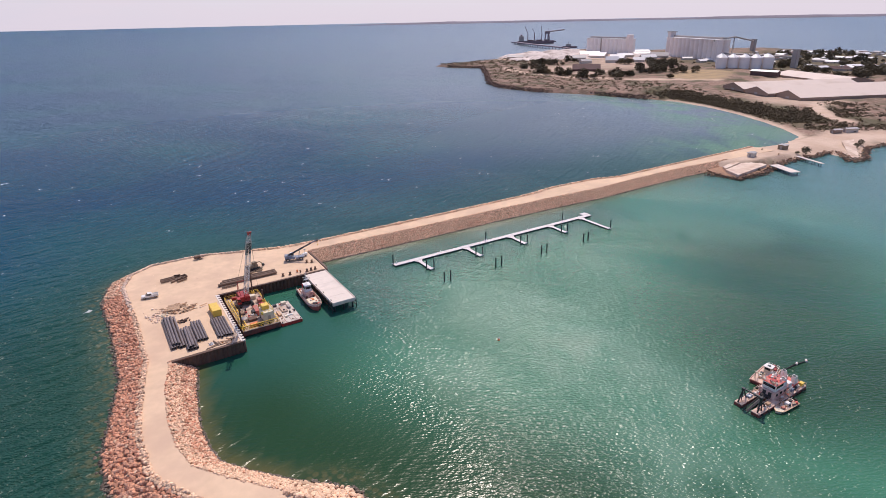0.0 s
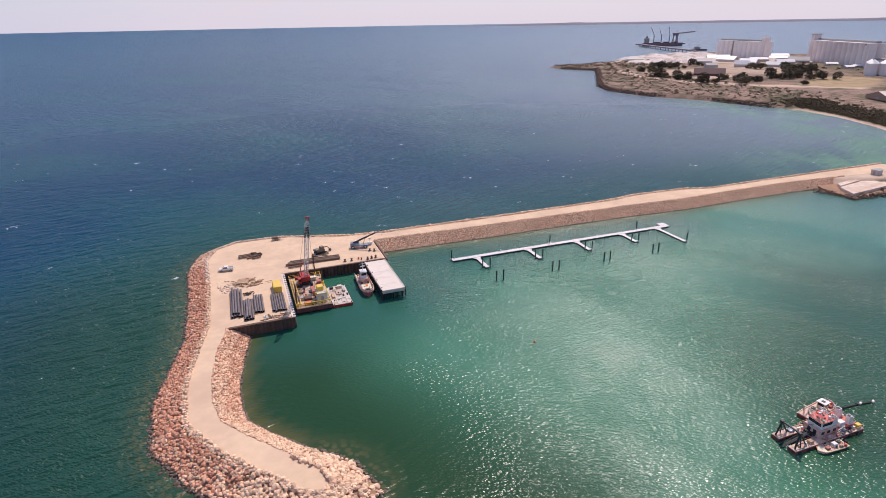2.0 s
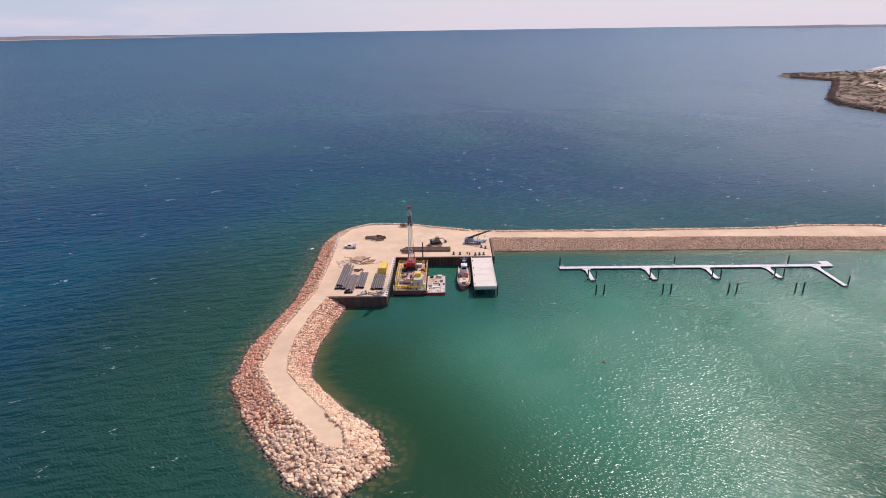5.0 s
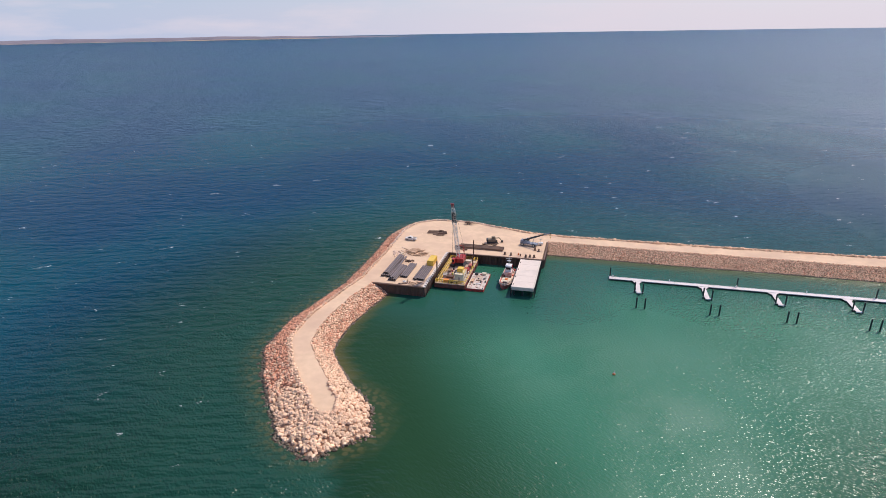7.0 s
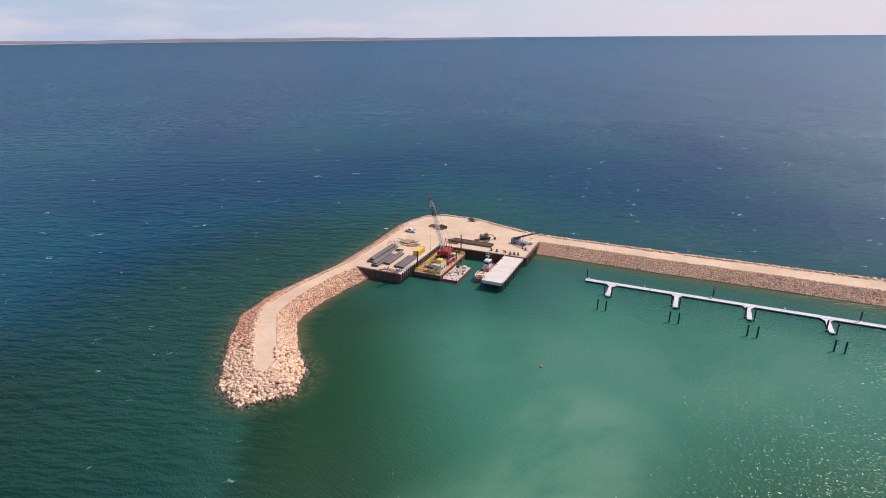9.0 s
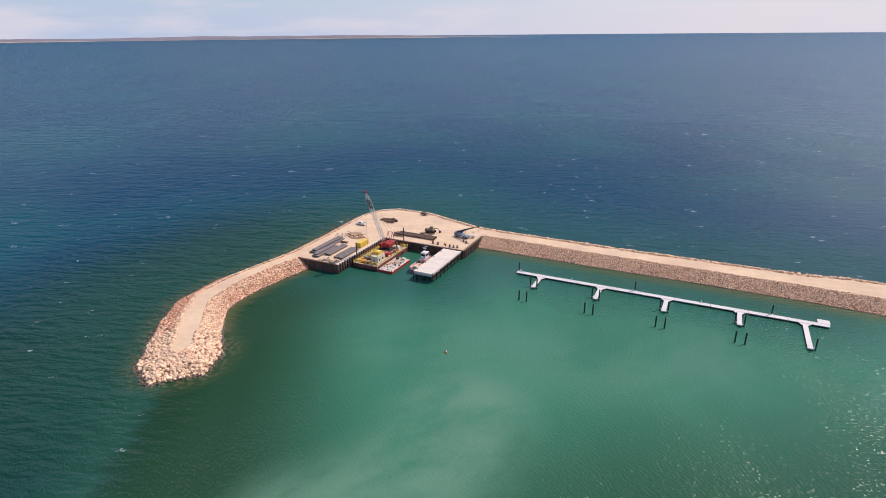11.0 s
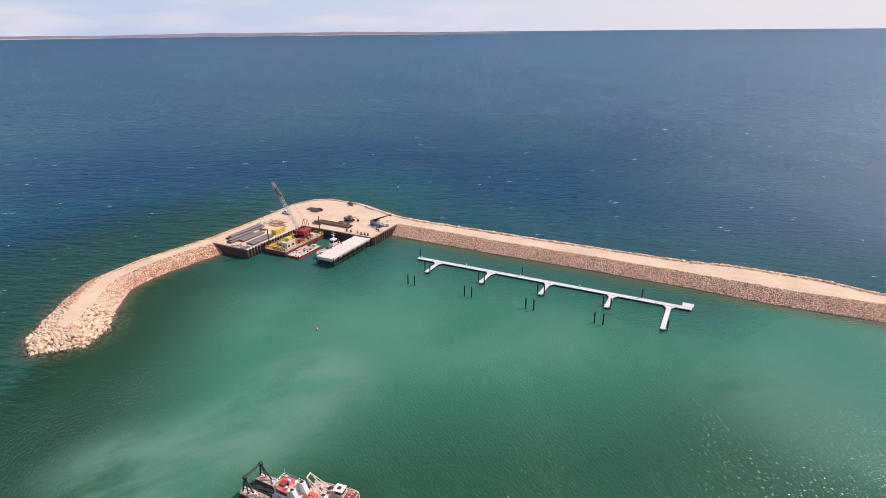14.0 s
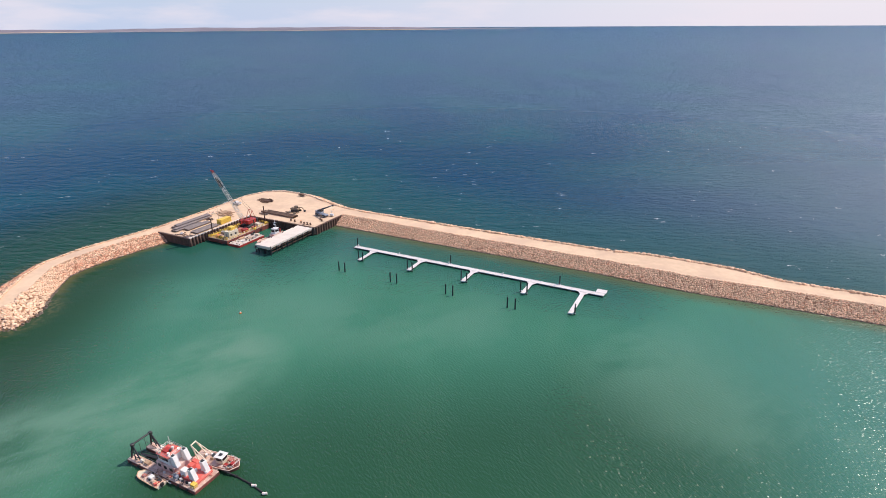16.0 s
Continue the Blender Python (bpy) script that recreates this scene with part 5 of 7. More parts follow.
def build_loader():
    t = thing("tracked_loader", "dusty khaki tracked piling rig parked behind the pipes", "tracked rig", pose(S * 32.8, S * 158.6, CREST, 0, 0, 12))
    for y in (-1.15, 1.15):
        bm = B()
        box(bm, -2.3, y - 0.32, 0, 2.3, y + 0.32, 0.95, 0.28)
        tr = part("track", bm, M_BLACK, t)
        bm = B()
        for i in range(5):
            tube(bm, (-1.7 + i * 0.85, y - 0.36, 0.42), (-1.7 + i * 0.85, y + 0.36, 0.42), 0.28, 10)
        part("rollers", bm, M_DKSTEEL, tr)
    bm = B()
    box(bm, -1.9, -1.2, 0.95, 1.6, 1.2, 2.0, 0.12)
    part("body", bm, M_OLIVE, t)
    bm = B()
    box(bm, -0.3, -1.1, 2.0, 1.2, 0.3, 3.1, 0.1)
    cab = part("cab", bm, M_OLIVE, t)
    bm = B()
    box(bm, 1.19, -0.95, 2.2, 1.24, 0.15, 2.95)
    part("window", bm, M_GLASS, cab)
    bm = B()
    box(bm, -2.5, -1.1, 1.0, -1.9, 1.1, 1.9, 0.1)
    part("counterweight", bm, M_DKSTEEL, t)
    for a, b, r in (((0.6, 0.6, 1.9), (3.0, 0.6, 2.1), 0.2), ((3.0, 0.6, 2.1), (4.2, 0.6, 0.8), 0.16)):
        bm = B()
        tube(bm, a, b, r, 8)
        part("arm", bm, M_OLIVE, t)
    bm = B()
    box(bm, 3.8, 0.1, 0.1, 4.7, 1.1, 0.95, 0.15)
    part("bucket", bm, M_DKSTEEL, t)
    rng = random.Random(4)
    t2 = thing("scrap_heap", "heap of rusty steel and timber beside the rig", "scrap", pose(S * 31.0, S * 156.6, CREST))
    for i in range(12):
        bm = B()
        box(bm, -1.0, -0.18, 0, 1.0, 0.18, 0.26, 0.02, Matrix.Translation((rng.uniform(-1.6, 4.8), rng.uniform(-0.9, 1.0), 0.24 * (i % 3))) @ Matrix.Rotation(rng.uniform(-0.6, 0.6), 4, "Z"))
        part("offcut", bm, M_STEEL_DK if i % 2 else M_OLIVE, t2)


build_loader()


def build_trailer():
    t = thing("trailer", "brown flat trailer parked against the seaward rocks", "trailer", pose(S * 20.9, S * 176.2, CREST, 0, 0, 3))
    bm = B()
    box(bm, -1.9, -0.95, 0.75, 1.9, 0.95, 0.95, 0.03)
    part("bed", bm, M_STEEL_DK, t)
    bm = B()
    box(bm, -1.5, -0.7, 0.95, 0.6, 0.7, 1.55, 0.08)
    part("load", bm, M_RUSTPIPE, t)
    bm = B()
    tube(bm, (1.9, -0.7, 0.8), (3.1, 0, 0.6), 0.06, 6)
    tube(bm, (1.9, 0.7, 0.8), (3.1, 0, 0.6), 0.06, 6)
    part("drawbar", bm, M_DKSTEEL, t)
    for x in (-0.5, 0.4):
        for y in (-0.9, 0.9):
            wheel(t, x, y, 0.37, 0.22)


build_trailer()


def build_mobile_crane():
    t = thing("mobile_crane", "blue and white pick-and-carry crane with its boom raised", "crane", pose(S * 45.2, S * 158.6, CREST, 0, 0, -12))
    bm = B()
    box(bm, -3.6, -1.2, 0.8, 0.2, 1.2, 1.75, 0.12)
    part("rear_body", bm, M_BLUE, t)
    bm = B()
    box(bm, 0.4, -1.15, 0.75, 3.6, 1.15, 1.4, 0.1)
    part("front_body", bm, M_BLUE, t)
    bm = B()
    box(bm, -1.6, 0.15, 1.75, 0.0, 1.2, 3.0, 0.1)
    cab = part("cab", bm, M_WHITE, t, "white cab")
    for x0, x1, y0, y1 in ((-0.02, 0.03, 0.25, 1.1), (-1.4, -0.2, 1.18, 1.23), (-1.4, -0.2, 0.12, 0.17)):
        bm = B()
        box(bm, x0, y0, 2.1, x1, y1, 2.85)
        part("window", bm, M_GLASS, cab)
    bm = B()
    box(bm, -3.5, -1.1, 1.75, -1.9, 1.1, 2.4, 0.1)
    part("engine_cover", bm, M_BLUE, t)
    a, b = Vector((-2.4, -0.5, 2.3)), Vector((9.2, -0.5, 7.2))
    for i, (s0, s1, w) in enumerate(((0, 0.5, 0.30), (0.42, 0.78, 0.24), (0.7, 1.0, 0.18))):
        bm = B()
        p, q = a.lerp(b, s0), a.lerp(b, s1)
        tube(bm, p, q, w * 1.25, 4)
        part("boom_section", bm, M_DKSTEEL if i < 2 else M_BLUE, t)
    bm = B()
    tube(bm, (1.6, -0.5, 1.4), a.lerp(b, 0.42), 0.14, 8)
    part("lift_cylinder", bm, M_GALV, t)
    bm = B()
    box(bm, b.x - 0.3, b.y - 0.3, b.z - 0.5, b.x + 0.3, b.y + 0.3, b.z + 0.2, 0.06)
    part("boom_head", bm, M_DKSTEEL, t)
    bm = B()
    tube(bm, b, b - Vector((0, 0, 1.8)), 0.03, 5)
    box(bm, b.x - 0.16, b.y - 0.12, b.z - 2.3, b.x + 0.16, b.y + 0.12, b.z - 1.8, 0.04)
    part("hook", bm, M_YELLOW, t)
    for x in (-2.6, 2.4):
        for y in (-1.15, 1.15):
            wheel(t, x, y, 0.7, 0.45)
    t2 = thing("work_light_tower", "white lighting tower trailer beside the mobile crane", "light tower", pose(S * 48.9, S * 159.8, CREST, 0, 0, 10))
    bm = B()
    box(bm, -0.9, -0.6, 0.4, 0.9, 0.6, 1.3, 0.06)
    part("body", bm, M_WHITE, t2)
    bm = B()
    tube(bm, (0, 0, 1.3), (0, 0, 2.6), 0.06, 6)
    box(bm, -0.5, -0.08, 2.6, 0.5, 0.08, 2.85)
    part("mast", bm, M_GALV, t2)
    for y in (-0.6, 0.6):
        wheel(t2, 0, y, 0.32, 0.18)


build_mobile_crane()


def build_rubble():
    rng = random.Random(77)
    pl = []
    for _ in range(46):
        pl.append((V(rng.gauss(4.6, 1.2), rng.gauss(143.2, 2.2), CREST + 0.1), rng.uniform(0.4, 1.0)))
    for _ in range(30):
        pl.append((V(rng.gauss(17.0, 1.6), rng.gauss(121.2, 0.7), CREST + 0.08), rng.uniform(0.25, 0.6)))
    for _ in range(40):
        pl.append((V(rng.uniform(6, 48), rng.uniform(149, 172), CREST + 0.04), rng.uniform(0.15, 0.4)))
    rock_mass("loose_rubble", pl, rng, "loose pale stones and broken concrete on the hardstand", M_ROCKPALE)


build_rubble()


# ---------------------------------------------------------------- dredger and its boats
DREDGE = pose(S * 94.6, S * 44.6, 0, 0, 0, 0) @ Matrix.Diagonal((0.98, 0.98, 0.80, 1))


def build_dredger():
    t = thing("dredger", "red and white cutter dredger with a black bow frame", "dredger", DREDGE)
    for nm, x0, y0, x1, y1 in (("main_hull", 7.4, -3.3, 21.4, 3.3), ("bow_leg", 0.0, -3.3, 7.4, -1.2), ("bow_leg", 0.2, 1.2, 7.4, 3.3)):
        bm = B()
        box(bm, x0, y0, -0.6, x1, y1, 0.85, 0.1)
        hull = part(nm, bm, M_RUSTHULL, t, "rust-red hull pontoon")
        bm = B()
        box(bm, x0 + 0.05, y0 + 0.05, 0.86, x1 - 0.05, y1 - 0.05, 1.12, 0.05)
        part("deck", bm, M_DREDGEDECK, hull, "dusty tan deck")
        for k in range(int((x1 - x0) / 2.6)):
            for y in (y0 - 0.1, y1 + 0.1):
                if nm == "main_hull" or abs(y) > 3:
                    bm = B()
                    tube(bm, (x0 + 1.3 + k * 2.6, y - 0.1, 0.6), (x0 + 1.3 + k * 2.6, y + 0.1, 0.6), 0.34, 10)
                    part("tyre_fender", bm, M_BLACK, hull)
    # bow frame
    for y in (-2.5, 2.5):
        bm = B()
        tube(bm, (0.6, y, 1.1), (1.5, y * 0.9, 5.8), 0.20, 8)
        part("frame_leg", bm, M_DKSTEEL, t, "black frame leg")
        bm = B()
        tube(bm, (4.0, y, 1.1), (1.5, y * 0.9, 5.7), 0.17, 8)
        part("frame_brace", bm, M_DKSTEEL, t)
        bm = B()
        tube(bm, (0.7, y, 3.3), (2.7, y, 3.3), 0.10, 6)
        part("frame_tie", bm, M_DKSTEEL, t)
    bm = B()
    box(bm, 1.3, -2.7, 5.55, 1.7, 2.7, 5.9, 0.05)
    part("frame_beam", bm, M_DKSTEEL, t)
    bm = B()
    tube(bm, (7.6, 0, 1.6), (-0.6, 0, -0.6), 0.42, 8)
    for y in (-0.5, 0.5):
        tube(bm, (7.6, y, 2.0), (-0.4, y, 0.1), 0.1, 6)
    part("cutter_ladder", bm, M_DKSTEEL, t, "dark cutter ladder in the bow well")
    bm = B()
    for y in (-0.7, 0.7):
        tube(bm, (1.5, y, 5.7), (1.5, y, 0.4), 0.04, 4)
    tube(bm, (1.5, 0, 5.8), (9.4, 0, 4.0), 0.04, 4)
    part("ladder_rope", bm, M_DKSTEEL, t)
    # deck house
    bm = B()
    box(bm, 8.4, -2.0, 1.12, 14.2, 2.0, 3.5, 0.06)
    part("lower_house", bm, M_PALEHULL, t, "faded pink lower deck house")
    bm = B()
    box(bm, 8.9, -1.7, 3.5, 12.6, 1.7, 5.8, 0.06)
    wh = part("control_cabin", bm, M_WHITE, t, "white control cabin")
    for x0, y0, x1, y1 in ((8.86, -1.5, 8.92, 1.5), (9.2, -1.74, 12.2, -1.68), (9.2, 1.68, 12.2, 1.74)):
        bm = B()
        box(bm, x0, y0, 4.5, x1, y1, 5.4)
        part("window", bm, M_GLASS, wh)
    bm = B()
    box(bm, 8.7, -1.9, 5.8, 12.8, 1.9, 5.95, 0.03)
    part("roof", bm, M_BRIGHTRED, wh, "red roof")
    bm = B()
    rail(bm, [(8.8, -1.8), (12.7, -1.8), (12.7, 1.8), (8.8, 1.8), (8.8, -1.8)], 5.95, 1.0, 1.3, 0.035, 1)
    part("roof_rail", bm, M_GALV, wh)
    bm = B()
    box(bm, 9.6, -0.9, 5.96, 10.9, 0.5, 6.45, 0.05)
    part("air_unit", bm, M_RED, wh)
    bm = B()
    tube(bm, (9.2, 1.4, 5.95), (9.0, 1.5, 8.6), 0.05, 5)
    part("aerial", bm, M_WHITE, wh)
    bm = B()
    tube(bm, (9.4, -1.3, 5.95), (9.4, -1.3, 7.8), 0.04, 5)
    part("aerial", bm, M_WHITE, wh)
    for x, y in ((12.9, -1.0), (13.1, 1.6), (18.2, -1.2), (18.5, 1.7)):
        bm = B()
        prof = [(0, 0), (1.7, 0), (0.75, 2.9), (-0.25, 2.9)]
        z0 = 3.5 if x < 14.2 else 1.9
        a = [bm.verts.new((x + px, y - 0.5, z0 + pz)) for px, pz in prof]
        c = [bm.verts.new((x + px, y + 0.5, z0 + pz)) for px, pz in prof]
        for i in range(4):
            bm.faces.new((a[i], a[(i + 1) % 4], c[(i + 1) % 4], c[i]))
        bm.faces.new(a[::-1])
        bm.faces.new(c)
        bmesh.ops.recalc_face_normals(bm, faces=bm.faces)
        part("exhaust_casing", bm, M_WHITE, t, "white sloping exhaust casing")
    bm = B()
    box(bm, 14.6, -1.9, 1.12, 20.6, 2.4, 1.9, 0.06)
    part("engine_casing", bm, M_BRIGHTRED, t, "red engine casing")
    for x, y, w, d, h, mt, nm in ((16.2, -1.0, 1.6, 1.3, 1.6, M_WHITE, "generator"), (16.0, 0.9, 1.3, 1.1, 1.3, M_BRIGHTRED, "pump"), (20.3, -2.4, 1.2, 1.0, 1.2, M_YELLOW, "yellow_locker"), (18.9, 2.7, 1.2, 0.8, 0.9, M_RED, "winch"),
                                  (15.0, 2.7, 1.8, 0.9, 1.0, M_BRIGHTRED, "winch"), (15.2, -2.6, 1.0, 0.8, 1.5, M_BLUE, "electrical_box"), (7.9, 0.0, 0.8, 2.2, 0.9, M_DKSTEEL, "winch"), (5.6, -2.2, 1.2, 1.0, 0.8, M_TIMBER, "crate"), (5.0, 2.3, 1.6, 1.0, 0.5, M_BLUE, "tool_chest")):
        zz = 1.9 if (14.6 < x < 20.6 and -1.9 < y < 2.4) else 1.12
        bm = B()
        box(bm, x - w / 2, y - d / 2, zz, x + w / 2, y + d / 2, zz + h, 0.06)
        part(nm, bm, mt, t)
    bm = B()
    rail(bm, [(8.0, -3.15), (21.2, -3.15), (21.2, 3.15), (8.0, 3.15)], 1.1, 1.0, 1.9, 0.035, 1)
    part("deck_rail", bm, M_DREDGEDECK, t)
    bm = B()
    tube(bm, (13.0, -2.2, 1.12), (15.6, -2.2, 3.5), 0.05, 5)
    tube(bm, (13.0, -2.6, 1.12), (15.6, -2.6, 3.5), 0.05, 5)
    part("stair_rail", bm, M_GALV, t)
    for y in (-2.5, 2.5):                                   # second pair of legs and the tie bars of the bow frame
        bm = B()
        tube(bm, (2.2, y * 1.05, 1.1), (1.5, y * 0.9, 5.6), 0.12, 6)
        tube(bm, (0.9, y, 2.2), (3.3, y, 2.2), 0.08, 6)
        part("frame_stay", bm, M_DKSTEEL, t)
        bm = B()
        box(bm, 1.1, y * 0.9 - 0.35, 5.2, 1.9, y * 0.9 + 0.35, 6.0, 0.08)
        part("sheave_block", bm, M_DKSTEEL, t)
    for x, y in ((12.7, -1.0), (13.0, 1.6), (18.0, -1.2), (18.3, 1.7)):
        bm = B()
        z0 = 6.38 if x < 14.2 else 4.78
        box(bm, x - 0.02, y - 0.36, z0, x + 0.72, y + 0.36, z0 + 0.08)
        part("louvre", bm, M_DKSTEEL, t, "dark exhaust louvre")
    for x, w in ((8.37, 0.06),):
        for y in (-1.2, 0.2):
            bm = B()
            box(bm, x, y, 1.3, x + w, y + 0.8, 3.1)
            part("door", bm, M_DKSTEEL, t)
    for k in range(3):
        for y in (-2.04, 1.98):
            bm = B()
            box(bm, 9.0 + k * 1.8, y, 2.1, 9.9 + k * 1.8, y + 0.06, 3.0)
            part("side_window", bm, M_GLASS, t)
    bm = B()
    for i in range(8):
        box(bm, 12.9 + i * 0.33, -2.62, 1.2 + i * 0.29, 13.2 + i * 0.33, -2.15, 1.25 + i * 0.29)
    part("stair", bm, M_GALV, t)
    rng = random.Random(55)
    deck_clutter(t, rng, 34, 8.0, 21.0, -3.0, 3.0, 1.12, (8.2, 20.8, -2.1, 2.6))
    deck_clutter(t, rng, 9, 14.9, 20.2, -1.6, 2.1, 1.9)
    deck_clutter(t, rng, 6, 1.0, 7.0, -3.0, -1.5, 1.12)
    deck_clutter(t, rng, 6, 4.6, 7.0, 1.5, 3.0, 1.12)
    deck_clutter(t, rng, 9, 9.0, 12.4, -1.6, 1.6, 5.95, (9.5, 11.0, -1.0, 0.6))
    for y in (-3.0, -1.4, 1.4, 3.0):                        # stanchions and a wire along either bow leg
        bm = B()
        for i in range(5):
            tube(bm, (2.4 + i * 1.2, y, 1.1), (2.4 + i * 1.2, y, 2.0), 0.035, 4)
        tube(bm, (2.4, y, 1.95), (7.2, y, 1.95), 0.03, 4)
        part("leg_rail", bm, M_GALV, t)


def deck_clutter(t, rng, count, x0, x1, y0, y1, z, skip=None):
    """Small deck fittings: boxes, drums, hoses and bits of pipe, each a part of its vessel."""
    kinds = (("crate", M_TIMBER), ("drum", M_DKSTEEL), ("hose", M_BLACK), ("pipe_offcut", M_RUSTPIPE), ("tool_box", M_BRIGHTRED), ("crate", M_CREAM), ("drum", M_WHITE), ("bundle", M_TANDECK))
    done = 0
    while done < count:
        x, y = rng.uniform(x0, x1), rng.uniform(y0, y1)
        if skip and skip[0] < x < skip[1] and skip[2] < y < skip[3]:
            continue
        nm, mt = kinds[rng.randrange(len(kinds))]
        bm = B()
        if nm == "drum":
            tube(bm, (x, y, z), (x, y, z + rng.uniform(0.5, 0.9)), 0.28, 10)
        elif nm in ("hose", "pipe_offcut"):
            a = rng.uniform(0, 6.28)
            l_ = rng.uniform(0.6, 1.5)
            r = rng.uniform(0.07, 0.14)
            tube(bm, (x - l_ / 2 * math.cos(a), y - l_ / 2 * math.sin(a), z + r), (x + l_ / 2 * math.cos(a), y + l_ / 2 * math.sin(a), z + r), r, 7)
        else:
            w, d = rng.uniform(0.3, 0.8), rng.uniform(0.3, 0.6)
            box(bm, -w / 2, -d / 2, 0, w / 2, d / 2, rng.uniform(0.25, 0.7), 0.03, Matrix.Translation((x, y, z)) @ Matrix.Rotation(rng.uniform(0, 3.1), 4, "Z"))
        part(nm, bm, mt, t)
        done += 1


build_dredger()


def build_tender():
    t = thing("work_tender", "pink-decked steel workboat with a small white wheelhouse beside the dredger", "boat", DREDGE @ pose(18.2, 5.6, 0, 0, 0, 8))
    bm = B()
    rings = hull_mesh(bm, 11.6, 4.0, -0.5, 0.95, bow=0.18, flare=0.05, n=10)
    pts = [[v.co.copy() for v in r] for r in rings]
    part("hull", bm, M_RUSTHULL, t)
    bm = B()
    box(bm, -5.5, -1.7, 0.96, 3.9, 1.7, 1.02)
    part("deck", bm, M_DREDGEDECK, t)
    bm = B()
    rim(bm, pts, 0.13)
    part("rubbing_strake", bm, M_DREDGEDECK, t)
    bm = B()
    box(bm, 0.4, -0.9, 1.02, 2.3, 0.9, 3.1, 0.08)
    wh = part("wheelhouse", bm, M_CREAM, t)
    bm = B()
    box(bm, 0.2, -1.1, 3.1, 2.5, 1.1, 3.25, 0.04)
    part("roof", bm, M_WHITE, wh, "white roof")
    for x0, y0, x1, y1 in ((2.28, -0.75, 2.33, 0.75), (0.6, -0.94, 2.1, -0.88), (0.6, 0.88, 2.1, 0.94), (0.37, -0.7, 0.42, 0.7)):
        bm = B()
        box(bm, x0, y0, 2.1, x1, y1, 2.9)
        part("window", bm, M_GLASS, wh)
    for y in (-1.2, 1.2):
        bm = B()
        tube(bm, (-4.0, y, 1.0), (-5.9, y * 0.6, 4.7), 0.15, 6)
        part("gantry_leg", bm, M_CREAM, t, "cream gantry leg")
        bm = B()
        tube(bm, (-1.6, y, 1.0), (-5.9, y * 0.6, 4.7), 0.11, 6)
        part("gantry_brace", bm, M_CREAM, t)
    bm = B()
    tube(bm, (-5.9, -0.8, 4.7), (-5.9, 0.8, 4.7), 0.18, 6)
    part("gantry_head", bm, M_CREAM, t)
    for x, y, w, d, h, mt, nm in ((3.3, 0.6, 1.1, 1.0, 0.9, M_REDDECK, "winch"), (3.2, -0.9, 1.0, 0.8, 0.6, M_RED, "hatch"), (-1.2, 0.7, 1.0, 0.8, 0.7, M_DKSTEEL, "winch"), (4.4, -0.2, 0.9, 0.9, 0.8, M_RED, "deck_box")):
        bm = B()
        box(bm, x - w / 2, y - d / 2, 1.02, x + w / 2, y + d / 2, 1.02 + h, 0.06)
        part(nm, bm, mt, t)
    bm = B()
    rail(bm, [(2.6, -1.75), (5.0, -1.3), (5.0, 1.3), (2.6, 1.75)], 1.0, 0.9, 1.2, 0.035, 1)
    part("guard_rail", bm, M_WHITE, t)
    bm = B()
    box(bm, 0.9, -0.4, 3.25, 1.7, 0.4, 3.32)
    part("roof_hatch", bm, M_DKSTEEL, wh, "dark roof hatch")
    deck_clutter(t, random.Random(56), 12, 2.6, 4.6, -1.4, 1.4, 1.02)
    deck_clutter(t, random.Random(57), 7, -3.6, 0.1, -1.5, 1.5, 1.02)


build_tender()


def build_skiff():
    t = thing("open_workboat", "small open workboat with a faded pink deck alongside the dredger", "boat", DREDGE @ pose(9.3, -4.6, 0, 0, 0, 177))
    bm = B()
    rings = hull_mesh(bm, 7.9, 2.5, -0.35, 0.7, bow=0.3, n=10)
    pts = [[v.co.copy() for v in r] for r in rings]
    part("hull", bm, M_CREAM, t)
    bm = B()
    rim(bm, pts, 0.12)
    part("gunwale", bm, M_TIMBER, t)
    bm = B()
    box(bm, -3.6, -1.0, 0.71, 2.0, 1.0, 0.76)
    part("deck", bm, M_DREDGEDECK, t)
    bm = B()
    box(bm, -1.2, -0.5, 0.76, -0.1, 0.5, 1.7, 0.06)
    part("console", bm, M_WHITE, t)
    for y in (-0.8, 0.8):
        bm = B()
        for x in (-1.9, 0.6):
            tube(bm, (x, y, 0.76), (x, y, 2.2), 0.04, 5)
        tube(bm, (-1.9, y, 2.2), (0.6, y, 2.2), 0.04, 5)
        part("canopy_frame", bm, M_GALV, t)
    bm = B()
    box(bm, -4.3, -0.35, 0.4, -3.85, 0.35, 1.4, 0.08)
    part("outboard", bm, M_BLACK, t)
    for x, y, mt in ((1.5, 0.3, M_REDDECK), (-2.6, -0.4, M_DKSTEEL), (-2.7, 0.5, M_TIMBER)):
        bm = B()
        box(bm, x - 0.45, y - 0.35, 0.76, x + 0.45, y + 0.35, 1.25, 0.05)
        part("deck_box", bm, mt, t)
    deck_clutter(t, random.Random(58), 12, -3.3, 2.0, -0.9, 0.9, 0.76)


build_skiff()


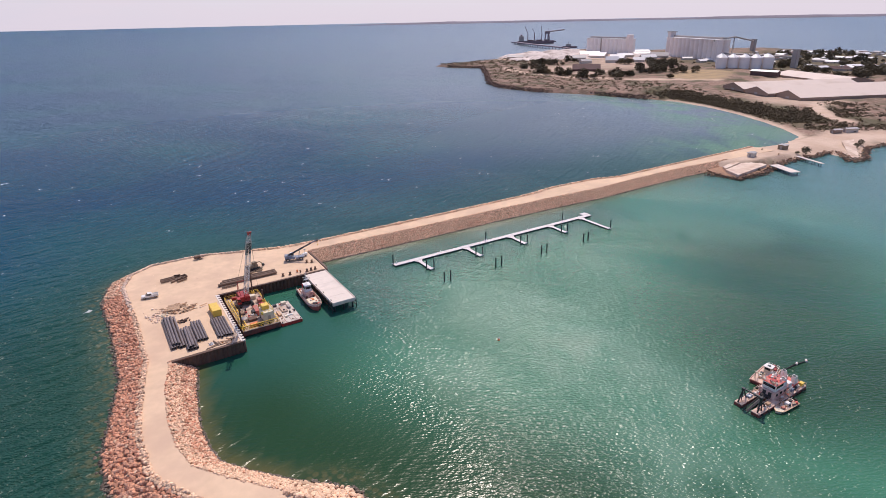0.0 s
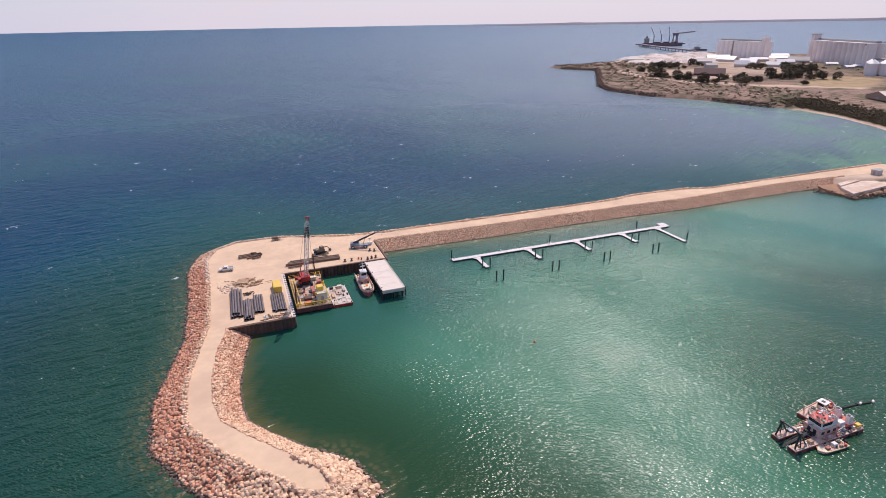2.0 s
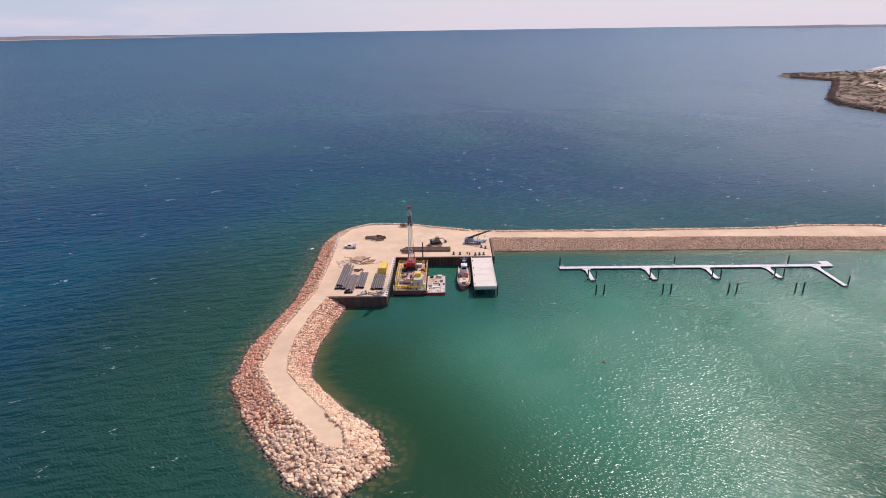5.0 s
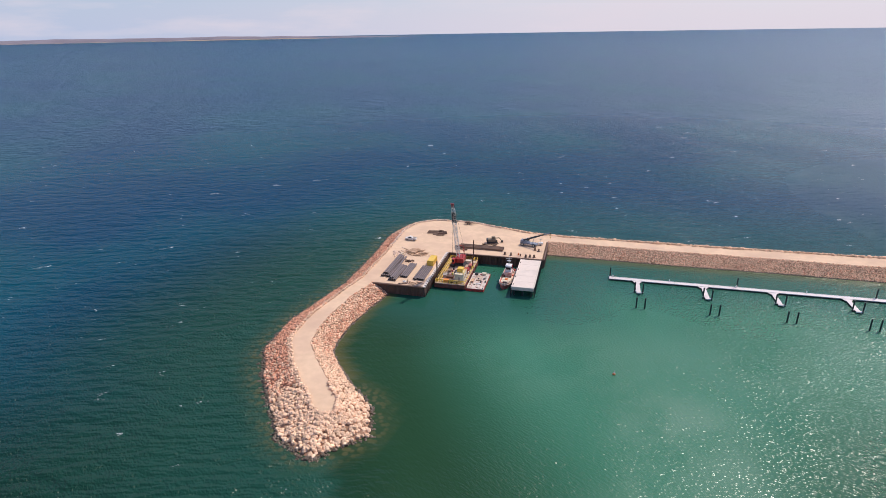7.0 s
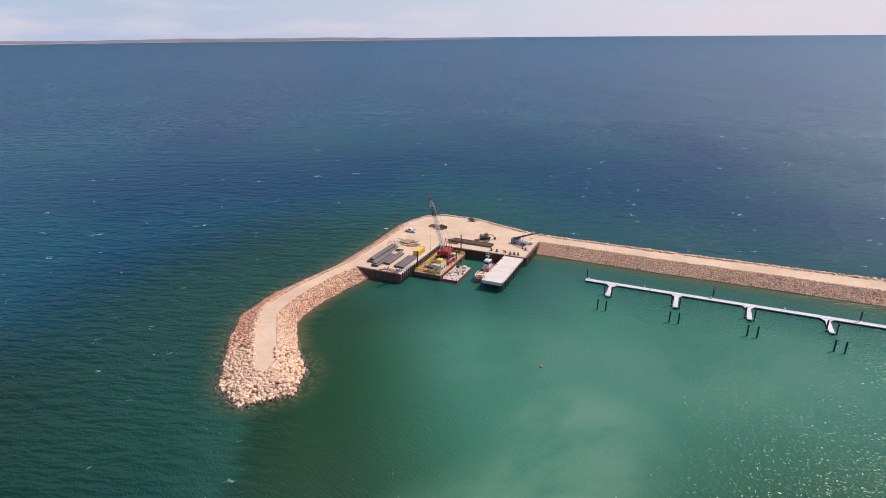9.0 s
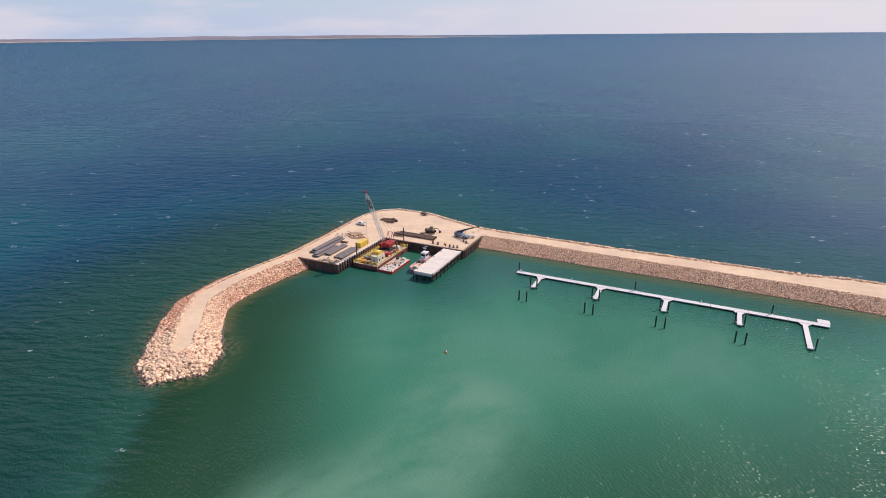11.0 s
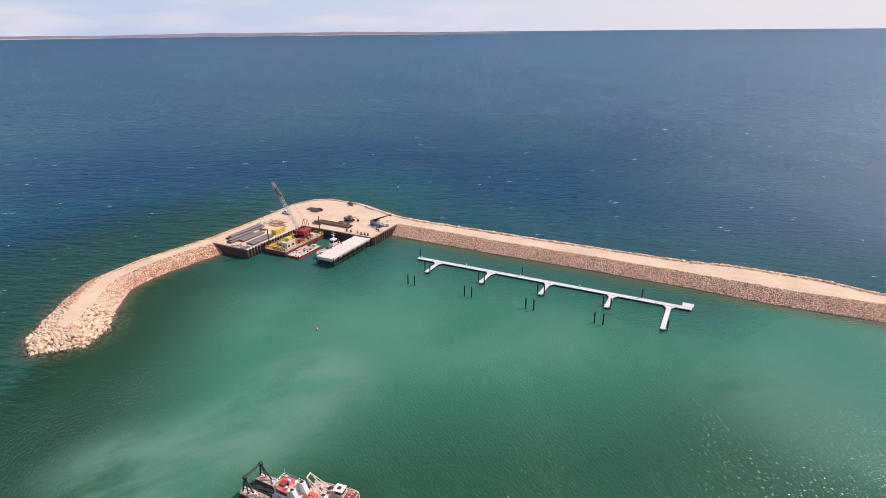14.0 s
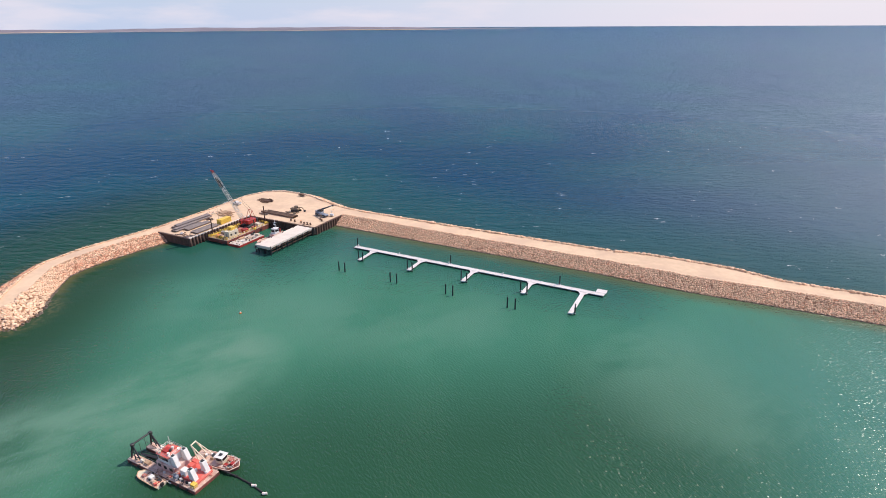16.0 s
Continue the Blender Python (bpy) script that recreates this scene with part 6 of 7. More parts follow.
def build_pipeline():
    t = thing("discharge_pipe", "black floating discharge pipe trailing from the dredger", "pipe")
    pts = [V(111.8, 47.6, 0.7), V(114.0, 48.0, 0.12), V(117.4, 47.8, 0.12), V(120.4, 47.3, 0.12)]
    for a, b in zip(pts[:-1], pts[1:]):
        bm = B()
        tube(bm, a, b, 0.2, 8)
        part("pipe_length", bm, M_BLACK, t)
    for p in pts[1:-1]:
        bm = B()
        tube(bm, p - Vector((0.1, 0, 0)), p + Vector((0.1, 0, 0)), 0.34, 10)
        part("flange", bm, M_DKSTEEL, t)
    for x, y, a in ((121.0, 47.2, 35), (118.2, 47.7, 20)):
        t = thing("marker_float", "white drum float riding on the discharge pipe", "float", pose(S * x, S * y, 0.15, 0, 0, a), "pipe floats")
        bm = B()
        tube(bm, (-0.5, 0, 0.12), (0.5, 0, 0.12), 0.29, 12)
        part("drum", bm, M_WHITE, t)
        for k in (-0.32, 0.32):
            bm = B()
            tube(bm, (k - 0.04, 0, 0.12), (k + 0.04, 0, 0.12), 0.31, 12)
            part("band", bm, M_ORANGE, t)
    t = thing("dinghy", "small white dinghy afloat beside the dredger", "dinghy", pose(S * 104.3, S * 42.5, 0.02, 0, 0, 170))
    bm = B()
    rings = hull_mesh(bm, 3.4, 1.5, -0.15, 0.45, bow=0.4, n=8)
    pts = [[v.co.copy() for v in r] for r in rings]
    part("hull", bm, M_WHITE, t)
    bm = B()
    rim(bm, pts, 0.06)
    part("gunwale", bm, M_CREAM, t)


build_pipeline()


def build_barge_clutter():
    barge = [o for o in bpy.data.objects if o.name == "crane_barge"][0]
    raft = [o for o in bpy.data.objects if o.name == "pontoon_barge"][0]
    boat = [o for o in bpy.data.objects if o.name == "workboat"][0]
    deck_clutter(boat, random.Random(62), 16, -8.0, 4.6, -1.9, 1.9, 1.2, (-4.8, 0.4, -1.4, 1.4))
    deck_clutter(barge, random.Random(60), 60, 22.9 * S, 30.0 * S, 126.3 * S, 145.2 * S, 1.92, (23.6 * S, 27.8 * S, 136.8 * S, 144.6 * S))
    deck_clutter(raft, random.Random(61), 12, 31.2 * S, 35.6 * S, 126.4 * S, 136.8 * S, 0.98)


build_barge_clutter()


# ---------------------------------------------------------------- the shore and the town behind it
SHORE = [(255, 158), (275, 146), (288, 148.5), (305, 146.5), (316, 144), (330, 148), (326, 135), (333, 127), (345, 134), (360, 139), (377, 136), (430, 122), (600, 70), (1250, 60),
         (1180, 464), (1171, 568), (1210, 698), (990, 835), (945, 990), (800, 930), (660, 850), (560, 815), (491, 808), (494, 775), (522, 722), (500, 690), (440, 600),
         (398, 538), (386, 500), (390, 450), (413, 404), (421, 372), (431, 343), (434, 316), (427, 283), (413, 250), (394, 217), (380, 197), (362, 177), (340, 172.5), (300, 174), (255, 172)]


def land_height(x, y):
    """Height in metres at plan units (arrays), and the way inland from the shore."""
    d = seg_dist(x, y, SHORE + SHORE[:1])
    sd = np.where(inside(x, y, SHORE), d, -d)
    cliff = sm(y, 330, 400)
    rise = np.where(cliff > 0.5, 5.0 * sm(sd, -1.5, 6.0), 2.2 * sm(sd, -1, 9) + 1.6 * sm(sd, 8, 60))
    low = (1 - sm(x, 290, 330)) * (1 - sm(y, 180, 200))
    rise = rise * (1 - low) + low * 3.95 * sm(sd, -1, 3.0)
    rough_ = 0.9 * np.sin(x * 0.11 + 2 * np.sin(y * 0.07)) * np.cos(y * 0.13 + np.sin(x * 0.05))
    rise = rise + np.where(sd > 6, rough_ * sm(sd, 6, 30) * 0.7 * (1 - low), 0) + 1.2 * sm(sd, 40, 220)
    return np.where(sd > -1.5, rise - 0.25, -1.5), sd


def ground_z(x, y):
    h, _ = land_height(np.array([float(x)]), np.array([float(y)]))
    return float(h[0])


def ground_material():
    m = bpy.data.materials.new("coastal_ground_mix")
    m.use_nodes = True
    n, l = m.node_tree.nodes, m.node_tree.links
    b = n["Principled BSDF"]
    b.inputs["Roughness"].default_value = 0.95
    b.inputs["Specular IOR Level"].default_value = 0.15
    geo = n.new("ShaderNodeNewGeometry")

    def noise_(sc, d=5):
        t = n.new("ShaderNodeTexNoise")
        t.inputs["Scale"].default_value, t.inputs["Detail"].default_value = sc, d
        l.new(geo.outputs["Position"], t.inputs["Vector"])
        return t.outputs["Fac"]

    def ramp_(f, a, c):
        r = n.new("ShaderNodeMapRange")
        r.interpolation_type = "SMOOTHSTEP"
        r.inputs["From Min"].default_value, r.inputs["From Max"].default_value = a, c
        l.new(f, r.inputs["Value"])
        return r.outputs[0]

    def mix(f, c1, c2):
        x = n.new("ShaderNodeMixRGB")
        for key, v in (("Fac", f), ("Color1", c1), ("Color2", c2)):
            if isinstance(v, tuple):
                x.inputs[key].default_value = (*v, 1)
            else:
                l.new(v, x.inputs[key])
        return x.outputs["Color"]

    def attr(name):
        a = n.new("ShaderNodeAttribute")
        a.attribute_name = name
        return a.outputs["Fac"]

    heath = mix(ramp_(noise_(0.09), 0.42, 0.6), (0.30, 0.195, 0.145), (0.19, 0.135, 0.095))
    heath = mix(ramp_(noise_(0.5, 3), 0.55, 0.68), heath, (0.42, 0.31, 0.245))
    heath = mix(ramp_(noise_(0.035, 6), 0.50, 0.62), heath, (0.135, 0.115, 0.070))
    col = mix(attr("veg"), heath, mix(ramp_(noise_(0.2), 0.4, 0.6), (0.085, 0.080, 0.045), (0.15, 0.12, 0.07)))
    sand = mix(ramp_(noise_(0.05), 0.35, 0.65), (0.62, 0.47, 0.36), (0.54, 0.39, 0.29))
    col = mix(attr("sand"), col, sand)
    col = mix(attr("field"), col, mix(ramp_(noise_(0.06), 0.4, 0.6), (0.42, 0.30, 0.17), (0.34, 0.25, 0.15)))
    l.new(col, b.inputs["Base Color"])
    bp = n.new("ShaderNodeBump")
    bp.inputs["Strength"].default_value, bp.inputs["Distance"].default_value = 0.8, 0.6
    l.new(noise_(0.35), bp.inputs["Height"])
    l.new(bp.outputs["Normal"], b.inputs["Normal"])
    return m


M_GROUND = ground_material()


def build_land():
    xs = np.concatenate([np.arange(246, 560, 3.0), np.arange(560, 1260, 8.0)])
    ys = np.concatenate([np.arange(50, 120, 6.0), np.arange(120, 560, 3.0), np.arange(560, 1010, 6.0)])
    X, Y = np.meshgrid(xs, ys)
    x, y = X.ravel(), Y.ravel()
    jit = np.random.RandomState(2)
    x = x + jit.uniform(-0.8, 0.8, x.shape)
    y = y + jit.uniform(-0.8, 0.8, y.shape)
    h, sd = land_height(x, y)
    keep = (sd > -14)
    idx = np.arange(len(x)).reshape(X.shape)
    q = np.stack([idx[:-1, :-1], idx[:-1, 1:], idx[1:, 1:], idx[1:, :-1]], -1).reshape(-1, 4)
    q = q[keep[q].all(1)]
    used = np.unique(q)
    re = np.full(len(x), -1)
    re[used] = np.arange(len(used))
    co = np.stack([x * S, y * S, h], 1)[used]
    me = bpy.data.meshes.new("ground")
    me.from_pydata(co.tolist(), [], re[q].tolist())
    x, y, sd = x[used], y[used], sd[used]
    sand = np.where(y < 330, 1 - sm(sd, 3, 6), 0) * np.where(x > 300, 1, 0)
    sand = np.maximum(sand, 1 - sm(seg_dist(x, y, [(250, 166), (310, 160), (354, 160), (395, 147), (460, 120)]), 9, 15))
    sand = np.maximum(sand, 1 - sm(seg_dist(x, y, [(423, 178), (437, 197), (476, 225), (520, 240)]), 3, 8))
    sand = np.maximum(sand, (1 - sm(seg_dist(x, y, [(524, 665), (500, 620), (491, 593), (490, 557), (493, 493), (536, 427), (580, 380)]), 5, 11)))
    sand = np.maximum(sand, (1 - sm(seg_dist(x, y, [(660, 830), (760, 720), (860, 860)]), 40, 75)) * 0.8)
    sand = np.maximum(sand, (1 - sm(seg_dist(x, y, [(500, 250), (560, 300), (690, 340)]), 20, 45)) * 0.75)
    sand = np.maximum(sand, (1 - sm(seg_dist(x, y, [(330, 140), (350, 150), (390, 165)]), 6, 16)) * 0.9)
    veg = (1 - sm(seg_dist(x, y, [(416, 205), (434, 245), (444, 285), (454, 325), (466, 350)]), 14, 28))
    veg = np.maximum(veg, sm(x, 700, 780) * (1 - sm(y, 560, 640)) * 0.8)
    field = 1 - sm(seg_dist(x, y, [(590, 410), (650, 440)]), 22, 38)
    sand = np.maximum(sand, (1 - sm(seg_dist(x, y, [(540, 528), (575, 545)]), 12, 20)) * 0.8)
    sand = np.maximum(sand, (1 - sm(seg_dist(x, y, [(560, 610), (610, 600), (660, 560), (700, 640)]), 18, 60)) * 0.65)
    for name, val in (("sand", sand), ("veg", veg), ("field", field)):
        me.attributes.new(name, "FLOAT", "POINT").data.foreach_set("value", np.clip(val, 0, 1).astype(np.float32))
    me.materials.append(M_GROUND)
    me.polygons.foreach_set("use_smooth", [True] * len(me.polygons))
    tagged(new("ground", me), "dry reddish coastal ground with heath, dunes and sandy tracks", "ground", kind="structure")


build_land()

# leaf tones lifted above real foliage; the extra paleness stands in for haze
M_LEAF = mat("haze_paled_foliage", (0.20, 0.168, 0.112), 0.8, vary=0.3, scale=0.5, rnd=0.25, island=0.25, spec=0.2)
M_LEAF2 = mat("haze_paled_scrub", (0.215, 0.170, 0.112), 0.9, vary=0.30, scale=0.12, island=0.25, spec=0.1)


def let_light_through(m, share):
    """Leaves pass part of the sun's light on to their far side."""
    n, l = m.node_tree.nodes, m.node_tree.links
    b, out = n["Principled BSDF"], n["Material Output"]
    tr, mx = n.new("ShaderNodeBsdfTranslucent"), n.new("ShaderNodeMixShader")
    l.new(b.inputs["Base Color"].links[0].from_socket, tr.inputs["Color"])
    mx.inputs["Fac"].default_value = share
    l.new(b.outputs[0], mx.inputs[1])
    l.new(tr.outputs[0], mx.inputs[2])
    l.new(mx.outputs[0], out.inputs["Surface"])


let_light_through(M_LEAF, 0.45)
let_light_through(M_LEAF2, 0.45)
M_TRUNK = mat("grey_bark", (0.16, 0.12, 0.09), 0.9, vary=0.2, scale=2.0)
# concrete whitened past its own tone, as haze would pale the backlit fronts
M_SILO = mat("weathered_hazy_silo_concrete", (0.86, 0.75, 0.69), 0.85, vary=0.10, scale=0.12, dirt=(0.76, 0.63, 0.57), dirt_scale=0.06, dirt_at=(0.5, 0.75))
M_SILOW = mat("white_steel_bin", (0.84, 0.77, 0.73), 0.5, vary=0.06, scale=0.2)
M_ROOFW = mat("white_sheet_roof", (0.80, 0.76, 0.73), 0.5, vary=0.06, scale=0.2, rnd=0.08)
M_ROOFT = mat("tan_sheet_roof", (0.70, 0.57, 0.48), 0.7, vary=0.06, scale=0.1, dirt=(0.60, 0.47, 0.38), dirt_scale=0.05)
M_ROOFB = mat("red_brown_sheet_roof", (0.135, 0.085, 0.080), 0.8, vary=0.12, scale=0.15, spec=0.1)
M_ROOFG = mat("grey_sheet_roof", (0.42, 0.38, 0.37), 0.6, vary=0.08, scale=0.2, rnd=0.2)
M_WALLC = mat("cream_wall", (0.56, 0.48, 0.41), 0.8, vary=0.08, scale=0.2, rnd=0.15)
M_STOREWALL = mat("brown_sheet_wall", (0.36, 0.26, 0.20), 0.8, vary=0.1, scale=0.2, spec=0.1)
M_SHIP = mat("ship_hull_paint", (0.27, 0.19, 0.20), 0.6, vary=0.15, scale=0.1)
M_MOUND = mat("pale_stockpile", (0.70, 0.60, 0.54), 0.9, vary=0.14, scale=0.12, bump=0.3, bump_scale=0.4, dirt=(0.50, 0.40, 0.34), dirt_scale=0.05, dirt_at=(0.5, 0.65), spec=0.1)


def leaf_clumps(bm, rng, n, size, spread):
    """A ragged crown of small faceted leaf clumps with gaps between them."""
    for _ in range(n):
        u = Vector((rng.gauss(0, 1), rng.gauss(0, 1), rng.gauss(0, 1))).normalized()
        r = rng.uniform(0.45, 1.0)
        c = Vector((u.x * spread[0] * r, u.y * spread[1] * r, spread[3] + u.z * spread[2] * r))
        s = size * rng.uniform(0.6, 1.3)
        base = [c + Vector((rng.uniform(-1, 1), rng.uniform(-1, 1), rng.uniform(-0.7, 0.7))) * s for _ in range(5)]
        vs = [bm.verts.new(p) for p in base]
        for f in ((0, 1, 2), (0, 2, 3), (0, 3, 4), (1, 2, 4), (2, 3, 4), (0, 1, 4)):
            bm.faces.new([vs[i] for i in f])


def tree_parts(seed, h, w):
    rng = random.Random(seed)
    bm = B()
    top = Vector((rng.uniform(-0.4, 0.4), rng.uniform(-0.4, 0.4), h * 0.5))
    tube(bm, (0, 0, -0.3), top, 0.28, 6, 0.16)
    for _ in range(4):
        a = rng.uniform(0, 6.28)
        tube(bm, top * rng.uniform(0.6, 1.0), top + Vector((math.cos(a) * w * 0.35, math.sin(a) * w * 0.35, h * rng.uniform(0.12, 0.3))), 0.11, 5, 0.05)
    trunk = mesh_of("trunk", bm, M_TRUNK)
    bm = B()
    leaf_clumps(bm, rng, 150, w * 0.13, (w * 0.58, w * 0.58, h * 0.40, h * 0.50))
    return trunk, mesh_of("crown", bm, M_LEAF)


TREES = [tree_parts(21, 8.0, 8.5), tree_parts(22, 7.0, 9.5), tree_parts(23, 9.5, 8.0), tree_parts(24, 6.0, 7.0)]


def plant(x, y, s, rng):
    tr, cr = TREES[rng.randrange(4)]
    t = thing("tree", "low dark green coastal tree with a ragged crown", "tree", Matrix.LocRotScale((S * x, S * y, ground_z(x, y) - 0.1), Euler((0, 0, rng.uniform(0, 6.28))), (s, s, s * rng.uniform(0.85, 1.1))), "town trees")
    for n_, m_ in (("trunk", tr), ("crown", cr)):
        o = new(n_, m_)
        o.parent = t


def build_trees():
    rng = random.Random(31)
    rows = [((529, 638), 3, 8), ((592, 670), 4, 9), ((604, 659), 3, 8), ((663, 681), 3, 8), ((501, 566), 5, 9), ((504, 529), 5, 9), ((509, 494), 5, 9), ((530, 475), 4, 8), ((551, 472), 5, 8), ((593, 482), 5, 12),
            ((678, 586), 3, 8), ((695, 547), 5, 14), ((680, 517), 4, 12), ((626, 453), 2, 4), ((632, 447), 2, 4), ((560, 420), 1, 2), ((640, 500), 3, 10), ((780, 421), 5, 14), ((783, 398), 5, 14), ((730, 358), 4, 10),
            ((715, 311), 4, 10), ((943, 455), 6, 25), ((847, 358), 6, 20), ((1006, 516), 6, 25), ((772, 304), 5, 18), ((1039, 480), 6, 25), ((900, 400), 6, 25), ((820, 420), 6, 20), ((545, 620), 3, 12)]
    for (x, y), n, sp in rows:
        for _ in range(int(n * 2.4)):
            plant(x + rng.gauss(0, sp * 0.8), y + rng.gauss(0, sp * 0.8), rng.choice((0.5, 0.7, 0.9, 1.1, 1.4, 1.7)), rng)


build_trees()


def bush_shapes(count):
    """Low ragged bushes of small leaf clumps, about two units across."""
    rng = random.Random(19)
    out = []
    for _ in range(count):
        bm = B()
        leaf_clumps(bm, rng, 15, 0.34, (1.0, 1.0, 0.42, 0.34))
        bm.verts.index_update()
        out.append((np.array([v.co[:] for v in bm.verts]), np.array([[v.index for v in f.verts] for f in bm.faces])))
        bm.free()
    return out


BUSHES = bush_shapes(10)


def build_scrub():
    rng = random.Random(41)
    bm_v, bm_f, base = [], [], 0
    spots = []
    for _ in range(2700):                                   # dense thicket behind the beach
        t = rng.random()
        a, b = ((412, 196), (442, 280)) if rng.random() < 0.55 else ((442, 280), (468, 352))
        spots.append((a[0] + (b[0] - a[0]) * t + rng.gauss(0, 11), a[1] + (b[1] - a[1]) * t + rng.gauss(0, 8), rng.uniform(0.9, 3.0)))
    for _ in range(3000):                                  # scattered heath on headland and dunes
        spots.append((rng.uniform(385, 520), rng.uniform(350, 800), rng.choice((0.5, 0.7, 1.0, 1.6, 2.4))))
    for _ in range(1100):
        cx, cy = rng.choice(((395, 178), (410, 172), (428, 200), (450, 190), (455, 215), (475, 200), (400, 150), (425, 160), (470, 165), (500, 215)))
        spots.append((rng.gauss(cx, 9), rng.gauss(cy, 7), rng.uniform(0.5, 2.4)))
    for _ in range(260):
        spots.append((rng.uniform(700, 1120), rng.uniform(260, 600), rng.uniform(2.0, 4.0)))
    for _ in range(800):                                    # thick low growth over the headland's tip
        spots.append((rng.uniform(486, 690), rng.uniform(690, 870), rng.uniform(1.4, 3.4)))
    xs, ys = np.array([p[0] for p in spots]), np.array([p[1] for p in spots])
    h, sd = land_height(xs, ys)
    road = seg_dist(xs, ys, [(310, 160), (354, 160), (395, 147), (460, 120)])
    path = seg_dist(xs, ys, [(423, 178), (437, 197), (476, 225)])
    for i, (x, y, s) in enumerate(spots):
        if sd[i] < 5 or road[i] < 11 or path[i] < 5:
            continue
        c = np.array([x * S, y * S, h[i]])
        v, f = BUSHES[rng.randrange(len(BUSHES))]
        bm_v.append(v @ rot_matrix(rng).T * np.array([1, 1, rng.uniform(0.7, 1.1)]) * s + c)
        bm_f.append(f + base)
        base += len(v)
    me = bpy.data.meshes.new("scrub")
    me.from_pydata(np.concatenate(bm_v).tolist(), [], np.concatenate(bm_f).tolist())
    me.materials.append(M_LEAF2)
    tagged(new("scrub", me), "low grey-green coastal scrub on the headland and dunes", "scrub", kind="stuff")


build_scrub()


# ---------------------------------------------------------------- buildings
def gable(bm, w, d, eave, ridge, over=0.4):
    """Roof of a shed, ridge along x."""
    t = 0.15
    for s in (-1, 1):
        v = [bm.verts.new(p) for p in ((-w / 2 - over, 0, ridge), (w / 2 + over, 0, ridge), (w / 2 + over, s * (d / 2 + over), eave), (-w / 2 - over, s * (d / 2 + over), eave))]
        u = [bm.verts.new(p.co + Vector((0, 0, t))) for p in v]
        bm.faces.new(u if s < 0 else u[::-1])
        bm.faces.new(v[::-1] if s < 0 else v)
        for i in range(4):
            bm.faces.new((v[i], v[(i + 1) % 4], u[(i + 1) % 4], u[i]))


def shed(name, label, category, x, y, ang, w, d, eave, ridge, wall, roof, group="", doors=1, windows=0):
    t = thing(name, label, category, pose(S * x, S * y, ground_z(x, y) - 0.3, 0, 0, ang), group)
    bm = B()
    lo = [bm.verts.new(p) for p in ((-w / 2, -d / 2, 0), (w / 2, -d / 2, 0), (w / 2, d / 2, 0), (-w / 2, d / 2, 0))]
    hi = [bm.verts.new(p.co + Vector((0, 0, eave))) for p in lo]
    r0, r1 = bm.verts.new((-w / 2, 0, ridge)), bm.verts.new((w / 2, 0, ridge))
    bm.faces.new((lo[0], lo[1], hi[1], hi[0]))
    bm.faces.new((lo[2], lo[3], hi[3], hi[2]))
    bm.faces.new((lo[1], lo[2], hi[2], r1, hi[1]))
    bm.faces.new((lo[3], lo[0], hi[0], r0, hi[3]))
    part("wall", bm, wall, t)
    bm = B()
    gable(bm, w, d, eave, ridge)
    part("roof", bm, roof, t)
    for k in range(doors):
        bm = B()
        yy = 0
        box(bm, -w / 2 - 0.12, yy - min(2.5, d * 0.15), 0.3, -w / 2 - 0.03, yy + min(2.5, d * 0.15), min(eave * 0.85, 4.5))
        part("door", bm, M_GREY, t)
    for k in range(windows):
        for s in (-1, 1):
            bm = B()
            xx = -w / 2 + w * (k + 0.5) / windows
            box(bm, xx - 0.8, s * d / 2 - 0.05, 1.2, xx + 0.8, s * d / 2 + 0.05, 2.3)
            part("window", bm, M_GLASS, t)
    return t


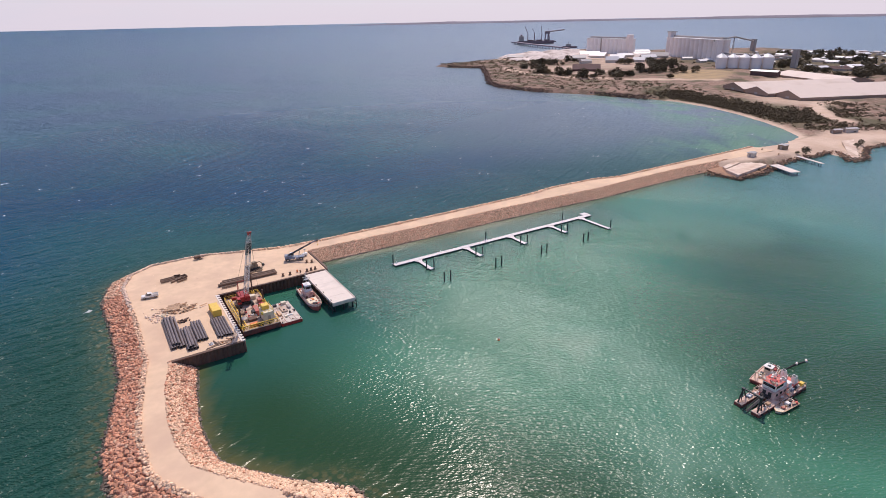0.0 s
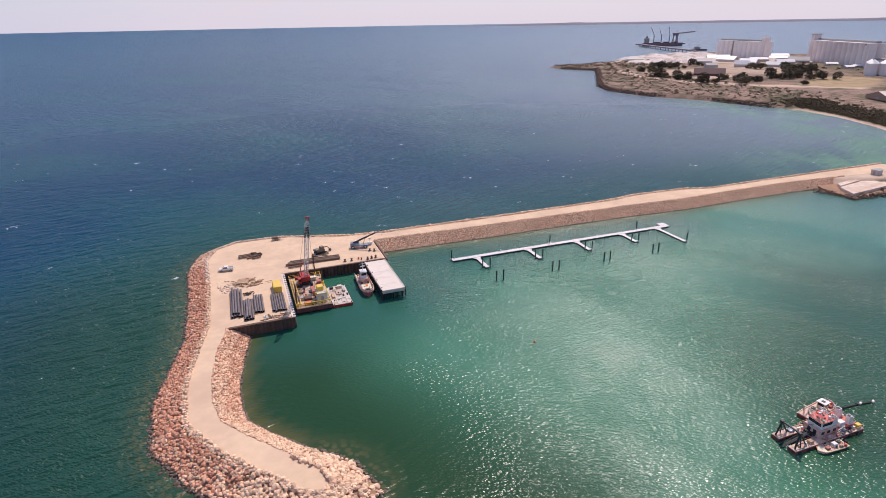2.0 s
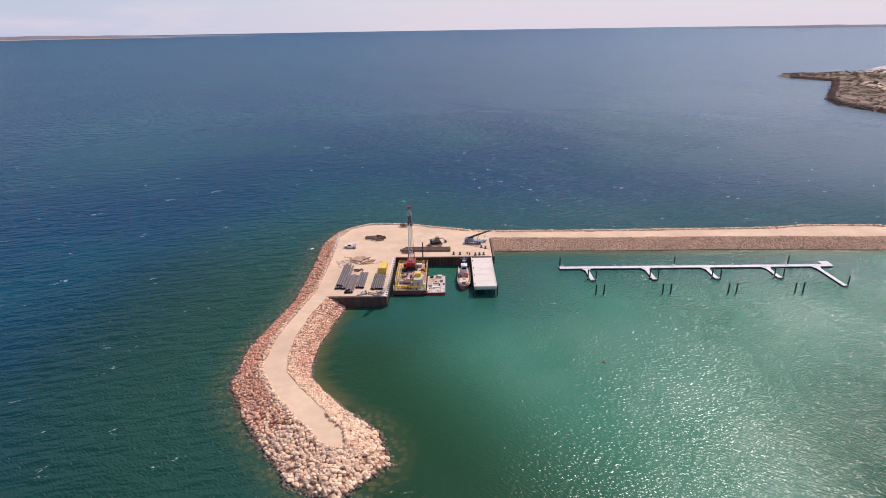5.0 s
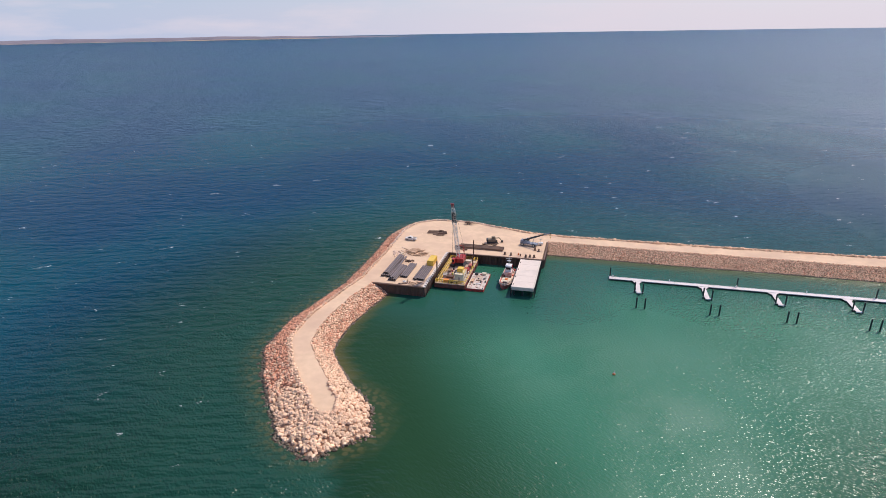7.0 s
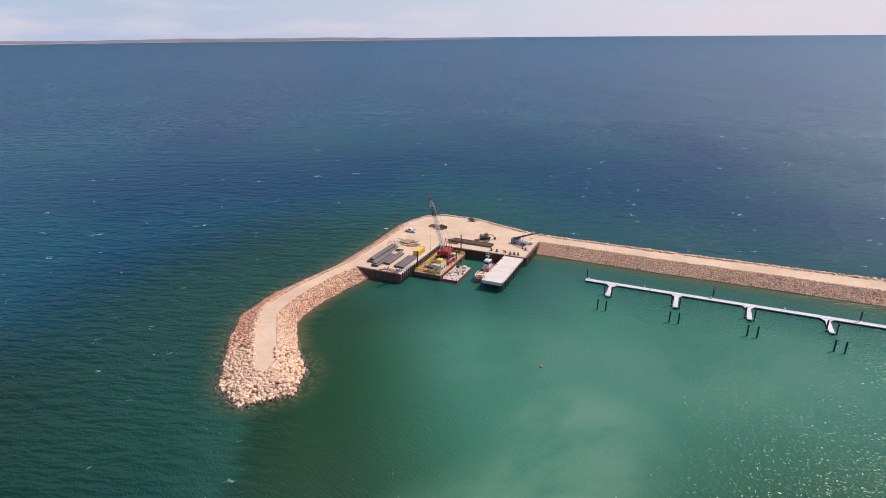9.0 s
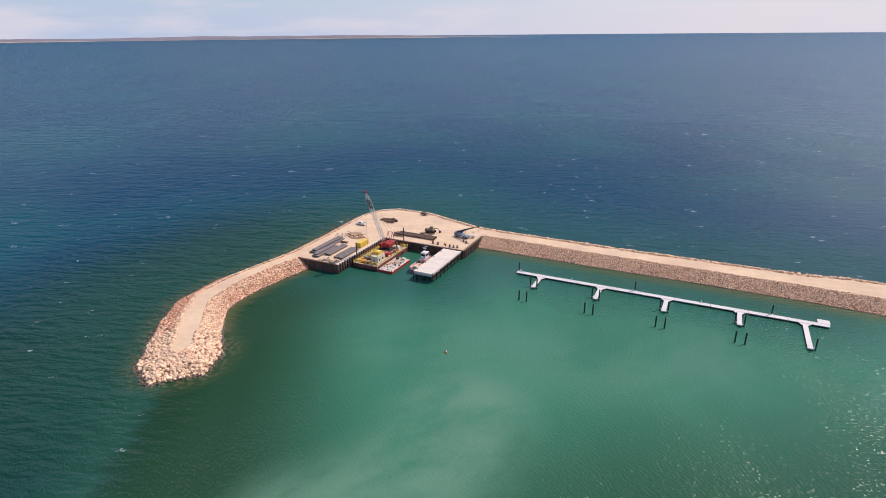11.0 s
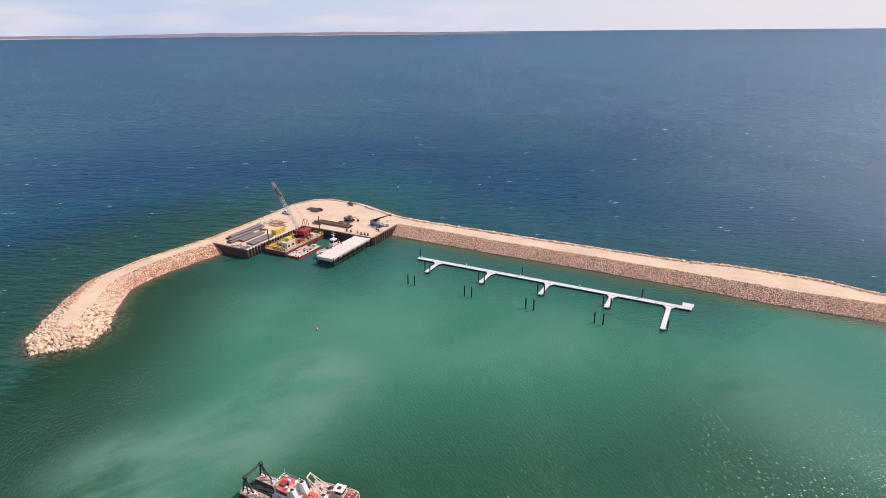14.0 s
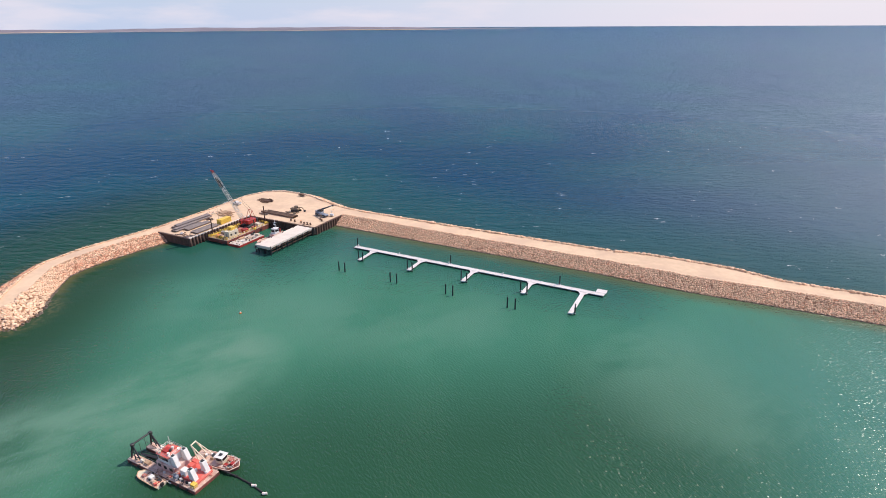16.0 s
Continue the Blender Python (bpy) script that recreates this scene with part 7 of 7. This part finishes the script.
def build_sheds():
    tag = "long low grain store with a pale tan sheet roof"
    for x, y, a, w, d in ((572, 296, -24, 150, 40), (562, 262, -24, 165, 40), (566, 228, -24, 190, 38)):
        shed("grain_store", tag, "shed", x, y, a, w * 1.0, d, 3.0, 8.6, M_STOREWALL, M_ROOFT, "grain stores")
    shed("grain_store", "large flat tan roof of a grain bunker", "shed", 668, 318, -112, 115, 55, 2.6, 7.0, M_STOREWALL, M_ROOFT, "grain stores")
    shed("brown_shed", "big shed with a red-brown roof near the headland", "shed", 566, 555, -44, 44, 34, 4, 11, M_ROOFB, M_ROOFB)
    shed("rail_shed", "long dark shed with a white roof before the bins", "shed", 652, 368, -88, 38, 9, 6.0, 8.0, M_ROOFB, M_ROOFW)
    rng = random.Random(7)
    for i, (x, y, a, w, d) in enumerate(((655, 812, -40, 36, 20), (790, 770, -40, 44, 26), (755, 715, -70, 36, 22), (790, 690, -20, 34, 20), (700, 705, -44, 28, 16), (735, 655, -66, 30, 18), (845, 700, -42, 36, 22),
                                         (770, 625, -30, 30, 15), (815, 640, -50, 36, 18), (900, 760, -35, 60, 30), (930, 640, -30, 70, 30), (690, 625, -46, 24, 13), (650, 640, -20, 20, 12), (720, 600, -60, 22, 12))):
        shed("port_shed", "white-roofed store shed by the port", "shed", x, y, a, w, d, 4.5, 8.0 + (i % 3) * 1.5, M_WALLC, M_ROOFW if i % 4 else M_ROOFG, "port sheds")
    heaps = [(690, 840, 30, 11), (730, 850, 34, 12), (780, 850, 36, 13), (675, 780, 24, 9), (720, 740, 22, 8), (820, 850, 36, 13)]
    for _ in range(26):
        u, v = rng.uniform(0, 1), rng.uniform(-1, 1)
        heaps.append((650 + 200 * u + 26 * v, 830 - 150 * u + 40 * v + rng.uniform(-20, 20), rng.uniform(14, 24), rng.uniform(5, 10)))
    for x, y, r, h in heaps:
        t = thing("stockpile", "pale mineral stockpile heaped near the port", "stockpile", pose(S * x, S * y, ground_z(x, y) - 0.4), "stockpiles")
        bm = B()
        n = 16
        rr = [1 + rng.uniform(-0.22, 0.22) for _ in range(n)]
        turn, far = rng.uniform(0, 3.14), rng.uniform(1.2, 1.9)
        h *= 0.85
        rings = []
        for f, z in ((1.0, 0.0), (0.55, 0.62), (0.30, 0.86)):
            ring = []
            for k in range(n):
                u, v = r * f * rr[k] * far * math.cos(6.283 * k / n), r * f * rr[k] * math.sin(6.283 * k / n)
                ring.append(bm.verts.new((u * math.cos(turn) - v * math.sin(turn), u * math.sin(turn) + v * math.cos(turn), h * z * rng.uniform(0.9, 1.1))))
            rings.append(ring)
        top = bm.verts.new((0, 0, h))
        for a_, b_ in zip(rings[:-1], rings[1:]):
            for k in range(n):
                bm.faces.new((a_[k], a_[(k + 1) % n], b_[(k + 1) % n], b_[k]))
        for k in range(n):
            bm.faces.new((rings[-1][k], rings[-1][(k + 1) % n], top))
        part("slope", bm, M_MOUND, t)
    # houses
    spots = [(1057, 575), (960, 497), (1086, 542), (1071, 519), (1080, 509), (1068, 450), (831, 334), (1082, 434), (960, 437), (940, 403)]
    for _ in range(120):
        spots.append((rng.uniform(760, 1140), rng.uniform(260, 610)))
    for i, (x, y) in enumerate(spots):
        w, d = rng.uniform(12, 26), rng.uniform(9, 14)
        roof, lab = ((M_ROOFW, "small house with a white sheet roof"), (M_ROOFG, "small house with a grey sheet roof"), (M_ROOFB, "small house with a red-brown roof"))[(0, 0, 1, 0, 2)[i % 5]]
        shed("house", lab, "house", x, y, rng.uniform(0, 180), w, d, 3.0, 5.2, M_WALLC, roof, "town houses", windows=2)


build_sheds()


def silo_block(name, label, a, b, n, h, rows, r_over=1.0, mat_=None):
    """Concrete silos in rows between two plan points, with a roof gallery."""
    a, b = V(*a), V(*b)
    d = b - a
    pitch = d.length / n
    r = pitch / 2 * r_over
    ang = math.degrees(math.atan2(d.y, d.x))
    z = ground_z(a.x / S, a.y / S) - 0.5
    t = thing(name, label, "silo", pose(a.x, a.y, z, 0, 0, ang))
    bm = B()
    tube(bm, (0, 0, 0), (0, 0, h), r, 20)
    me = mesh_of("silo_cell", bm, mat_ or M_SILO)
    for i in range(n):
        for k in range(rows):
            o = new("silo_cell", me)
            o.parent = t
            o.location = (pitch * (i + 0.5), pitch * 0.97 * k + r, 0)
    L, D = d.length, pitch * 0.97 * (rows - 1) + 2 * r
    bm = B()
    box(bm, 0, 0.4, h, L, D - 0.4, h + 0.8)
    part("roof_slab", bm, M_ROOFW, t)
    bm = B()
    box(bm, 1, D / 2 - 4, h + 0.8, L - 1, D / 2 + 4, h + 4.2)
    part("gallery", bm, M_GREY if n > 8 else M_ROOFW, t)
    return t, L, D, h


def build_silos():
    t, L, D, h = silo_block("grain_silos", "pale block of concrete grain silos with a roof gallery", (852, 842), (838, 732), 10, 34, 2, 1.3, M_SILOW)
    bm = B()
    box(bm, L - 1, 2, 0, L + 9, 14, h + 10, 0.2)
    part("head_tower", bm, M_SILO, t)
    bm = B()
    box(bm, L * 0.40, -0.8, 0, L * 0.40 + 2.0, 0.6, h + 1)
    part("joint_pier", bm, M_GREY, t)
    t, L, D, h = silo_block("tall_grain_silos", "long row of weathered concrete grain silos with a tower", (862, 668), (798, 530), 12, 38, 2)
    bm = B()
    box(bm, 1, 4, h, 13, 16, h + 12, 0.2)
    part("head_house", bm, M_SILO, t)
    bm = B()
    box(bm, -2, 2, h + 11, 16, 18, h + 12)
    part("tower_cap", bm, M_GREY, t)
    bm = B()
    box(bm, L - 0.5, 1, 0, L + 3.5, 12, h + 1, 0.2)
    part("stair_tower", bm, M_SILO, t)
    # steel bins with conical roofs
    a, b = Vector((701, 462)), Vector((742, 410))
    for i in range(5):
        for k in range(2):
            p = a.lerp(b, (i + 0.5) / 5) + Vector((11, 8)) * k
            t = thing("steel_bin", "white steel grain bin with a conical roof", "silo", pose(S * p.x, S * p.y, ground_z(p.x, p.y) - 0.3), "steel grain bins")
            bm = B()
            tube(bm, (0, 0, 0), (0, 0, 17), 8.1, 24)
            part("shell", bm, M_SILOW, t)
            bm = B()
            tube(bm, (0, 0, 17), (0, 0, 22), 8.4, 24, 0.8)
            part("roof", bm, M_ROOFW, t)
            bm = B()
            tube(bm, (0, 0, 21.6), (0, 0, 23), 0.9, 8)
            part("vent", bm, M_GALV, t)
    for x, y, h_, w in ((1077, 640, 25, 9), (770, 400, 27, 8)):
        t = thing("elevator_tower", "grey steel grain elevator tower", "tower", pose(S * x, S * y, ground_z(x, y) - 0.3))
        bm = B()
        box(bm, -w / 2, -w / 2, 0, w / 2, w / 2, h_, 0.2)
        part("tower", bm, M_GREY, t)
        bm = B()
        box(bm, -w / 2 - 0.6, -w / 2 - 0.6, h_, w / 2 + 0.6, w / 2 + 0.6, h_ + 1.2)
        part("cap", bm, M_ROOFG, t)
    t = thing("conveyor_bridge", "long raised grey conveyor between the silos and bins", "conveyor")
    for p, q in ((V(800, 535, 42), V(950, 598, 42)), (V(950, 598, 42), V(1077, 640, 27))):
        bm = B()
        tube(bm, p, q, 1.6, 6)
        part("gallery", bm, M_GREY, t)
    for x, y in ((870, 565), (945, 596)):
        bm = B()
        for o in (-2.5, 2.5):
            tube(bm, (S * x + o, S * y, 3), (S * x + o * 0.4, S * y, 42), 0.5, 5)
        part("trestle", bm, M_GREY, t)
    a, b = V(812, 545, 20), V(770, 402, 22)
    bm = B()
    tube(bm, a, b, 1.4, 6)
    part("gallery", bm, M_GREY, t)
    for f in (0.25, 0.5, 0.75):
        bm = B()
        p = a.lerp(b, f)
        tube(bm, (p.x - 1.5, p.y, 4), p, 0.4, 5)
        tube(bm, (p.x + 1.5, p.y, 4), p, 0.4, 5)
        part("trestle", bm, M_GREY, t)


build_silos()


def build_port():
    t = thing("bulk_ship", "dark bulk carrier with deck cranes at the far port jetty", "ship", pose(S * 1118, S * 1296, 0, 0, 0, -28))
    bm = B()
    rings = hull_mesh(bm, 130, 22, -4, 11, bow=0.16, n=14)
    part("hull", bm, M_SHIP, t)
    bm = B()
    box(bm, -60, -9, 11, -46, 9, 26, 0.4)
    part("bridge", bm, M_GREY, t)
    bm = B()
    box(bm, -56, -3, 26, -50, 3, 32, 0.3)
    part("funnel", bm, M_SHIP, t)
    for i, x in enumerate((-30, -6, 20, 42)):
        bm = B()
        tube(bm, (x, 0, 11), (x, 0, 34), 1.5, 8)
        tube(bm, (x, 0, 34), (x - 12 + 4 * i, 0, 60 - 9 * (i % 2)), 0.8, 6)
        part("deck_crane", bm, M_SHIP, t)
    for i, x in enumerate((-20, 10, 38)):
        bm = B()
        box(bm, x - 9, -8, 11, x + 9, 8, 14, 0.3)
        part("hatch_cover", bm, M_ROOFB, t)
    t = thing("ship_loader", "dark travelling ship loader with a long boom", "ship loader", pose(S * 1128, S * 1262, 0, 0, 0, -28))
    bm = B()
    for x in (-8, 8):
        for y in (-6, 6):
            tube(bm, (x, y, 8), (x * 0.6, y * 0.6, 40), 1.0, 6)
    box(bm, -8, -6, 34, 8, 6, 42)
    part("portal", bm, M_SHIP, t)
    bm = B()
    tube(bm, (-4, 0, 40), (60, 0, 46), 2.0, 6)
    part("boom", bm, M_SHIP, t)
    t = thing("port_jetty", "long dark port jetty on piles reaching to the ship", "jetty")
    pts = [V(925, 965, 9), V(975, 1110, 9), V(1060, 1318, 9), V(1150, 1262, 9)]
    for a, b in ((pts[0], pts[1]), (pts[1], pts[2]), (V(1055, 1326, 9), V(1165, 1266, 9))):
        bm = B()
        d = b - a
        ang = math.atan2(d.y, d.x)
        box(bm, 0, -5, -3, d.length, 5, 0, m=Matrix.Translation(a) @ Matrix.Rotation(ang, 4, "Z"))
        part("deck", bm, M_SHIP, t)
        n = int(d.length / 22)
        for i in range(n):
            bm = B()
            p = a.lerp(b, (i + 0.5) / n)
            tube(bm, (p.x, p.y, -3), (p.x, p.y, 7), 1.2, 6)
            part("pile", bm, M_SHIP, t)
    t = thing("fishing_fleet_boat", "grey vessel moored near the port jetty", "ship", pose(S * 1020, S * 1060, 0, 0, 0, -40))
    bm = B()
    hull_mesh(bm, 45, 9, -1, 5, n=10)
    part("hull", bm, M_SHIP, t)
    bm = B()
    box(bm, -12, -3.5, 5, 4, 3.5, 11, 0.2)
    tube(bm, (-4, 0, 11), (-4, 0, 20), 0.4, 6)
    part("deck_house", bm, M_GREY, t)


build_port()


# ---------------------------------------------------------------- the causeway's landing
M_CLIFF = mat("dark_shore_rock", (0.20, 0.13, 0.10), 0.9, vary=0.25, scale=0.5, island=0.35, spec=0.2)
M_SLAB = mat("sandy_concrete", (0.74, 0.60, 0.49), 0.9, vary=0.12, scale=0.4, dirt=(0.55, 0.38, 0.28), dirt_scale=0.15, dirt_at=(0.45, 0.7), spec=0.2)


def build_landing():
    t = thing("boat_slab", "pale concrete boat slab beside the causeway", "slab", kind="structure")
    bm = B()
    prism(bm, [(S * x, S * y) for x, y in ((249.2, 150.4), (244.9, 141.4), (273.3, 144.8), (276.0, 155.2))], -1.5, 2.75)
    part("slab", bm, M_SLAB, t)
    bm = B()
    prism(bm, [(S * x, S * y) for x, y in ((253.4, 154.6), (250.4, 151.2), (275.8, 156.0), (277.5, 158.6))], -1.5, 2.95)
    part("slab", bm, M_SLAB, t, "sandy concrete apron strip")
    bm = B()
    prism(bm, [(S * x, S * y) for x, y in ((243.5, 152), (243.6, 140.4), (258, 140.6), (274.5, 143.8), (281, 150), (281, 162), (248, 161))], -1.5, 1.3)
    part("rubble_base", bm, M_CORE, t, "brown rubble under the slab")
    rng = random.Random(17)
    edge = [(240, 154), (243, 149), (244.2, 140.4), (256, 139.6), (264, 139.8), (271, 141.5), (280, 143.5), (288, 145), (298, 146), (308, 145.5), (319, 143.2), (329, 145), (333, 141), (319, 128.5), (322, 127), (331, 126.5), (345, 133), (360, 138), (377, 135)]
    pl = []
    for a, b in zip(edge[:-1], edge[1:]):
        a, b = V(*a), V(*b)
        for _ in range(int((b - a).length * 7.0)):
            p = a.lerp(b, rng.random())
            pl.append((p + Vector((rng.gauss(0, 1.5), rng.gauss(0, 1.5), rng.uniform(-0.2, 1.9))), rng.choice((0.5, 0.7, 0.9, 1.3))))
    rock_mass("landing_rock", pl[::2], rng, "brown rock along the landing's shore", M_CORE)
    rock_mass("landing_dark_rock", pl[1::2], rng, "dark brown rock along the landing's shore", M_CLIFF)
    for x, y, s_ in ((257, 142.2, 0.34), (264.5, 143.4, 0.5), (268.5, 144.6, 0.45), (313.5, 147.5, 0.62), (309, 149.5, 0.3), (352, 141, 0.4), (362, 143, 0.45)):
        plant(x, y, s_, rng)
    cliff = []
    line = [(494, 778), (520, 722), (500, 690), (440, 600), (398, 538), (386, 500), (390, 450), (417, 416), (420, 379), (429, 342)]
    for a, b in zip(line[:-1], line[1:]):
        a, b = V(*a), V(*b)
        for _ in range(int((b - a).length * 6.5)):
            p = a.lerp(b, rng.random())
            cliff.append((p + Vector((rng.gauss(1.5, 2.6), rng.gauss(0, 2.6), rng.uniform(-0.4, 4.4))), rng.choice((0.8, 1.1, 1.5, 2.2))))
    rock_mass("cliff_rock", cliff, rng, "dark brown rock ledge along the headland's shore", M_CLIFF)
    for (x, y), (u, v), w, lab in (((278.0, 144), (271.8, 130.2), 6.4, "pale timber-decked landing jetty on piles"), ((304.5, 147), (298.3, 131.5), 2.2, "narrow pale gangway jetty")):
        t = thing("landing_jetty", lab, "jetty")
        a, b = V(x, y, 1.9), V(u, v, 1.9)
        d = b - a
        ang = math.atan2(d.y, d.x)
        n = 10
        for i in range(n):
            bm = B()
            box(bm, d.length * i / n + 0.02, -w / 2, 0, d.length * (i + 1) / n - 0.02, w / 2, 0.25, 0.02, Matrix.Translation(a) @ Matrix.Rotation(ang, 4, "Z"))
            part("deck_panel", bm, M_CONC, t)
        for i in range(4):
            for s in (-0.42, 0.42):
                bm = B()
                p = a + d * ((i + 0.6) / 4) + Vector((-math.sin(ang), math.cos(ang), 0)) * (w * s)
                tube(bm, (p.x, p.y, -2), (p.x, p.y, 1.9), 0.25, 8)
                part("pile", bm, M_PILE, t)
    t = thing("boat_ramp", "sloping sandy concrete boat ramp", "ramp", kind="structure")
    bm = B()
    v = [bm.verts.new(p) for p in (V(319, 127, -0.6), V(324, 126, -0.6), V(362, 147, 4.1), V(353, 149, 4.1))]
    u = [bm.verts.new(p.co - Vector((0, 0, 1.0))) for p in v]
    bm.faces.new(v)
    for i in range(4):
        bm.faces.new((v[i], u[i], u[(i + 1) % 4], v[(i + 1) % 4]))
    bmesh.ops.recalc_face_normals(bm, faces=bm.faces)
    part("slab", bm, M_SLAB, t)
    shed("site_shed", "cream site shed on the causeway's landing", "shed", 280.5, 157, 10, 5.4, 3.6, 2.8, 3.2, M_WALLC, M_ROOFG)
    shed("site_shed", "dark green shed by the landing road", "shed", 312.5, 159, 5, 5.5, 4.5, 3.2, 3.5, M_OLIVE, M_ROOFG)
    shed("beach_shed", "low tan shed among the dunes", "shed", 383, 166, -20, 7, 4, 2.8, 3.4, M_STOREWALL, M_ROOFG)
    shed("beach_shed", "low grey shed among the dunes", "shed", 391, 162, -25, 10, 4.5, 2.8, 3.4, M_WALLC, M_ROOFG)
    for x, y in ((285.0, 158.5), (300, 163), (318, 152), (296, 152)):
        t = thing("barrier_block", "brown timber barrier block on the landing", "barrier", pose(S * x, S * y, CREST - 0.15, 0, 0, 20), "barriers on the landing")
        bm = B()
        box(bm, -1.3, -0.35, 0, 1.3, 0.35, 0.8, 0.1)
        part("block", bm, M_TIMBER, t)


build_landing()


# ---------------------------------------------------------------- low land on the horizon
def horizon_land(name, b0, b1, top, seed, beach):
    rng = np.random.RandomState(seed)
    n = 160
    cx, cy, r = 150.0, 60.0, 4480.0
    ang = np.radians(np.linspace(b0, b1, n))
    prof = np.zeros(n)
    for f, a in ((3, 1.0), (7, 0.7), (17, 0.45), (41, 0.3)):
        prof += a * np.sin(np.linspace(0, f * 6.28, n) + rng.uniform(0, 6.28))
    ends = np.minimum(1, np.minimum(np.arange(n), np.arange(n)[::-1]) / 22.0)
    z0 = 66.0 * ((r - 2600) / 2100) ** 2
    zs = (top - z0) * (0.72 + 0.11 * prof) * ends
    bm = B()
    rows = []
    for dr, k in ((-25, 0.0), (0, 0.35), (60, 0.85), (160, 1.0), (230, 0.2)):
        zz = 66.0 * ((r + dr - 2600) / 2100) ** 2 if k == 0 else z0
        rows.append([bm.verts.new((cx + (r + dr) * math.sin(a), cy + (r + dr) * math.cos(a), zz - (1.5 if k == 0 else 0) + zs[i] * k)) for i, a in enumerate(ang)])
    for a, b in zip(rows[:-1], rows[1:]):
        for i in range(n - 1):
            bm.faces.new((a[i], a[i + 1], b[i + 1], b[i]))
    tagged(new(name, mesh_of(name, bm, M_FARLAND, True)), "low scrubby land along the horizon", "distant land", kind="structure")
    if beach:
        bm = B()
        lo = [bm.verts.new((cx + (r - 40) * math.sin(a), cy + (r - 40) * math.cos(a), z0 - 3)) for a in ang]
        hi = [bm.verts.new((cx + (r - 36) * math.sin(a), cy + (r - 36) * math.cos(a), z0 - 3 + (2.0 + 4.5 * max(0.0, math.sin(i * 0.13) * math.sin(i * 0.031 + 1))) * ends[i])) for i, a in enumerate(ang)]
        for i in range(n - 1):
            bm.faces.new((lo[i], lo[i + 1], hi[i + 1], hi[i]))
        tagged(new("backdrop_beach", mesh_of("backdrop_beach", bm, M_SAND)), "thin pale beach under the far land", "distant beach", kind="structure")


# grey-mauve base colour carries the distance haze over the far scrub
M_FARLAND = mat("hazed_far_scrub", (0.225, 0.205, 0.235), 0.95, vary=0.2, scale=0.01, spec=0.1)
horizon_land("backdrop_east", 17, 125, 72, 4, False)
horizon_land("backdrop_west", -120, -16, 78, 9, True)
